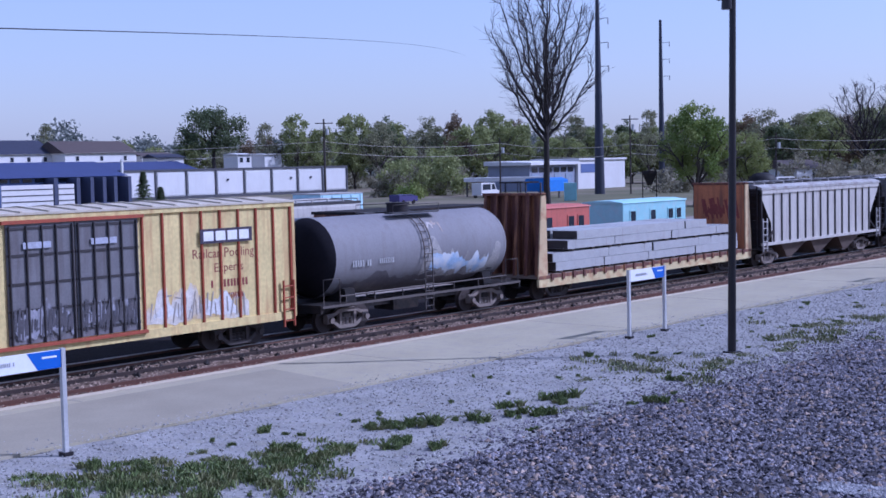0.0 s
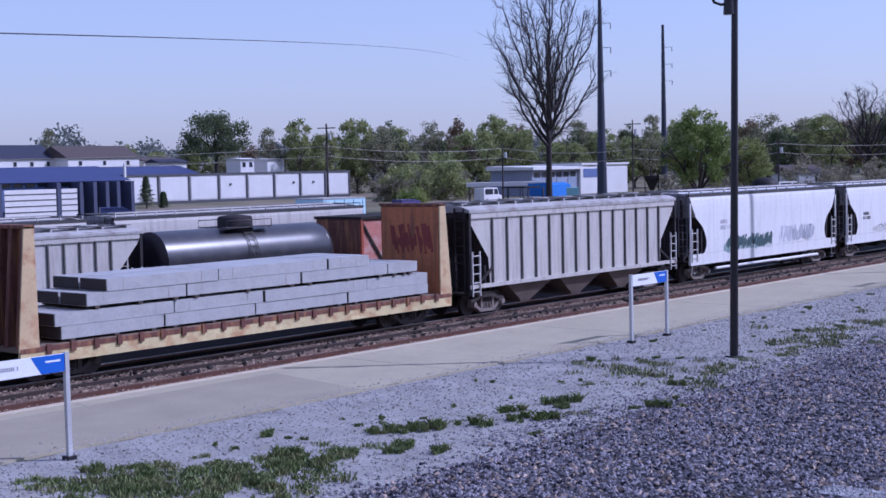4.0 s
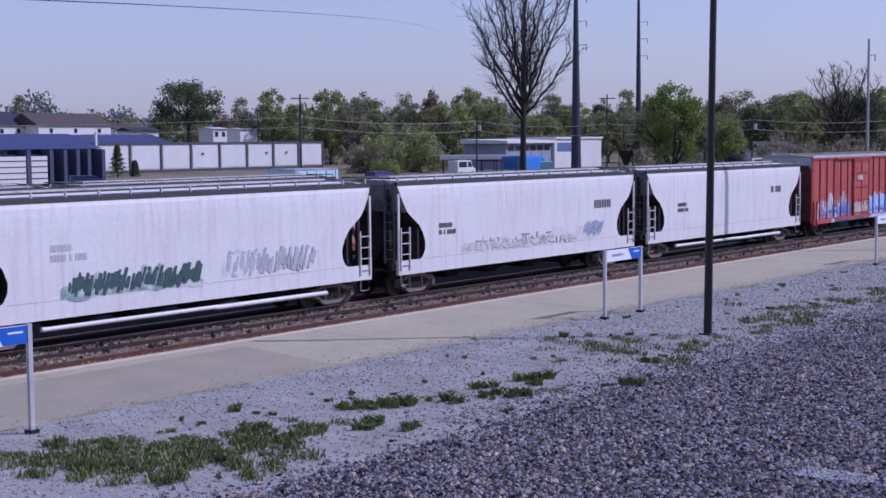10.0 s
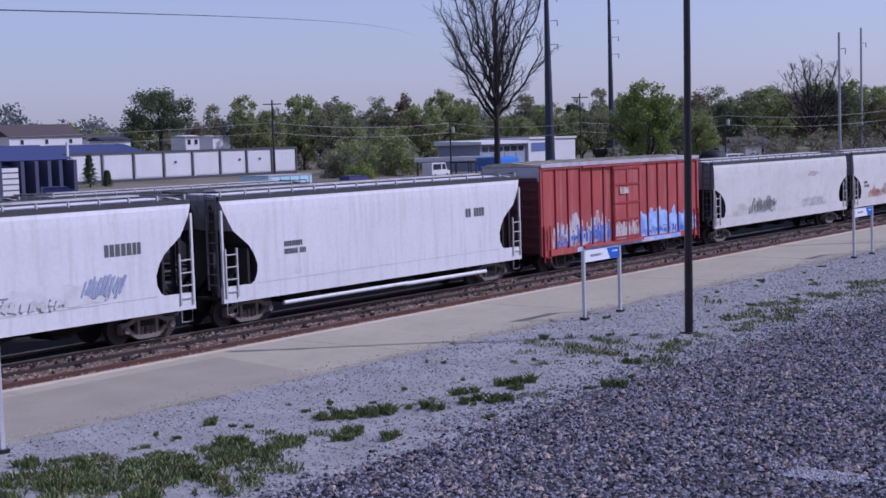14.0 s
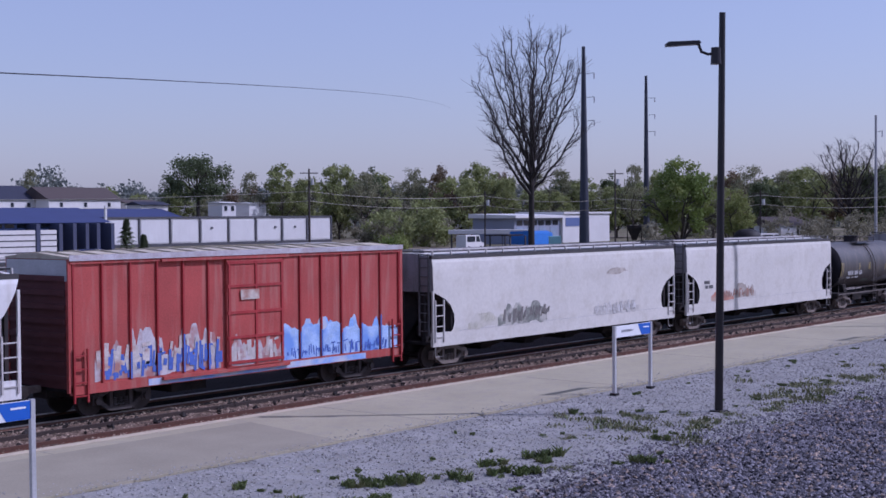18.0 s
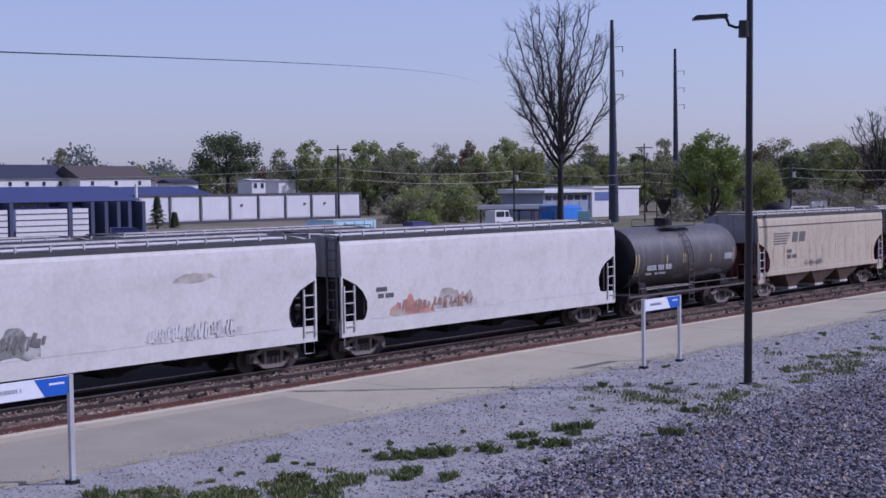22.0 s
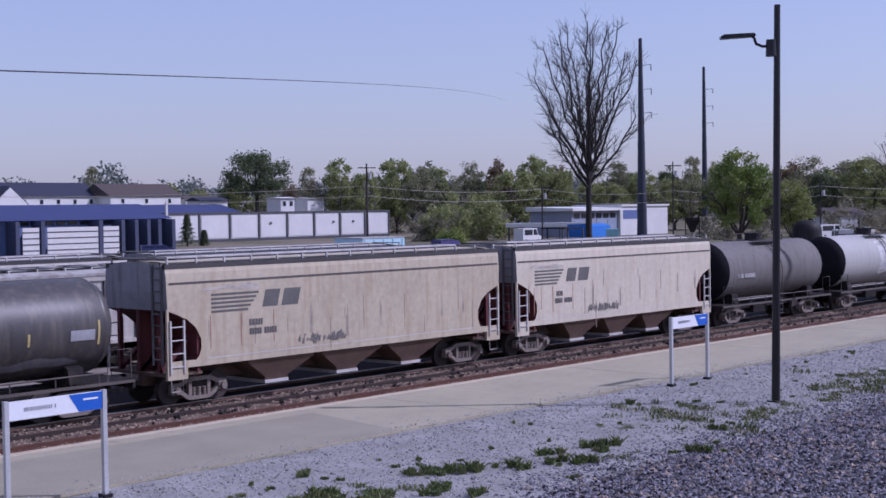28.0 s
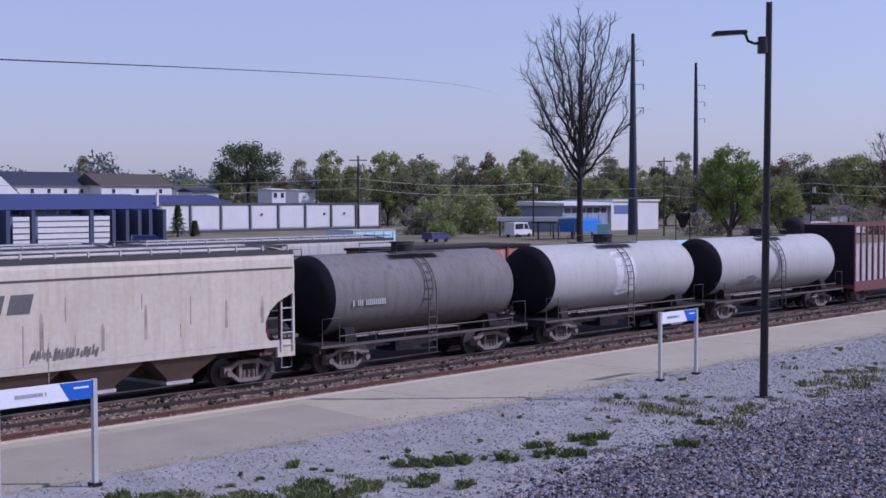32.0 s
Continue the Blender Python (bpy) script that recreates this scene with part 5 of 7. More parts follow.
part("graffiti", patch(-1.25, 1.08, 2.35, 1.15, -1.603, 63, 0.04, 0.6, 0.05, 0.3), M_SPRAYW, rb)
part("graffiti", patch(1.3, 1.06, 5.0, 1.35, -1.504, 64, 0.05, 0.6, 0.0, 0.2), M_SPRAYB, rb, "light blue spray paint")
part("graffiti", Geo().box(-4.4, 5.2, -1.562, -1.556, 0.80, 1.0), M_SPRAYB, rb)
part("graffiti", patch(6.2, 1.06, 0.75, 0.9, -1.504, 66, 0.06, 0.6, 0.05), M_SPRAYW, rb)

cd, h = smooth_hopper("dusty_white_hopper", 152.09, 170.11, M_WHITE2, "dusty white covered hopper with dark graffiti", 4, square=True)
part("graffiti", patch(-6.9, 1.36, 2.6, 0.7, -1.573, 76, 0.1, 0.5, 0.2), mat("olive_haze_spray", (0.42, 0.405, 0.33), 0.75, 0, 0.3, scale=2.5, second=(0.52, 0.5, 0.45), spots=0.52), cd, "faded olive spray paint")
part("soot_smear", patch(3.0, 3.15, 1.8, 0.4, -1.571, 77, 0.1, 0.7, 0.4), mat("soot_smear", (0.36, 0.325, 0.28), 0.8, 0, 0.3, scale=3, second=(0.48, 0.44, 0.385), spots=0.52), cd, "dark smear high on the side")
part("graffiti", patch(-5.0, 1.36, 3.4, 0.95, -1.574, 71, 0.07, 0.6, 0.2), mat("grey_brown_spray", (0.19, 0.20, 0.175), 0.75, 0, 0.4, scale=3.5, second=(0.42, 0.41, 0.37), spots=0.54), cd, "smudged grey-brown spray paint")
part("graffiti", shards(-4.8, 1.45, 3.2, 0.6, -1.58, 72, 9, 0.09, 0.3, 0.2), mat("worn_dark_spray", (0.15, 0.14, 0.13), 0.8, 0, 0.4, scale=3), cd, "worn dark spray-painted strokes")
part("graffiti", patch(1.9, 1.38, 3.8, 0.6, -1.574, 74, 0.06, 0.8, 0.3), mat("faded_grey_spray", (0.46, 0.445, 0.41), 0.75, 0, 0.3, scale=2), cd, "faded grey smudge")
part("graffiti", shards(2.0, 1.42, 3.4, 0.55, -1.578, 73, 16, 0.06, 0.1), mat("dim_grey_strokes", (0.47, 0.46, 0.44)), cd)
ce, h = smooth_hopper("white_hopper", 171.28, 188.13, M_WHITE2, "white covered hopper with orange graffiti", 5, square=True)
part("graffiti", patch(-6.0, 1.42, 2.4, 0.75, -1.574, 81, 0.07, 0.7, 0.1), mat("rust_orange_spray", (0.45, 0.20, 0.14), 0.7, 0, 0.3, scale=1.2, second=(0.40, 0.37, 0.30), spots=0.5), ce, "faded orange spray paint")
part("graffiti", patch(-4.3, 1.45, 3.2, 0.8, -1.572, 82, 0.07, 0.7, 0.1), mat("grey_brown_smudge", (0.33, 0.29, 0.25), 0.75, 0, 0.3, scale=2, second=(0.46, 0.43, 0.39), spots=0.5), ce, "smudged grey-brown paint")
part("graffiti", shards(-5.6, 1.5, 4.2, 0.5, -1.58, 84, 12, 0.07, 0.2), mat("brown_spray", (0.30, 0.17, 0.13), 0.7, 0, 0.4, scale=3), ce)
part("lettering", bars(-6.7, 2.5, [0.5, 0.9], -1.576, 0.16, 83), M_MARK, ce)

M_COAL = mat("coal_grey_tank_paint", (0.058, 0.054, 0.054), 0.48, 0, 0.25, scale=0.6, bump=0.05, dirt=(0.15, 0.125, 0.1), dirt_amount=0.65, streak=True, spec=0.45)
tb, h = tank_car("black_tank_car", 189.25, 200.1, M_COAL, "black tank car with small white markings", 1.40)
M_STENCIL = mat("dull_tank_stencil", (0.40, 0.40, 0.40), 0.7)
part("lettering", bars(-3.6, 2.32, [2.0], -1.365, 0.24, 91, 0.6), M_STENCIL, tb)
part("lettering", bars(-3.6, 1.98, [0.5], -1.25, 0.1, 93, 0.6), M_STENCIL, tb)
part("lettering", bars(-2.8, 1.98, [0.9], -1.25, 0.1, 94, 0.6), M_STENCIL, tb)
M_STRIP = mat("yellow_reflector_strip", (0.42, 0.34, 0.14))
for u, a, b in ((-4.62, 2.0, 2.85), (-4.38, 2.05, 2.85), (-1.98, 2.35, 2.75), (-0.52, 2.3, 2.75), (-0.34, 2.3, 2.75), (2.05, 2.25, 2.6), (4.3, 2.15, 2.85)):
    part("reflector", tank_patch(u, a, 0.075, b - a, 1.408, 2.62, 92, 1, 0.0, 0.0), M_STRIP, tb, "yellow reflective strip")
part("placard", tank_patch(3.4, 2.3, 0.8, 0.3, 1.41, 2.62, 92, 3, 0.0, 0.0), mat("dull_grey_placard", (0.3, 0.3, 0.32), 0.7), tb, "dull grey placard")
part("data_panel", tank_patch(-1.0, 1.6, 1.0, 0.22, 1.41, 2.62, 95, 4, 0.2, 0.0), mat("green_grey_panel", (0.13, 0.15, 0.13), 0.7), tb, "small green-grey data panel")
part("pale_wear", tank_patch(0.9, 1.5, 2.9, 0.4, 1.406, 2.62, 96, 24, 0.4, 0.4), mat("pale_tank_scuff", (0.16, 0.155, 0.165), 0.7, 0, 0.4, scale=2), tb, "pale scuffed band low on the tank")
M_MAROON = mat("maroon_end_paint", (0.10, 0.022, 0.022), 0.75, 0, 0.3)
for k, (a, b, sd) in enumerate(((201.26, 216.8, 6), (217.88, 232.35, 7))):
    c, h = smooth_hopper("tan_hopper", a, b, M_TANPALE if k else M_TAN, "weathered tan-grey covered hopper with dark red ends", sd, under=mat("maroon_brown_underframe", (0.115, 0.072, 0.052), 0.85, 0, 0.3), inner=M_MAROON, seams=True, square=True, sill_z=1.2, bays=3)
    # a striped emblem and plain blocks
    g = Geo()
    x0 = -6.1
    for q in range(5):
        g.box(x0, x0 + 1.9 - 0.11 * q, -1.578, -1.571, 3.38 - 0.13 * q - 0.07, 3.38 - 0.13 * q)
    for u, wide in ((2.05, 0.62), (2.85, 0.7)):
        g.prism([(x0 + u, 2.86), (x0 + u + wide, 2.86), (x0 + u + wide + 0.14, 3.4), (x0 + u + 0.14, 3.4)], 1, -1.579, -1.571)
    part("emblem", g, mat("dark_grey_emblem", (0.10, 0.095, 0.09), 0.7), c, "dark plain emblem shapes")
    part("lettering", bars(-4.8 if k else -4.6, 2.5, [0.5, 1.1], -1.576, 0.2, 95 + k), mat("dark_grey_emblem", (0.16, 0.15, 0.155)), c)
    part("graffiti", shards(-2.6, 1.5, 2.2, 0.38, -1.576, 97 + k, 12, 0.045, 0.2), mat("worn_dark_spray", (0.15, 0.14, 0.13)), c)
    part("stencil_frame", Geo().box(-6.15, -6.12, -1.577, -1.571, 1.7, 2.7).box(-4.95, -4.92, -1.577, -1.571, 1.7, 2.7).box(-3.6, -3.57, -1.577, -1.571, 1.7, 2.75), mat("rusty_stencil_edges", (0.32, 0.17, 0.12), 0.8), c, "faint rust-coloured panel lines")
    part("soot_smear", patch(-6.4, 3.42, 2.2, 0.28, -1.574, 120 + k, 0.1, 0.5, 0.4), mat("soot_smear", (0.36, 0.325, 0.28), 0.8, 0, 0.3, scale=3, second=(0.48, 0.44, 0.385), spots=0.52), c, "dark smear high on the side")
ta, h = tank_car("charcoal_tank_car", 233.55, 244.8, M_DARKGREY, "dusty charcoal grey tank car with small pale marks", 1.42)
part("lettering", bars(-4.0, 2.5, [1.6], -1.437, 0.2, 101, 0.6), mat("dull_tank_stencil", (0.40, 0.40, 0.40), 0.7), ta)
tc, h = tank_car("pale_grey_tank_car", 246.0, 258.4, M_TANKPALE, "pale grey tank car with dark ends", 1.42)
part("pale_wear", tank_patch(-0.9, 1.75, 1.5, 2.1, 1.425, 2.62, 104, 20, 0.1, 0.1), mat("bleached_tank_band", (0.49, 0.485, 0.48), 0.7, 0, 0.2, scale=2), tc, "bleached band round the middle of the tank")
td, h = tank_car("pale_grey_tank_car", 259.4, 273.2, M_TANKPALE, "pale grey tank car with stained lower side", 1.42)
part("graffiti", tank_patch(-4.5, 1.6, 5.0, 0.55, 1.42, 2.62, 103, 60, 0.6, 0.3), mat("dark_tank_stain", (0.18, 0.17, 0.18), 0.7, 0, 0.3, scale=3, second=(0.36, 0.35, 0.34), spots=0.5), td)
# the last one in sight: an open-topped car with upright stakes
M_BROWN = mat("red_brown_car_paint", (0.13, 0.042, 0.04), 0.7, 0, 0.2, dirt=(0.13, 0.05, 0.04), dirt_amount=0.6, streak=True)
sc = car_root("stake_gondola", 274.6 + 8, "red-brown gondola with upright side stakes", "gondola", "freight train")
part("floor", Geo().box(-8, 8, -1.5, 1.5, 0.9, 1.1), M_BROWN, sc)
# near end wall: shade painted as a near-black purple
part("end_wall", Geo().box(-8, -7.9, -1.5, 1.5, 1.1, 4.5), mat("shade_dark_purple_end", (0.02, 0.015, 0.022), 0.8, 0, 0.3, spec=0.1), sc, "end wall in a dark colour that imitates shade")
part("end_wall", Geo().box(7.9, 8, -1.5, 1.5, 1.1, 4.5), M_BROWN, sc)
for s in (-1, 1):
    part("side_sill", Geo().box(-8, 8, min(s * 1.5, s * 1.58), max(s * 1.5, s * 1.58), 0.75, 1.3), M_BROWN, sc)
    part("top_rail", Geo().box(-8, 8, min(s * 1.5, s * 1.58), max(s * 1.5, s * 1.58), 4.4, 4.55), M_BROWN, sc)
    part("side_wall", Geo().box(-7.9, 7.9, min(s * 1.48, s * 1.5), max(s * 1.48, s * 1.5), 1.1, 3.2), mat("grey_gondola_side", (0.4, 0.38, 0.37), 0.8), sc)
    truck(sc, s * 6)
stake = mesh_of("stake", Geo().box(-0.07, 0.07, -0.08, 0, 1.3, 4.4), M_BROWN)
for k in range(21):
    part("stake", stake, None, sc, at=pose(-7.9 + k * 0.79, -1.5, 0))


# ---- cars parked in the yard behind ----
YARD_Y, YARD_Z = 45.6, 0.0
car, h = ribbed_hopper("parked_ribbed_hopper", 17.3, 33.2, M_GREYRIB, "pale grey ribbed covered hopper parked in the yard", ribs=19, moving=False, y=YARD_Y, z=YARD_Z)
car.scale = (1, 1, 0.89)
M_GLOSSBLACK = mat("glossy_black_tank_paint", (0.03, 0.029, 0.034), 0.32, 0, 0.2, scale=0.6, bump=0.03, dirt=(0.10, 0.09, 0.085), dirt_amount=0.5, spec=0.8)
tank, h = tank_car("parked_tank_car", 33.9, 45.0, M_GLOSSBLACK, "glossy black tank car parked in the yard", 1.25, moving=False, y=YARD_Y, z=YARD_Z, zc=2.35)
part("dome", Geo().rings([[(q * math.cos(2 * math.pi * i / 20), q * math.sin(2 * math.pi * i / 20), zz) for i in range(20)] for q, zz in ((0.78, 3.4), (0.78, 4.0), (0.7, 4.08), (0.2, 4.14))]), M_DARKROOM, tank, "squat dark dome")


def braced_gondola(x0, x1):
    """A high wooden-looking side with steel posts and slanted braces."""
    L = x1 - x0
    c = car_root("parked_gondola", (x0 + x1) / 2, "rust-red high-sided gondola with slanted side braces", "gondola", "parked cars", YARD_Y, YARD_Z, False)
    h = L / 2
    part("body", Geo().box(-h, h, -1.45, 1.45, 0.95, 3.65), M_OXIDE, c)
    part("top_rail", Geo().box(-h - .03, h + .03, -1.58, 1.58, 3.65, 3.78), M_STEEL, c)
    n = 6
    for k in range(n + 1):
        u = -h + 0.08 + k * (L - 0.16) / n
        part("side_post", Geo().box(u - 0.07, u + 0.07, -1.56, -1.45, 0.95, 3.64), M_RUSTRIB, c)
    for k in range(n):
        a, b = -h + 0.1 + k * (L - 0.16) / n, -h + 0.1 + (k + 1) * (L - 0.16) / n
        z0, z1 = (1.1, 3.5) if k % 2 else (3.5, 1.1)
        part("brace", Geo().bar((a, -1.5, z0), (b, -1.5, z1), 0.1, 0.12), M_STEEL, c)
    for k in range(n):
        a, b = -h + 0.2 + k * (L - 0.16) / n, -h - 0.02 + (k + 1) * (L - 0.16) / n
        part("side_panel", Geo().box(a, b, -1.475, -1.45, 1.1, 3.58), mat("flaking_pink_red_paint", (0.42, 0.16, 0.12), 0.8, 0, 0.25, dirt=(0.5, 0.42, 0.38), dirt_amount=0.8), c)
    part("side_sill", Geo().box(-h, h, -1.58, -1.45, 0.8, 1.05), M_OXIDE, c)
    for s in (-1, 1):
        truck(c, s * (h - 1.8), False)
        coupler(c, s * h, s)


def caboose(x0, x1, paint, label, name):
    """A bay-less caboose with windows and end platforms."""
    c = car_root(name, (x0 + x1) / 2, label, "caboose", "parked cars", YARD_Y, YARD_Z, False)
    h = (x1 - x0) / 2
    b = h - 0.75
    part("body", Geo().box(-b, b, -1.45, 1.45, 1.0, 3.32), paint, c)
    part("roof", Geo().prism([(-1.5, 3.32), (1.5, 3.32), (1.46, 3.38), (0.6, 3.48), (-0.6, 3.48), (-1.46, 3.38)], 0, -b - 0.1, b + 0.1), paint, c)
    part("end_platform", Geo().box(-h, h, -1.4, 1.4, 0.85, 1.0), M_STEEL, c)
    for u in (-b + 1.1, -0.3, b - 1.9, b - 0.9):
        w = part("window", Geo().box(u - 0.36, u + 0.36, -1.49, -1.45, 2.15, 2.9), paint, c)
        part("pane", Geo().box(u - 0.27, u + 0.27, -1.50, -1.485, 2.23, 2.82), mat("dark_window_glass", (0.03, 0.035, 0.045), 0.12), w)
    for s in (-1, 1):
        part("end_railing", Geo().path([(s * (h - .05), -1.4, 1.0), (s * (h - .05), -1.4, 2.0), (s * (h - .05), 1.4, 2.0), (s * (h - .05), 1.4, 1.0)], 0.03), M_LADDER, c)
        truck(c, s * (h - 1.8), False)


braced_gondola(45.9, 56.6)
caboose(57.2, 66.2, mat("faded_red_caboose_paint", (0.47, 0.12, 0.085), 0.65, 0, 0.15, dirt=(0.25, 0.08, 0.06), dirt_amount=0.6, streak=True), "faded red caboose with small windows", "red_caboose")
caboose(68.3, 77.2, mat("turquoise_caboose_paint", (0.33, 0.58, 0.60), 0.6, 0, 0.12, dirt=(0.42, 0.52, 0.53), dirt_amount=0.7), "pale turquoise caboose parked in the yard", "turquoise_caboose")
for k in range(3):
    car, h = smooth_hopper("parked_hopper", 1.0 + k * 17.4, 17.0 + k * 17.4, M_GREYRIB, "grey dusty covered hopper on the outer siding", moving=False, y=51.0, z=YARD_Z)
    car.scale = (1, 1, 0.95)
M_ICE = mat("pale_blue_trailer_paint", (0.42, 0.62, 0.68), 0.5, 0, 0.08)
tr = thing("box_trailer", pose(61.1, 60, 0), "short pale blue box trailer parked in the yard", "trailer")
part("box", Geo().box(-1.9, 1.9, 0, 2.5, 1.1, 4.2), M_ICE, tr)
part("roof", Geo().box(-1.95, 1.95, -0.03, 2.53, 4.2, 4.27), M_ROOF, tr)
for k in range(5):
    part("side_rib", Geo().box(-1.75 + k * 0.85, -1.67 + k * 0.85, -0.05, 0, 1.15, 4.15), M_ICE, tr)
for x in (-1.2, 0.9):
    part("wheel", Geo().tube((x, 0.0, 0.5), (x, 0.3, 0.5), 0.5, n=14), M_STEEL, tr)
part("underframe", Geo().box(-1.8, 1.8, 0.6, 1.9, 0.85, 1.1), M_STEEL, tr)
lb = thing("flatbed_load", pose(53.2, 60.2, 0), "long lavender-grey tarped load on a flatbed", "trailer")
part("tarp", Geo().prism([(0, 1.2), (2.4, 1.2), (2.3, 3.65), (1.2, 3.85), (0.1, 3.65)], 0, -5.6, 5.6), mat("lavender_tarp", (0.36, 0.37, 0.43), 0.7, 0, 0.2, scale=0.8), lb)
part("deck", Geo().box(-5.8, 5.8, 0, 2.4, 1.0, 1.2), M_STEEL, lb)
for x in (-4.6, -3.4, 4.2):
    part("wheel", Geo().tube((x, 0.0, 0.5), (x, 0.3, 0.5), 0.5, n=14), M_STEEL, lb)

# ---- platform furniture ----
M_POLE = mat("dark_bronze_pole", (0.03, 0.027, 0.03), 0.35, 0.5, 0.2)
lamp = thing("lamp_post", pose(36.85, 19.66, 0), "tall dark lamp post with a single arm light", "lamp post")
part("base_plate", Geo().box(-0.2, 0.2, -0.2, 0.2, 0, 0.05), M_POLE, lamp)
part("pole", Geo().tube((0, 0, 0.0), (0.12, -0.08, 12.0), 0.13, 0.095, n=14), M_POLE, lamp)
LX, LY = -0.64, 0.77
a = part("bracket_arm", Geo().path([(0, 0, 10.80), (LX * .3, LY * .3, 10.75), (LX * .5, LY * .5, 10.83), (LX * .58, LY * .58, 11.04), (LX * .75, LY * .75, 11.09)], 0.045, 8), M_POLE, lamp)
part("mount", Geo().tube((-0.05, 0.04, 10.45), (-0.05, 0.04, 10.95), 0.17, 0.15, n=10), M_POLE, a)
part("lamp_head", Geo().prism([(-0.55, -0.03), (-0.5, 0.05), (0.4, 0.08), (0.5, 0.03), (0.5, -0.05), (-0.5, -0.06)], 1, -0.16, 0.16), M_POLE, lamp, "flat dark luminaire", at=pose(LX * 1.08, LY * 1.08, 11.07, 0, 4, -50.3 + 180))

M_GALV = mat("galvanised_post", (0.50, 0.50, 0.50), 0.5, 0.4, 0.15)
M_SIGNW = mat("white_sign_face", (0.72, 0.73, 0.74), 0.5, 0, 0.06, bump=0)
M_SIGNB = mat("blue_sign_face", (0.015, 0.10, 0.46), 0.5, 0, 0.08, bump=0)


def platform_sign(x, y):
    """A low station name board between two posts."""
    s = thing("platform_sign", pose(x, y, 0), "white and blue station sign board on two posts", "sign", "platform signs")
    for u in (-1.14, 1.14):
        p = part("post", Geo().box(u - 0.05, u + 0.05, -0.05, 0.05, 0, 2.3), M_GALV, s)
        part("foot", Geo().box(u - 0.11, u + 0.11, -0.11, 0.11, 0, 0.09), M_POLE, p)
    b = part("board", Geo().box(-1.09, 1.09, -0.03, 0.03, 1.9, 2.28), M_SIGNW, s)
    part("blue_field", Geo().prism([(0.52, 1.905), (1.085, 1.905), (1.085, 2.275), (0.28, 2.275)], 1, -0.036, -0.03), M_SIGNB, b, "blue pointed end of the board")
    part("lettering", bars(-0.75, 2.14, [0.75], -0.033, 0.08, 3, 0.6), mat("grey_sign_letters", (0.30, 0.30, 0.32), 0.6), b)
    part("emblem", Geo().box(0.62, 0.98, -0.040, -0.036, 2.13, 2.17), M_SIGNW, b)
    return s


sg = platform_sign(39.17, 24.1)
copy_thing(sg, pose(14.9, 24.15, 0))
copy_thing(sg, pose(62.6, 24.1, 0))

# ---- yard and town beyond ----
M_BARK = mat("grey_brown_bark", (0.055, 0.045, 0.04), 0.95, 0, 0.35, fine=12, bump=0.5)


def foliage(name, base, second=None):
    """Leaves that also let some light through."""
    m = mat(name, base, 0.8, 0, 0.2, scale=0.25, fine=3, bump=0, island=0.25, second=second)
    n, l = m.node_tree.nodes, m.node_tree.links
    b, out = n["Principled BSDF"], n["Material Output"]
    tr, mix = n.new("ShaderNodeBsdfTranslucent"), n.new("ShaderNodeMixShader")
    mix.inputs[0].default_value = 0.4
    l.new(b.inputs["Base Color"].links[0].from_socket, tr.inputs[0])
    l.new(b.outputs[0], mix.inputs[1])
    l.new(tr.outputs[0], mix.inputs[2])
    l.new(mix.outputs[0], out.inputs[0])
    return m


M_GREEN = foliage("fresh_green_leaves", (0.165, 0.225, 0.052), (0.25, 0.28, 0.08))
M_LIME = foliage("yellow_green_leaves", (0.24, 0.27, 0.085))
M_OLIVE = foliage("olive_spring_leaves", (0.25, 0.275, 0.105))
M_DULL = foliage("dull_budding_twigs", (0.235, 0.235, 0.135))
M_DEEP = foliage("dark_green_leaves", (0.098, 0.125, 0.058))
# far leaves greyed and lightened, so the colour carries the distance haze
M_FAR = foliage("haze_tinted_far_leaves", (0.165, 0.185, 0.165))
M_RUSSET = foliage("russet_spring_leaves", (0.19, 0.14, 0.085))
M_BRUSH = foliage("grey_brown_brush", (0.23, 0.215, 0.145))


def grow(g, tips, p, d, length, r, depth, rnd, spread=0.55, up=0.25, kids=3):
    """Branches that fork and taper; notes the tips."""
    q = p + d * length
    mid = p + d * length * 0.5 + Vector((rnd.uniform(-1, 1), rnd.uniform(-1, 1), 0)) * length * 0.04
    n = 8 if depth > 3 else 5 if depth > 1 else 3
    g.tube(p, mid, r, r * 0.82, n=n, caps=False)
    g.tube(mid, q, r * 0.82, r * 0.66, n=n, caps=False)
    if depth <= 1:
        tips.append((q, d))
    if depth == 0:
        return
    for k in range(kids if depth > 1 else kids + 1):
        w = Vector((rnd.gauss(0, 1), rnd.gauss(0, 1), rnd.gauss(0, 0.5)))
        e = (d + w * spread * 0.6 + Vector((0, 0, up))).normalized()
        start = q if k < 2 else p + (q - p) * rnd.uniform(0.5, 0.95)
        grow(g, tips, start, e, length * rnd.uniform(0.62, 0.86), r * (0.62 if k else 0.7), depth - 1, rnd, spread, up, kids)


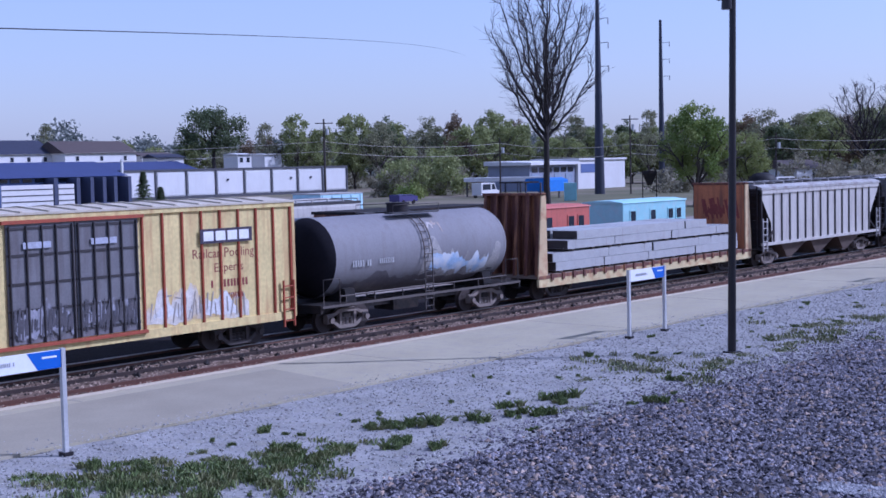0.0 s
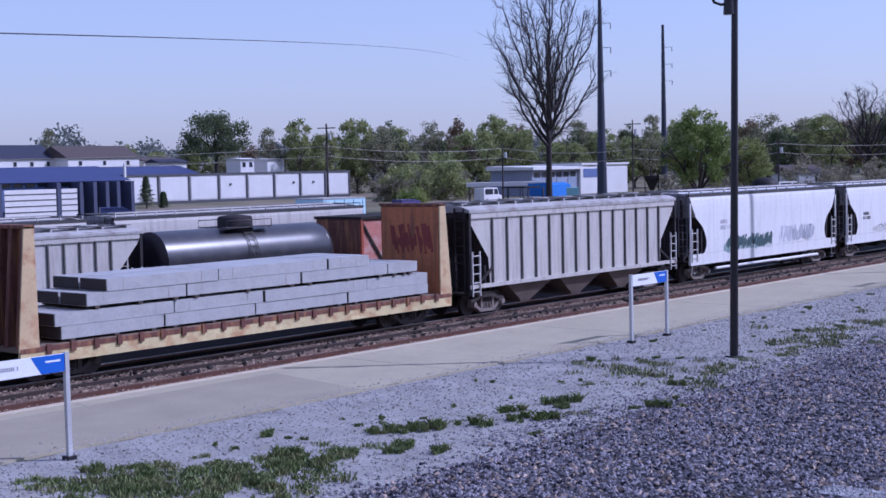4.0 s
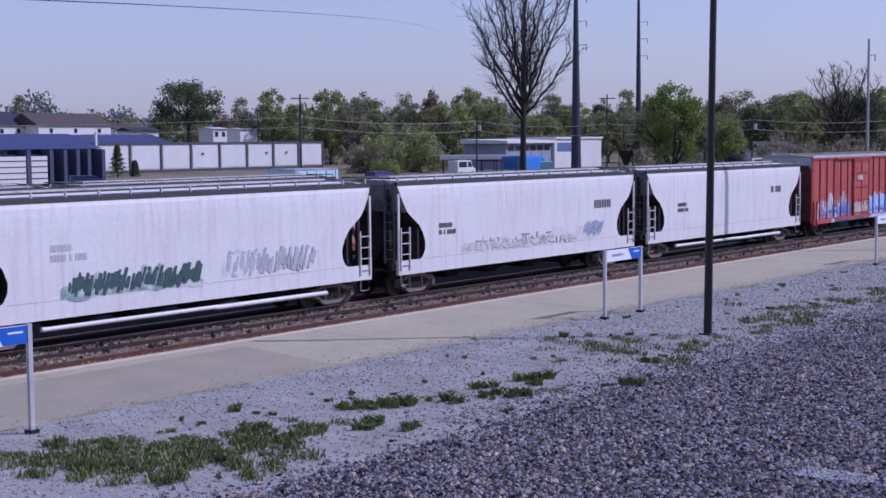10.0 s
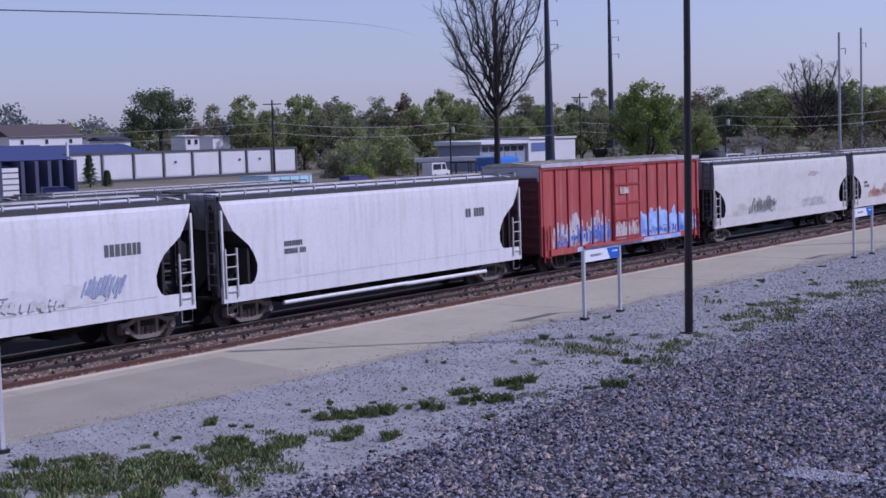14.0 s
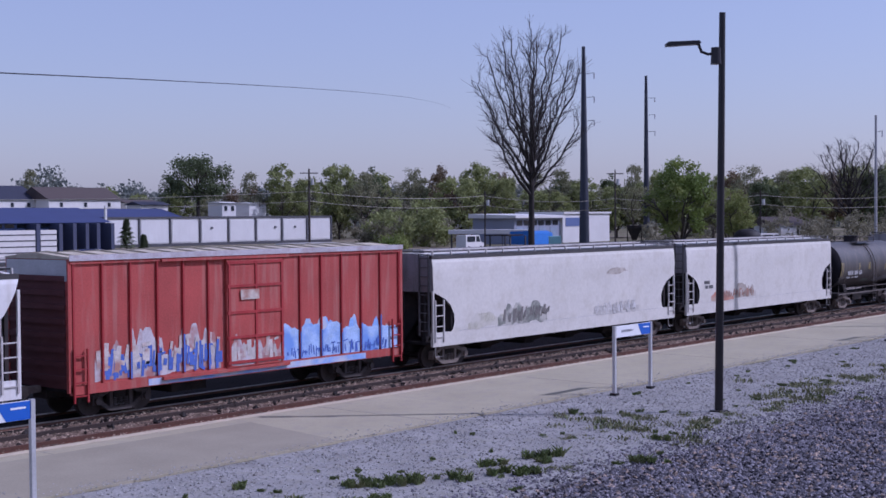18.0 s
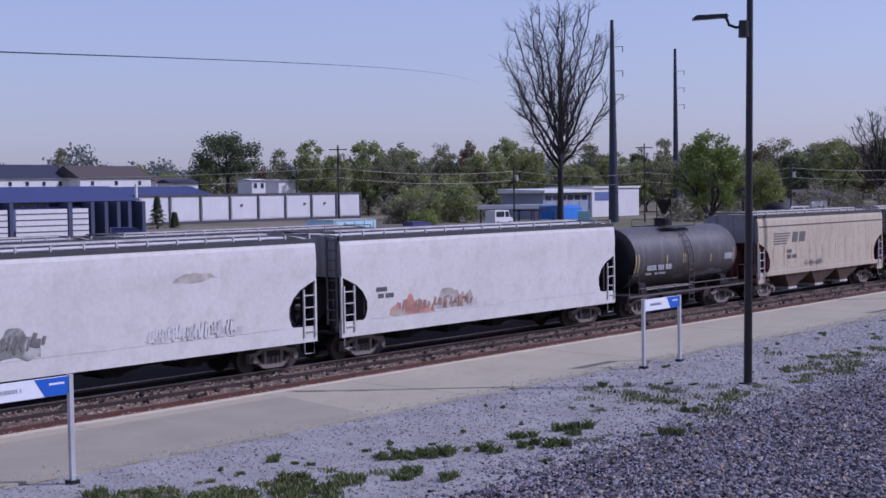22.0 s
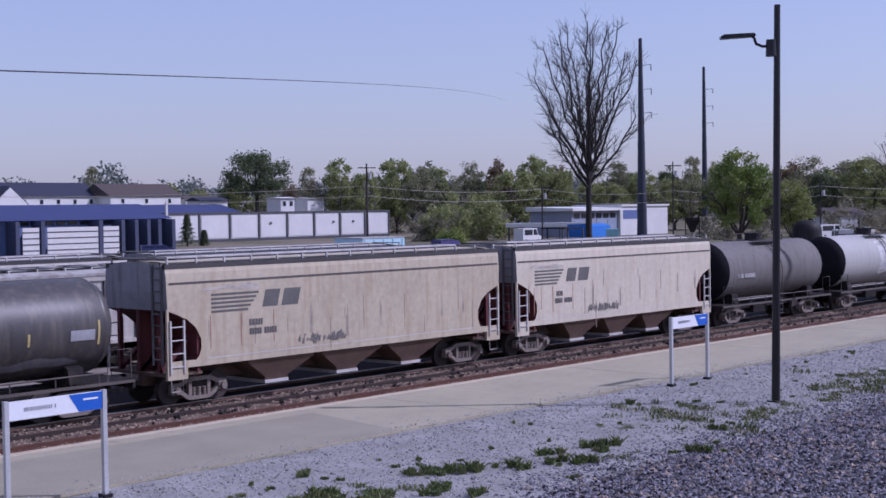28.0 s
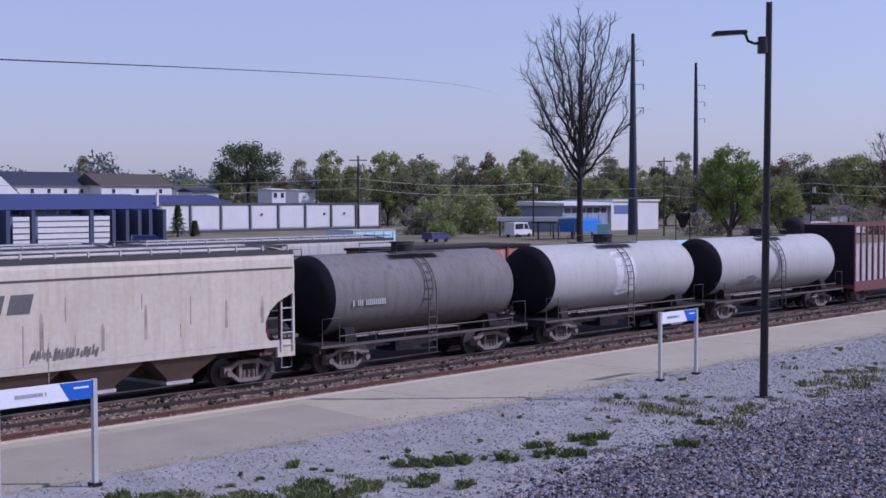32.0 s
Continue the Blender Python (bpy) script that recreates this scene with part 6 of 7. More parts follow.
def leaf_cloud(centres, rnd, count, size, sigma):
    """Small tilted leaf faces scattered round the given centres."""
    g = Geo()
    for k in range(count):
        c = centres[k % len(centres)]
        o = Vector((rnd.gauss(0, sigma), rnd.gauss(0, sigma), rnd.gauss(0, sigma * 0.75)))
        if o.length > 2.1 * sigma:
            o *= 2.1 * sigma * rnd.random() / o.length
        a = Vector((rnd.gauss(0, 1), rnd.gauss(0, 1), rnd.gauss(0, 1))).normalized()
        b = a.cross(Vector((rnd.gauss(0, 1), rnd.gauss(0, 1), rnd.gauss(0, 1)))).normalized()
        s = size * rnd.uniform(0.6, 1.4)
        p = c + o
        i = len(g.v)
        g.v += [tuple(p - a * s), tuple(p + b * s * 0.6), tuple(p + a * s), tuple(p - b * s * 0.6)]
        g.f.append((i, i + 1, i + 2, i + 3))
        g.smooth.append(False)
    return g


def tree(name, m, height, width, leaf, seed, label, trunk=0.3, count=2600, size=0.2, first=0.28, fill=0.8):
    """A broad-leaved tree: trunk, forking limbs, and a gappy crown of small leaves in clumps."""
    rnd = random.Random(seed)
    t = thing(name, m, label, "tree")
    g, tips = Geo(), []
    base = height * first
    g.tube((0, 0, -0.2), (0, 0, base), trunk, trunk * 0.75, n=9)
    for k in range(5):
        a = k * 1.26 + rnd.uniform(-.4, .4)
        d = Vector((math.cos(a) * 0.7, math.sin(a) * 0.7, 1.0)).normalized()
        grow(g, tips, Vector((0, 0, base * rnd.uniform(0.75, 1))), d, (height - base) * 0.26, trunk * 0.55, 3, rnd, 0.75, 0.12, 2)
    part("trunk", g, M_BARK, t)
    cs = []
    ch = height - base
    for k in range(64):
        while True:
            v = Vector((rnd.uniform(-1, 1), rnd.uniform(-1, 1), rnd.uniform(-1, 1)))
            if 0.3 < v.length < 1:
                break
        v *= fill + (1 - fill) * rnd.random()
        taper = 1.0 - 0.25 * max(0, v.z)
        cs.append(Vector((v.x * width / 2 * taper, v.y * width / 2 * taper, base * 0.9 + ch * 0.48 + v.z * ch * 0.48)))
    part("crown", leaf_cloud(cs, rnd, count, size, 0.03 * width + 0.02 * height), leaf, t)
    return t


def bend(p, c, q, f):
    """A point of the arc from p to q that is drawn towards c."""
    return p * (1 - f) ** 2 + c * (2 * f * (1 - f)) + q * f ** 2


def arc(g, p, c, q, r0, r1, steps, n, rnd, jitter=0.05):
    """A tapering, slightly crooked branch along an arc. Returns its points."""
    pts = [bend(p, c, q, k / steps) for k in range(steps + 1)]
    size = (q - p).length
    for k in range(1, steps):
        pts[k] = pts[k] + Vector((rnd.gauss(0, 1), rnd.gauss(0, 1), rnd.gauss(0, 0.6))) * size * jitter / 2.2
    for k in range(steps):
        a, b = r0 + (r1 - r0) * k / steps, r0 + (r1 - r0) * (k + 1) / steps
        g.tube(pts[k], pts[k + 1], a, b, n=n, caps=False)
    return pts


def bare_tree(m, seed, height=31.2, width=15.6, fork=8.6):
    """A tall leafless tree, oval in outline: a leader, upswept limbs, side branches and fine twigs."""
    rnd = random.Random(seed)
    t = thing("bare_tree", m, "tall leafless tree with upswept limbs and fine twigs", "tree")
    g, tw = Geo(), Geo()
    wide = width / 2

    def rim(a, z, k=1.0):
        """The crown's outline at heading a and height z: a cone below, a dome above."""
        f = (z - fork) / (height - fork)
        w = wide * (0.15 + 0.85 * f / 0.4 if f < 0.4 else math.sqrt(max(0.05, 1 - ((f - 0.4) / 0.62) ** 6))) * k
        return Vector((math.cos(a) * w, math.sin(a) * w, z))
    top = arc(g, Vector((0, 0, -0.3)), Vector((0.1, 0.05, fork)), Vector((0.15, 0.1, fork + 6)), 0.50, 0.27, 6, 12, rnd, 0.006)[-1]
    stems = []
    for k in range(18):
        a, f = k * 2.4 + rnd.uniform(-.25, .25), k / 17
        p = Vector((0.1, 0.07, fork - 0.4 + (top.z - fork) * f))
        z = height * (0.58 + 0.41 * min(1, 1.35 * f) + rnd.uniform(-.06, .02))
        q = rim(a, z, rnd.uniform(0.86, 1.0))
        c = p + Vector((q.x - p.x, q.y - p.y, 0)) * (0.62 - 0.2 * f) + Vector((0, 0, (q.z - p.z) * 0.42))
        stems.append((arc(g, p, c, q, 0.24 - 0.07 * f, 0.07, 9, 6, rnd, 0.03), a))
    stems.append((arc(g, top, top + Vector((0.3, 0, 5)), Vector((0.6, -0.3, height * 0.965)), 0.24, 0.05, 8, 6, rnd, 0.03), 0.0))
    for pts, a in stems:
        for k in range(2, len(pts)):
            for j in range(1 + (k + len(stems)) % 2 if k < 5 else 2):
                p = pts[k - 1].lerp(pts[k], rnd.random())
                d = (pts[k] - pts[k - 1]).normalized()
                side = d.cross(Vector((rnd.gauss(0, 1), rnd.gauss(0, 1), rnd.gauss(0, 1)))).normalized()
                size = rnd.uniform(2.0, 5.2) * (1.1 - 0.045 * k)
                e = p + (d + side * rnd.uniform(0.45, 0.95) + Vector((0, 0, 0.15))).normalized() * size
                out = math.hypot(e.x, e.y) / rim(0, min(e.z, height - 0.3)).x
                if out > 1.08 or e.z > height - 0.2:
                    e = p.lerp(e, 0.4)
                c = p.lerp(e, 0.5) + side * size * 0.10
                sub = arc(g, p, c, e, max(0.04, 0.09 - 0.005 * k), 0.026, 5, 4, rnd, 0.05)
                for i in range(1, 6):
                    for _ in range(2):
                        v = (sub[i] - sub[i - 1]).normalized()
                        w = (v * 0.9 + Vector((rnd.gauss(0, 0.5), rnd.gauss(0, 0.5), rnd.gauss(0.15, 0.4)))) * rnd.uniform(0.6, 1.5)
                        arc(tw, sub[i], sub[i] + w * 0.5, sub[i] + w, 0.022, 0.015, 2, 3, rnd, 0.08)
    part("trunk", g, mat("dark_bare_bark", (0.028, 0.023, 0.022), 0.95, 0, 0.35, fine=12, bump=0.5), t, "dark trunk and limbs")
    tagged(part("twig_cloud", tw, mat("budding_twigs", (0.05, 0.04, 0.037), 0.9), t), kind="stuff")
    return t


bt = bare_tree(pose(153.75, 110.75, 0, 0, 0, 40), 8)
bt2 = copy_thing(bt, pose(239.4, 100.8, 0, 0, 0, 130))
bt2.scale = (0.9, 0.9, 0.6)
tagged(bt2, "broad leafless grey tree at the yard edge", "tree")
tree("green_tree", pose(146.2, 83.0, 0), 13.4, 9.2, M_GREEN, 11, "round fresh green tree behind the yard", 0.4, 14000, 0.15, 0.2)
tree("green_tree", pose(153.4, 79.6, 0), 10.6, 5.6, M_LIME, 19, "slender yellow-green tree beside the round one", 0.22, 6000, 0.13, 0.2)
tree("dark_tree", pose(193.0, 228.0, 0), 21.0, 17.5, M_DEEP, 12, "broad dark green tree beyond the warehouse", 0.5, 9000, 0.24, 0.5)


# ---- towers and poles ----
M_WEATHER = mat("weathering_steel_tower", (0.04, 0.045, 0.065), 0.6, 0.3, 0.2, scale=0.2)


def mast(x, y, height, r0, r1, name, label, arms):
    p = thing(name, pose(x, y, 0), label, "power pole")
    metal = mat("pale_grey_pole", (0.36, 0.36, 0.37), 0.6, 0.2, 0.15) if name == "slim_pole" else M_WEATHER
    part("shaft", Geo().tube((0, 0, -0.5), (0, 0, height), r0, r1, n=14), metal, p)
    if name != "slim_pole":
        for z in (5.2, height * 0.48):
            q = r0 + (r1 - r0) * z / height + 0.05
            part("joint_flange", Geo().tube((0, 0, z), (0, 0, z + 0.25), q, q, n=14), metal, p)
    for z, w in arms:
        a = part("arm", Geo().bar((0, 0, z), (w * 0.75, -w * 0.66, z + 0.15), 0.09), M_WEATHER, p)
        part("insulator", Geo().tube((w * 0.75, -w * 0.66, z + 0.1), (w * 0.75, -w * 0.66, z - 0.9), 0.11, n=6), mat("grey_insulator", (0.4, 0.4, 0.42), 0.4), a)
    return p


mast(199.3, 132.3, 35.2, 0.92, 0.3, "steel_power_mast", "tall tapered steel power line mast", [(30.5, 1.9), (26.3, 1.9), (22.2, 1.9)])
mast(282.2, 169.5, 38.9, 0.8, 0.32, "steel_power_mast", "distant tapered steel power line mast", [(33.5, 2.2), (29.5, 2.2), (25.5, 2.2)])
mast(232.2, 93.0, 22.9, 0.28, 0.2, "slim_pole", "slim grey pole at the yard edge", [(20, 1.2)])
mast(300.0, 115.0, 28.5, 0.3, 0.22, "slim_pole", "slim grey pole at the yard edge", [(25, 1.2)])


def wood_pole(x, y, h, name="utility_pole", r=0.2, arm=True):
    p = thing(name, pose(x, y, 0), "weathered wooden utility pole with a crossarm", "utility pole", "utility poles")
    part("shaft", Geo().tube((0, 0, -0.3), (0, 0, h), r, r * 0.7, n=8), M_BARK, p)
    if arm:
        part("crossarm", Geo().bar((-1.1, 1.0, h - 0.7), (1.1, -1.0, h - 0.7), 0.16), M_BARK, p)
        part("transformer", Geo().tube((0.4, -0.35, h - 2.6), (0.4, -0.35, h - 1.6), 0.28, n=10), M_GALV, p)
    return p


wood_pole(158.3, 159.1, 13.7)


# ---- buildings ----
M_SIDING = mat("white_metal_siding", (0.62, 0.61, 0.60), 0.6, 0, 0.08, scale=0.3, dirt=(0.5, 0.48, 0.45), dirt_amount=0.4, streak=True)
M_PILASTER = mat("dark_pilaster", (0.06, 0.06, 0.07), 0.7)
M_BLUEROOF = mat("blue_grey_roof", (0.03, 0.042, 0.125), 0.7, 0, 0.15, scale=0.3)
M_DARKROOF = mat("dark_shingle_roof", (0.024, 0.027, 0.05), 0.85, 0, 0.2)
M_BROWNROOF = mat("brown_shingle_roof", (0.07, 0.052, 0.048), 0.85, 0, 0.2)
M_BLUEWALL = mat("slate_blue_wall", (0.10, 0.14, 0.29), 0.7, 0, 0.1, scale=0.3)
M_GLASS = mat("dark_window_glass", (0.03, 0.035, 0.045), 0.12)


def frame_of(x0, y0, x1, y1):
    """Pose whose x axis runs along a facade from its first to its second corner, y away from the camera."""
    return pose(x0, y0, 0, 0, 0, math.degrees(math.atan2(y1 - y0, x1 - x0))), math.hypot(x1 - x0, y1 - y0)


# the long white panelled warehouse, square to the tracks
wh = thing("warehouse", pose(160.2, 216, 0), "long low white panelled warehouse with dark pilasters", "warehouse")
w = 61.7
part("wall", Geo().box(0, w, 0.15, 20, 0, 5.6), M_SIDING, wh)
part("roof", Geo().box(-0.2, w + 0.2, -0.05, 20.2, 5.6, 6.0), M_PILASTER, wh)
part("plinth", Geo().box(-0.1, w + 0.1, -0.02, 0.15, 0, 0.6), M_PILASTER, wh)
for k in range(9):
    part("pilaster", Geo().box(w * k / 8 - 0.2, w * k / 8 + 0.2, -0.06, 0.15, 0.6, 5.6), M_PILASTER, wh)
for k in range(8):
    part("panel", Geo().box(w * k / 8 + 0.5, w * (k + 1) / 8 - 0.5, 0.05, 0.15, 0.8, 5.3), M_SIDING, wh)
for u in (26, 44, 50):
    part("wall_light", Geo().box(u, u + 0.5, -0.15, 0.05, 3.4, 3.8), M_PILASTER, wh)
part("rear_roof", Geo().prism([(6, 6.0), (13.0, 7.7), (20, 6.0)], 0, -3.0, w * 0.38), M_BLUEROOF, wh, "blue pitched roof behind the parapet")
part("gutter_post", Geo().box(-0.5, -0.1, -0.2, 0.2, 0, 8.2), M_SIDING, wh)

# the blue building with pale slatted panels in front
bb = thing("blue_building", pose(96.0, 172, 0), "slate blue low building with pale slatted bays", "building")
w = 31.5
part("wall", Geo().box(-18, w, 0.2, 16, 0, 5.3), M_BLUEWALL, bb)
part("roof", Geo().prism([(-0.6, 5.2), (8, 7.5), (16.6, 5.2)], 0, -18.5, w + 0.5), M_BLUEROOF, bb)
for a, b in ((5.0, 7.6), (8.9, 17.3), (18.2, 20.9)):
    d = part("slatted_bay", Geo().box(a, b, -2.4, -2.3, 0.2, 4.2), mat("pale_slatted_panel", (0.62, 0.60, 0.58), 0.7, 0, 0.1), bb, "pale slatted panel")
    for zz in (0.9, 1.75, 2.6, 3.45):
        part("slat_gap", Geo().box(a, b, -2.44, -2.4, zz, zz + 0.16), M_PILASTER, d)
for u in (4.2, 8.2, 17.75, 21.6, 24.0, 26.2, 28.2, 30.8):
    part("pier", Geo().box(u - 0.3, u + 0.3, -2.5, 0.2, 0, 5.1), mat("navy_pier", (0.05, 0.058, 0.105), 0.7, 0, 0.15), bb)
for u in (22.2, 24.5, 26.6, 28.8):
    part("door", Geo().box(u, u + 1.2, 0.1, 0.2, 0.2, 4.6), mat("grey_blue_door", (0.24, 0.29, 0.38), 0.6), bb)
for u in range(6, 24, 2):
    part("clerestory_pane", Geo().box(u, u + 1.5, 0.12, 0.2, 4.5, 5.05), M_GLASS, bb)


def house(x0, y0, x1, y1, depth, eave, ridge, roof, label, along=True, wall=M_SIDING, wins=3, name="house"):
    m, w = frame_of(x0, y0, x1, y1)
    hs = thing(name, m, label, "house")
    part("wall", Geo().box(0, w, 0, depth, 0, eave), wall, hs)
    if along:
        part("roof", Geo().prism([(-0.5, eave), (depth / 2, ridge), (depth + 0.5, eave)], 0, -0.4, w + 0.4), roof, hs)
    else:
        part("roof", Geo().prism([(-0.5, eave), (w / 2, ridge), (w + 0.5, eave)], 1, 0.3, depth + 0.4), roof, hs)
        part("gable", Geo().prism([(0, eave), (w / 2, ridge - 0.4), (w, eave)], 1, 0, 0.29), wall, hs)
    for k in range(wins):
        u = w * (k + 0.5) / wins
        f = part("window", Geo().box(u - 0.6, u + 0.6, -0.06, 0, eave - 2.0, eave - 0.6), M_SIDING, hs)
        part("pane", Geo().box(u - 0.48, u + 0.48, -0.075, -0.06, eave - 1.88, eave - 0.72), M_GLASS, f)
    return hs


house(171.0, 300, 180.5, 300, 12, 8.6, 13.2, M_DARKROOF, "white gabled house with a dark roof", False, wins=2)
house(166.0, 306, 205.0, 306, 14, 10.6, 14.4, M_DARKROOF, "white house with a long dark roof", True, wins=8)
house(204.5, 300, 227.0, 300, 14, 10.6, 14.0, M_BROWNROOF, "long white building with a brown roof", True, wins=3)
house(228.8, 300, 241.0, 300, 10, 9.8, 10.8, M_BROWNROOF, "low white building with a flat roof", True, wins=1)
house(210.4, 240, 214.6, 240, 5, 9.1, 9.4, M_SIDING, "small white upper storey behind the warehouse", True, wins=2, name="white_shed")
house(218.8, 240, 224.2, 240, 5, 9.0, 9.3, M_SIDING, "small white upper storey behind the warehouse", True, wins=0, name="white_shed")
house(187.0, 240, 194.5, 240, 5, 8.6, 9.4, M_DARKROOF, "small white house under the dark tree", True, wins=1)

# the white and blue building behind the bare tree
wb = thing("white_building", pose(200.5, 160, 0), "white low building with a blue-grey side wing", "building")
part("wall", Geo().box(32.5, 50.4, 0, 12, 0, 6.0), M_SIDING, wb)
part("wing_wall", Geo().box(16.4, 32.5, 0.6, 11, 0, 5.2), mat("lavender_grey_wall", (0.26, 0.28, 0.36), 0.7, 0, 0.12, scale=0.3), wb, "blue-grey wing")
part("wing_roof", Geo().prism([(-0.5, 5.2), (11.4, 5.2), (11.4, 6.1), (-0.5, 5.75)], 0, 15.4, 32.5), M_SIDING, wb, "pale flat roof of the wing")
for k in range(6):
    part("wing_window", Geo().box(17.2 + k * 2.5, 19.0 + k * 2.5, 0.52, 0.6, 3.7, 4.7), M_GLASS, wb)
part("roof", Geo().box(32.5, 50.7, -0.3, 12.3, 6.0, 6.4), M_SIDING, wb)
part("window_band", Geo().box(33.5, 41, -0.06, 0, 3.4, 5.2), M_BLUEWALL, wb)
for k in range(4):
    part("wing_door", Geo().box(17.0 + k * 3.9, 19.5 + k * 3.9, 0.5, 0.6, 0.2, 3.4), mat("grey_blue_door", (0.24, 0.29, 0.38)), wb)
house(262, 205, 276, 205, 10, 4.6, 7.6, M_DARKROOF, "small pale house among the trees", True, wins=2)
house(226, 108, 240, 108, 9, 3.6, 5.2, M_BROWNROOF, "low pale shed at the yard edge", True, wins=1, name="pale_shed")


def vehicle(m, paint, label, length=5.4, tall=2.3, name="van"):
    """A parked van or pickup: body, cab glass, wheels, bumper."""
    v = thing(name, m, label, "vehicle")
    h = length / 2
    part("body", Geo().prism([(-h, 0.45), (h, 0.45), (h, 1.15), (h - 0.9, 1.3), (h - 1.5, tall), (-h, tall)], 1, -0.95, 0.95), paint, v)
    part("windscreen", Geo().prism([(h - 0.88, 1.34), (h - 1.42, tall - 0.12), (h - 1.46, tall - 0.12), (h - 0.92, 1.34)], 1, -0.85, 0.85), M_GLASS, v)
    for q in (-0.96, 0.95):
        part("side_window", Geo().prism([(h - 2.6, 1.35), (h - 1.15, 1.35), (h - 1.6, tall - 0.2), (h - 2.6, tall - 0.2)], 1, q, q + 0.01), M_GLASS, v)
        part("rear_window", Geo().box(-h + 0.4, h - 2.9, q, q + 0.01, 1.35, tall - 0.2), M_GLASS, v)
    for x in (-h + 1.0, h - 1.0):
        for q in (-0.97, 0.75):
            part("wheel", Geo().tube((x, q, 0.34), (x, q + 0.22, 0.34), 0.34, n=14), M_STEEL, v)
    part("bumper", Geo().box(h - 0.02, h + 0.12, -0.9, 0.9, 0.4, 0.65), M_STEEL, v)
    return v


vehicle(pose(180.8, 143.2, 0, 0, 0, 8), M_SIDING, "white van parked near the bare tree", 6.0, 2.5)
vehicle(pose(151, 135.3, 0, 0, 0, 5), mat("violet_blue_car_paint", (0.055, 0.045, 0.15), 0.4, 0, 0.1), "violet-blue car parked by the brush", 4.6, 1.45, "car")
vehicle(pose(111, 152, 0, 0, 0, -30), mat("navy_car_paint", (0.02, 0.03, 0.12), 0.35, 0, 0.1), "navy blue car parked before the blue building", 4.6, 1.7, "car")
vehicle(pose(215, 105, 0, 0, 0, -15), M_SIDING, "white van at the yard edge", 6.0, 2.4)
st = thing("storage_tank", pose(150.5, 76.3, 0), "black round-topped storage tank behind the yard", "storage tank")
prof = [(1.75, 0.0), (1.75, 2.7), (1.7, 3.1), (1.5, 3.5), (1.1, 3.85), (0.5, 4.0), (0.12, 4.02)]
part("shell", Geo().rings([[(q * math.cos(2 * math.pi * i / 28), q * math.sin(2 * math.pi * i / 28), zz) for i in range(28)] for q, zz in prof]), M_TANKBLACK, st)
part("manhole", Geo().tube((0.5, -0.3, 3.85), (0.5, -0.3, 4.15), 0.28, n=12), M_STEEL, st)
part("base_slab", Geo().box(-2.0, 2.0, -2.0, 2.0, 0, 0.12), M_YARD, st)
vehicle(pose(169.5, 81.0, 0, 0, 0, 40), M_SIDING, "white van parked beyond the storage tank", 5.2, 2.5)
shelter = thing("blue_shelter", pose(170.5, 127, 0), "open shelter with a bright blue cover", "shelter")
for x in (0, 4, 9):
    for y in (0, 4):
        part("post", Geo().box(x, x + 0.2, y, y + 0.2, 0, 2.6), M_PILASTER, shelter)
part("cover", Geo().prism([(-0.4, 1.1), (4.6, 1.1), (4.4, 3.2), (0.9, 3.3), (-0.2, 2.9)], 0, 5.8, 11.2), mat("bright_blue_tarpaulin", (0.02, 0.15, 0.5), 0.5, 0, 0.15), shelter, "bright blue tarpaulin")
part("flat_roof", Geo().box(-1.0, 3.1, -0.3, 4.5, 2.6, 2.8), M_STEEL, shelter)

m, w = frame_of(184.0, 150.2, 192.2, 139.4)
cp = thing("carport", m, "long low carport with a white flat roof", "carport")
part("roof", Geo().box(-0.3, w + 0.3, -0.4, 4.2, 2.6, 3.3), M_SIDING, cp, "white flat roof")
for u in (0.1, w / 3, w * 2 / 3, w - 0.3):
    for y in (0.0, 3.8):
        part("post", Geo().box(u, u + 0.18, y, y + 0.18, 0, 2.6), M_PILASTER, cp)
ct = thing("container", pose(164.0, 114.0, 0, 0, 0, -54), "pale teal steel container beside the tarpaulin", "container")
part("box", Geo().box(-0.9, 0.9, 0, 2.4, 0.1, 2.7), mat("pale_teal_steel", (0.28, 0.52, 0.55), 0.6, 0, 0.15), ct)
for k in range(6):
    part("side_rib", Geo().box(-0.84 + k * 0.32, -0.76 + k * 0.32, -0.05, 0, 0.2, 2.6), mat("pale_teal_steel", (0.28, 0.52, 0.55)), ct)
bn = thing("feed_bin", pose(136.1, 83.4, 0, 0, 0, -58), "dark funnel-shaped bin on steel legs", "bin")
part("funnel", Geo().rings([[(-a, -a, z), (a, -a, z), (a, a, z), (-a, a, z)] for a, z in ((0.25, 2.9), (0.85, 4.3), (0.85, 4.6))], smooth=False), M_STEEL, bn)
for x in (-0.8, 0.8):
    for y in (-0.8, 0.8):
        part("leg", Geo().bar((x, y, 0), (x, y, 4.4), 0.1), M_STEEL, bn)

# a spruce and shrubs by the warehouse
def spruce(m, height, seed):
    rnd = random.Random(seed)
    t = thing("spruce", m, "small dark spruce before the white warehouse", "tree")
    part("trunk", Geo().tube((0, 0, 0), (0, 0, height * 0.95), 0.12, 0.03, n=6), M_BARK, t)
    g = Geo()
    for k in range(1500):
        f = rnd.random() ** 0.7
        z = height * (0.08 + 0.9 * f)
        lay = 0.72 + 0.28 * math.sin(f * 46)
        rr = height * 0.42 * (1 - f) * lay * math.sqrt(rnd.random()) + 0.03
        a = rnd.uniform(0, 6.28)
        p = Vector((math.cos(a) * rr, math.sin(a) * rr, z - rr * 0.25))
        d = Vector((math.cos(a), math.sin(a), -0.35)) * 0.55
        s = Vector((-math.sin(a), math.cos(a), 0)) * 0.2
        g.add([p - s, p + s, p + d], [(0, 1, 2)])
    part("needles", g, M_DEEP, t)


spruce(pose(148, 194, 0), 5.9, 3)
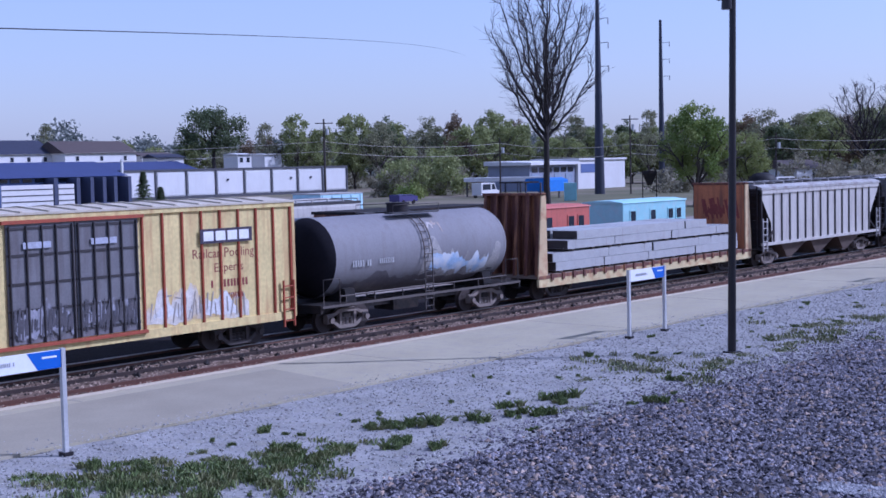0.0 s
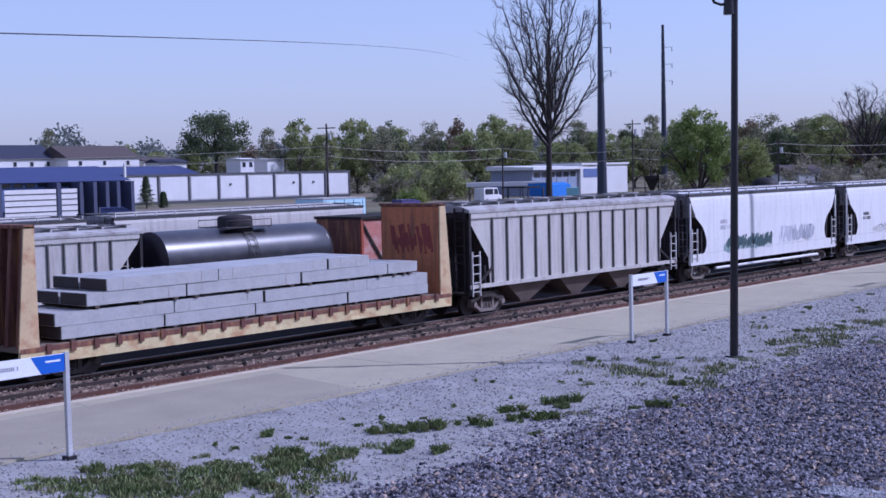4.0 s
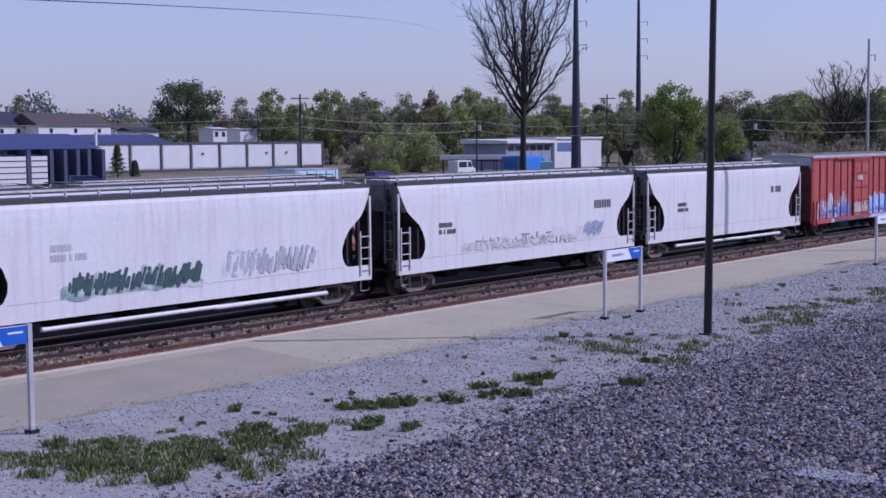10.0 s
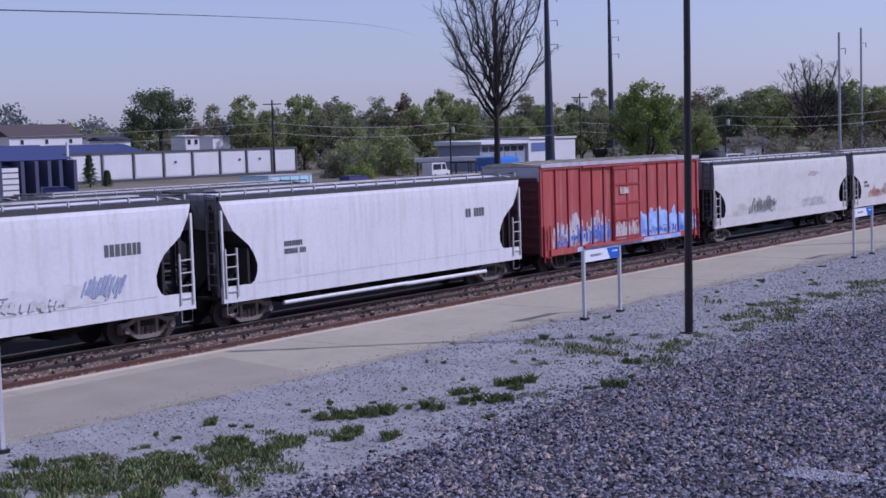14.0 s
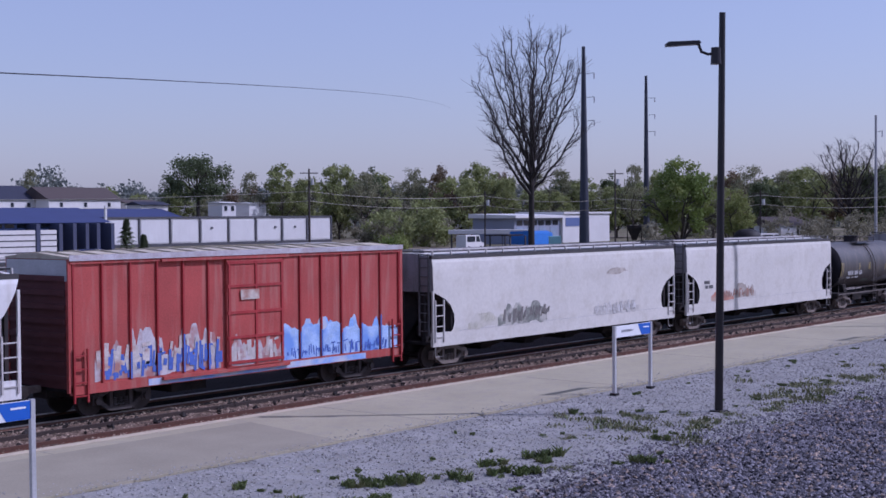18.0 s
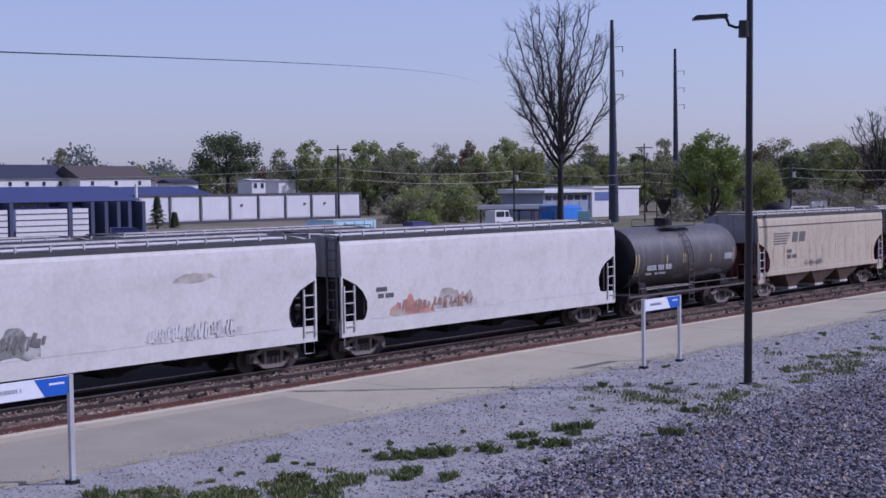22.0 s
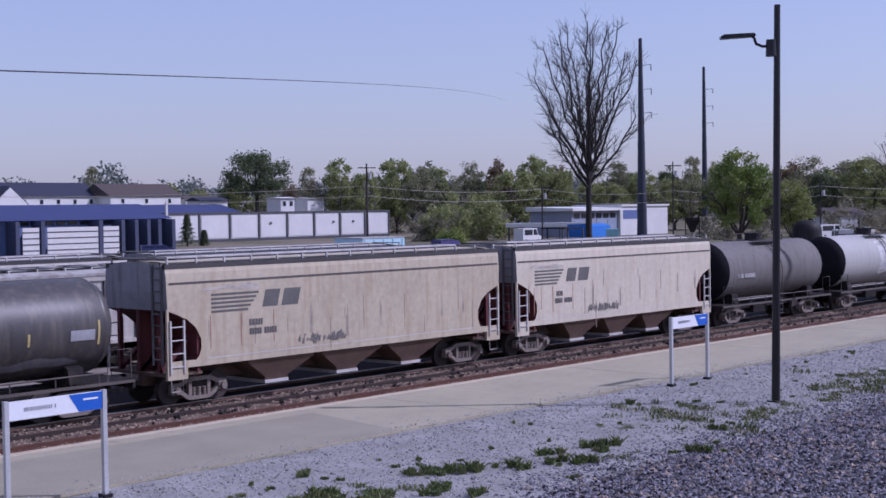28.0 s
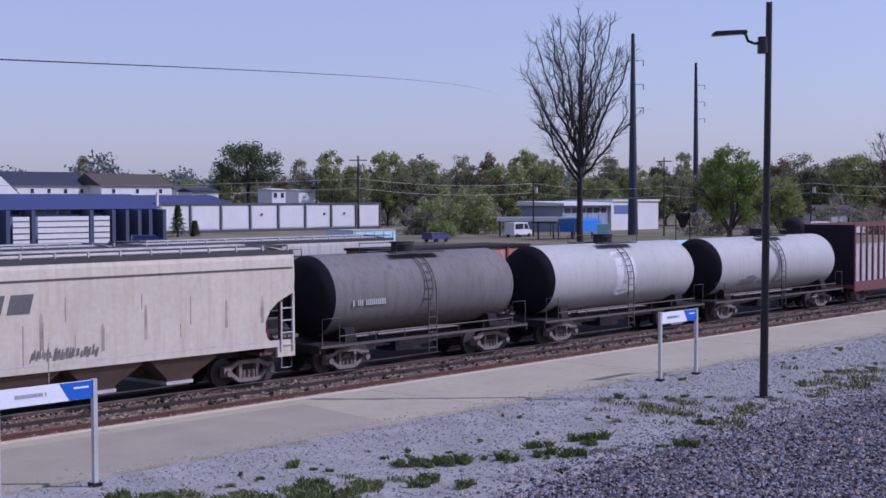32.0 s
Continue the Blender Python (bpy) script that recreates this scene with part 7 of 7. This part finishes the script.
spruce(pose(152.5, 195, 0), 3.0, 4)

# ---- treeline ----
kinds = [tree("treeline_tree", pose(0, -400 - 30 * k, -0.1), h, wd, leaf, 30 + k, lab, 0.3, n, sz, fst, 0.85) for k, (h, wd, leaf, lab, n, sz, fst) in enumerate((
    (18, 9.5, M_OLIVE, "olive spring tree in the far treeline", 5000, 0.26, 0.2), (20, 9, M_DULL, "budding brown-grey tree in the far treeline", 3200, 0.24, 0.25),
    (16, 10.5, M_OLIVE, "broad olive tree in the far treeline", 5000, 0.27, 0.14), (19, 8.5, M_DEEP, "dark green tree in the far treeline", 5000, 0.26, 0.18),
    (21, 10, M_DULL, "tall thin-leaved tree in the far treeline", 2800, 0.24, 0.3), (14, 9, M_RUSSET, "russet budding tree in the far treeline", 3600, 0.25, 0.18)))]
KIND_H = (18, 20, 16, 19, 21, 14)
r = random.Random(77)
count = 0


def place_tree(k, x, y, wide, tall):
    """Uses up the six first-built trees, then copies of them."""
    global count
    m = pose(x, y, -0.1, 0, 0, r.uniform(0, 360))
    if count < 6:
        k = count
    ob = kinds[k] if count < 6 else copy_thing(kinds[k], m)
    ob.matrix_basis = m
    ob.scale = (wide, wide, tall / KIND_H[k])
    count += 1


# tall trees that stand out of the line
for k, x, y, tall, wide in ((3, 227.6, 238.4, 20.2, 0.95), (0, 222.4, 243.3, 18.2, 0.75), (4, 244.7, 235.5, 21.0, 1.1), (1, 250.1, 229.7, 19.4, 0.9), (4, 257.0, 222.0, 19.6, 0.75),
                            (3, 261.8, 216.3, 19.8, 0.9), (0, 259.1, 203.7, 20.4, 0.95), (1, 272.4, 167.2, 19.0, 0.8), (4, 267.3, 135.4, 17.8, 0.9), (1, 270.6, 128.6, 15.8, 0.85),
                            (1, 232.0, 349.6, 22.2, 0.8), (2, 232.2, 233.9, 17.0, 0.75), (2, 263.9, 197.5, 17.0, 0.8)):
    place_tree(k, x, y, wide, tall)
for row, (dist, n) in enumerate(((300, 34), (350, 48), (430, 48))):
    for k in range(n):
        a = radians(14 + 52 * (k + r.uniform(-0.4, 0.4)) / n)
        d = dist * r.uniform(0.93, 1.07)
        if row == 0 and radians(30) < a < radians(38):
            d += 45
        if row == 0 and a > radians(40):
            continue
        if a > radians(43):
            d = max(d, 430 * r.uniform(0.97, 1.06))
        tall = r.uniform(12.5, 17.5) * (1 + 0.12 * row) * (1.0 if a < radians(47) else 0.85)
        place_tree(r.choice((0, 0, 1, 2, 2, 3, 3, 4, 5)), d * math.cos(a), d * math.sin(a), r.uniform(0.8, 1.25), tall)
r = random.Random(5)
cs = []
for k in range(1500):
    a, d = radians(r.uniform(6, 74)), r.uniform(520, 640)
    cs.append(Vector((d * math.cos(a), d * math.sin(a), r.uniform(0, 1) ** 0.8 * (17 + 9 * noise.noise((a * 22, 0, 0)) + 4 * noise.noise((a * 90, 3, 0))))))
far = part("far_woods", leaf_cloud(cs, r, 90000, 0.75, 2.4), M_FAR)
tagged(far, "far woods along the horizon, haze put into their colour", "woods", kind="stuff")


def brush(name, label, spots, leaf, seed, count, size, height, width):
    """Low thickets: leaf and twig clumps heaped from the ground up."""
    r = random.Random(seed)
    cs = []
    for x, y, s in spots:
        for k in range(26):
            a, q = r.uniform(0, 6.28), math.sqrt(r.random()) * width * s
            cs.append(Vector((x + math.cos(a) * q, y + math.sin(a) * q, r.uniform(0.03, 1) * height * s * (1 - 0.5 * (q / width / s) ** 2))))
    return tagged(part(name, leaf_cloud(cs, r, count, size, 0.7), leaf), label, "thicket", kind="stuff")


brush("olive_thicket", "olive thicket between the buildings", ((187, 166.5, 1.0), (193, 162, 0.9), (202, 172, 1.1), (210, 186, 1.1)), M_OLIVE, 71, 9000, 0.3, 8.5, 5.0)
brush("brown_thicket", "grey-brown leafless thicket beside the warehouse", ((184.5, 168, 0.65), (191, 170, 0.9), (198, 166, 0.9), (218, 196, 1.2), (230, 200, 1.2)), M_BRUSH, 72, 9000, 0.22, 7.0, 5.0)
brush("russet_thicket", "russet thicket before the treeline", ((222, 178, 1.0), (228, 190, 1.1)), M_RUSSET, 73, 3000, 0.28, 9.0, 5.0)
brush("yard_thicket", "grey-brown thicket along the yard edge", ((212, 112, 0.9), (222, 104, 1.0), (232, 98, 1.0), (246, 92, 1.1), (258, 100, 1.2), (240, 112, 1.1), (270, 90, 1.2), (206, 122, 0.7)), M_BRUSH, 74, 14000, 0.25, 6.0, 6.0)
brush("green_shrub", "small bright green shrub", ((171.5, 152, 0.55),), M_GREEN, 75, 1200, 0.2, 5.0, 4.0)
brush("back_hedge", "long dull hedge before the far trees", tuple((236 + 11 * k, 246 - 13 * k + 12 * (k % 3), 1.0) for k in range(11)), M_BRUSH, 76, 16000, 0.32, 6.0, 7.0)

# ---- wires ----
M_WIRE = mat("pale_wire", (0.5, 0.46, 0.38), 0.5, 0.3, 0.1)


def wire(name, a, b, sag, r, label, n=14, metal=None):
    pts = [(a[0] + (b[0] - a[0]) * i / n, a[1] + (b[1] - a[1]) * i / n, a[2] + (b[2] - a[2]) * i / n - sag * 4 * (i / n) * (1 - i / n)) for i in range(n + 1)]
    return tagged(part(name, Geo().path(pts, r, 4), metal or M_WIRE), label, "cable")


tops = [(112, 222, 9.6), (158.3, 159.1, 10.0), (186, 144, 9.2), (201, 127, 8.6), (216, 107, 9.0), (236, 84, 9.2)]
for k, (x, y, z) in enumerate(tops):
    if k != 1:
        wood_pole(x, y, z + (5.0 if k == 3 else 0.9), r=0.16)
for k, (a, b) in enumerate(zip(tops, tops[1:])):
    for dz in (0, -1.6):
        wire("overhead_wire", (a[0], a[1], a[2] + dz), (b[0], b[1], b[2] + dz), 0.8, 0.04, "thin overhead wire strung between poles")
wire("service_cable", (29.6, 51.35, 12.05), (541, 440, 60.5), -2.0, 0.03, "thin dark cable crossing the sky", 20, mat("dark_cable_sheath", (0.02, 0.02, 0.025), 0.7))

# a tall pole past the end of the signs, whose shadow crosses the train
wood_pole(71.9, 23.9, 15.6, r=0.2, arm=False)


def travel(t):
    """Metres that the train has gone at t seconds."""
    return 6.0665 * t + 0.015406 * t * t - 0.00021892 * t ** 3


def motions():
    """The train rolls past at a steady pace, its wheels turning."""
    times = [0, 4, 8, 12, 16, 20, 24, 28, 32]
    for ob, x, z in MOVING:
        walk(ob, [(t, pose(x - travel(t), 34.4, z)) for t in times])
    turns = [i * 0.1 for i in range(321)]
    for wheel, x, z in WHEELS:
        walk(wheel, [(t, pose(x, 0, z, 0, -math.degrees(travel(t) / 0.46), 0)) for t in turns])


motions()
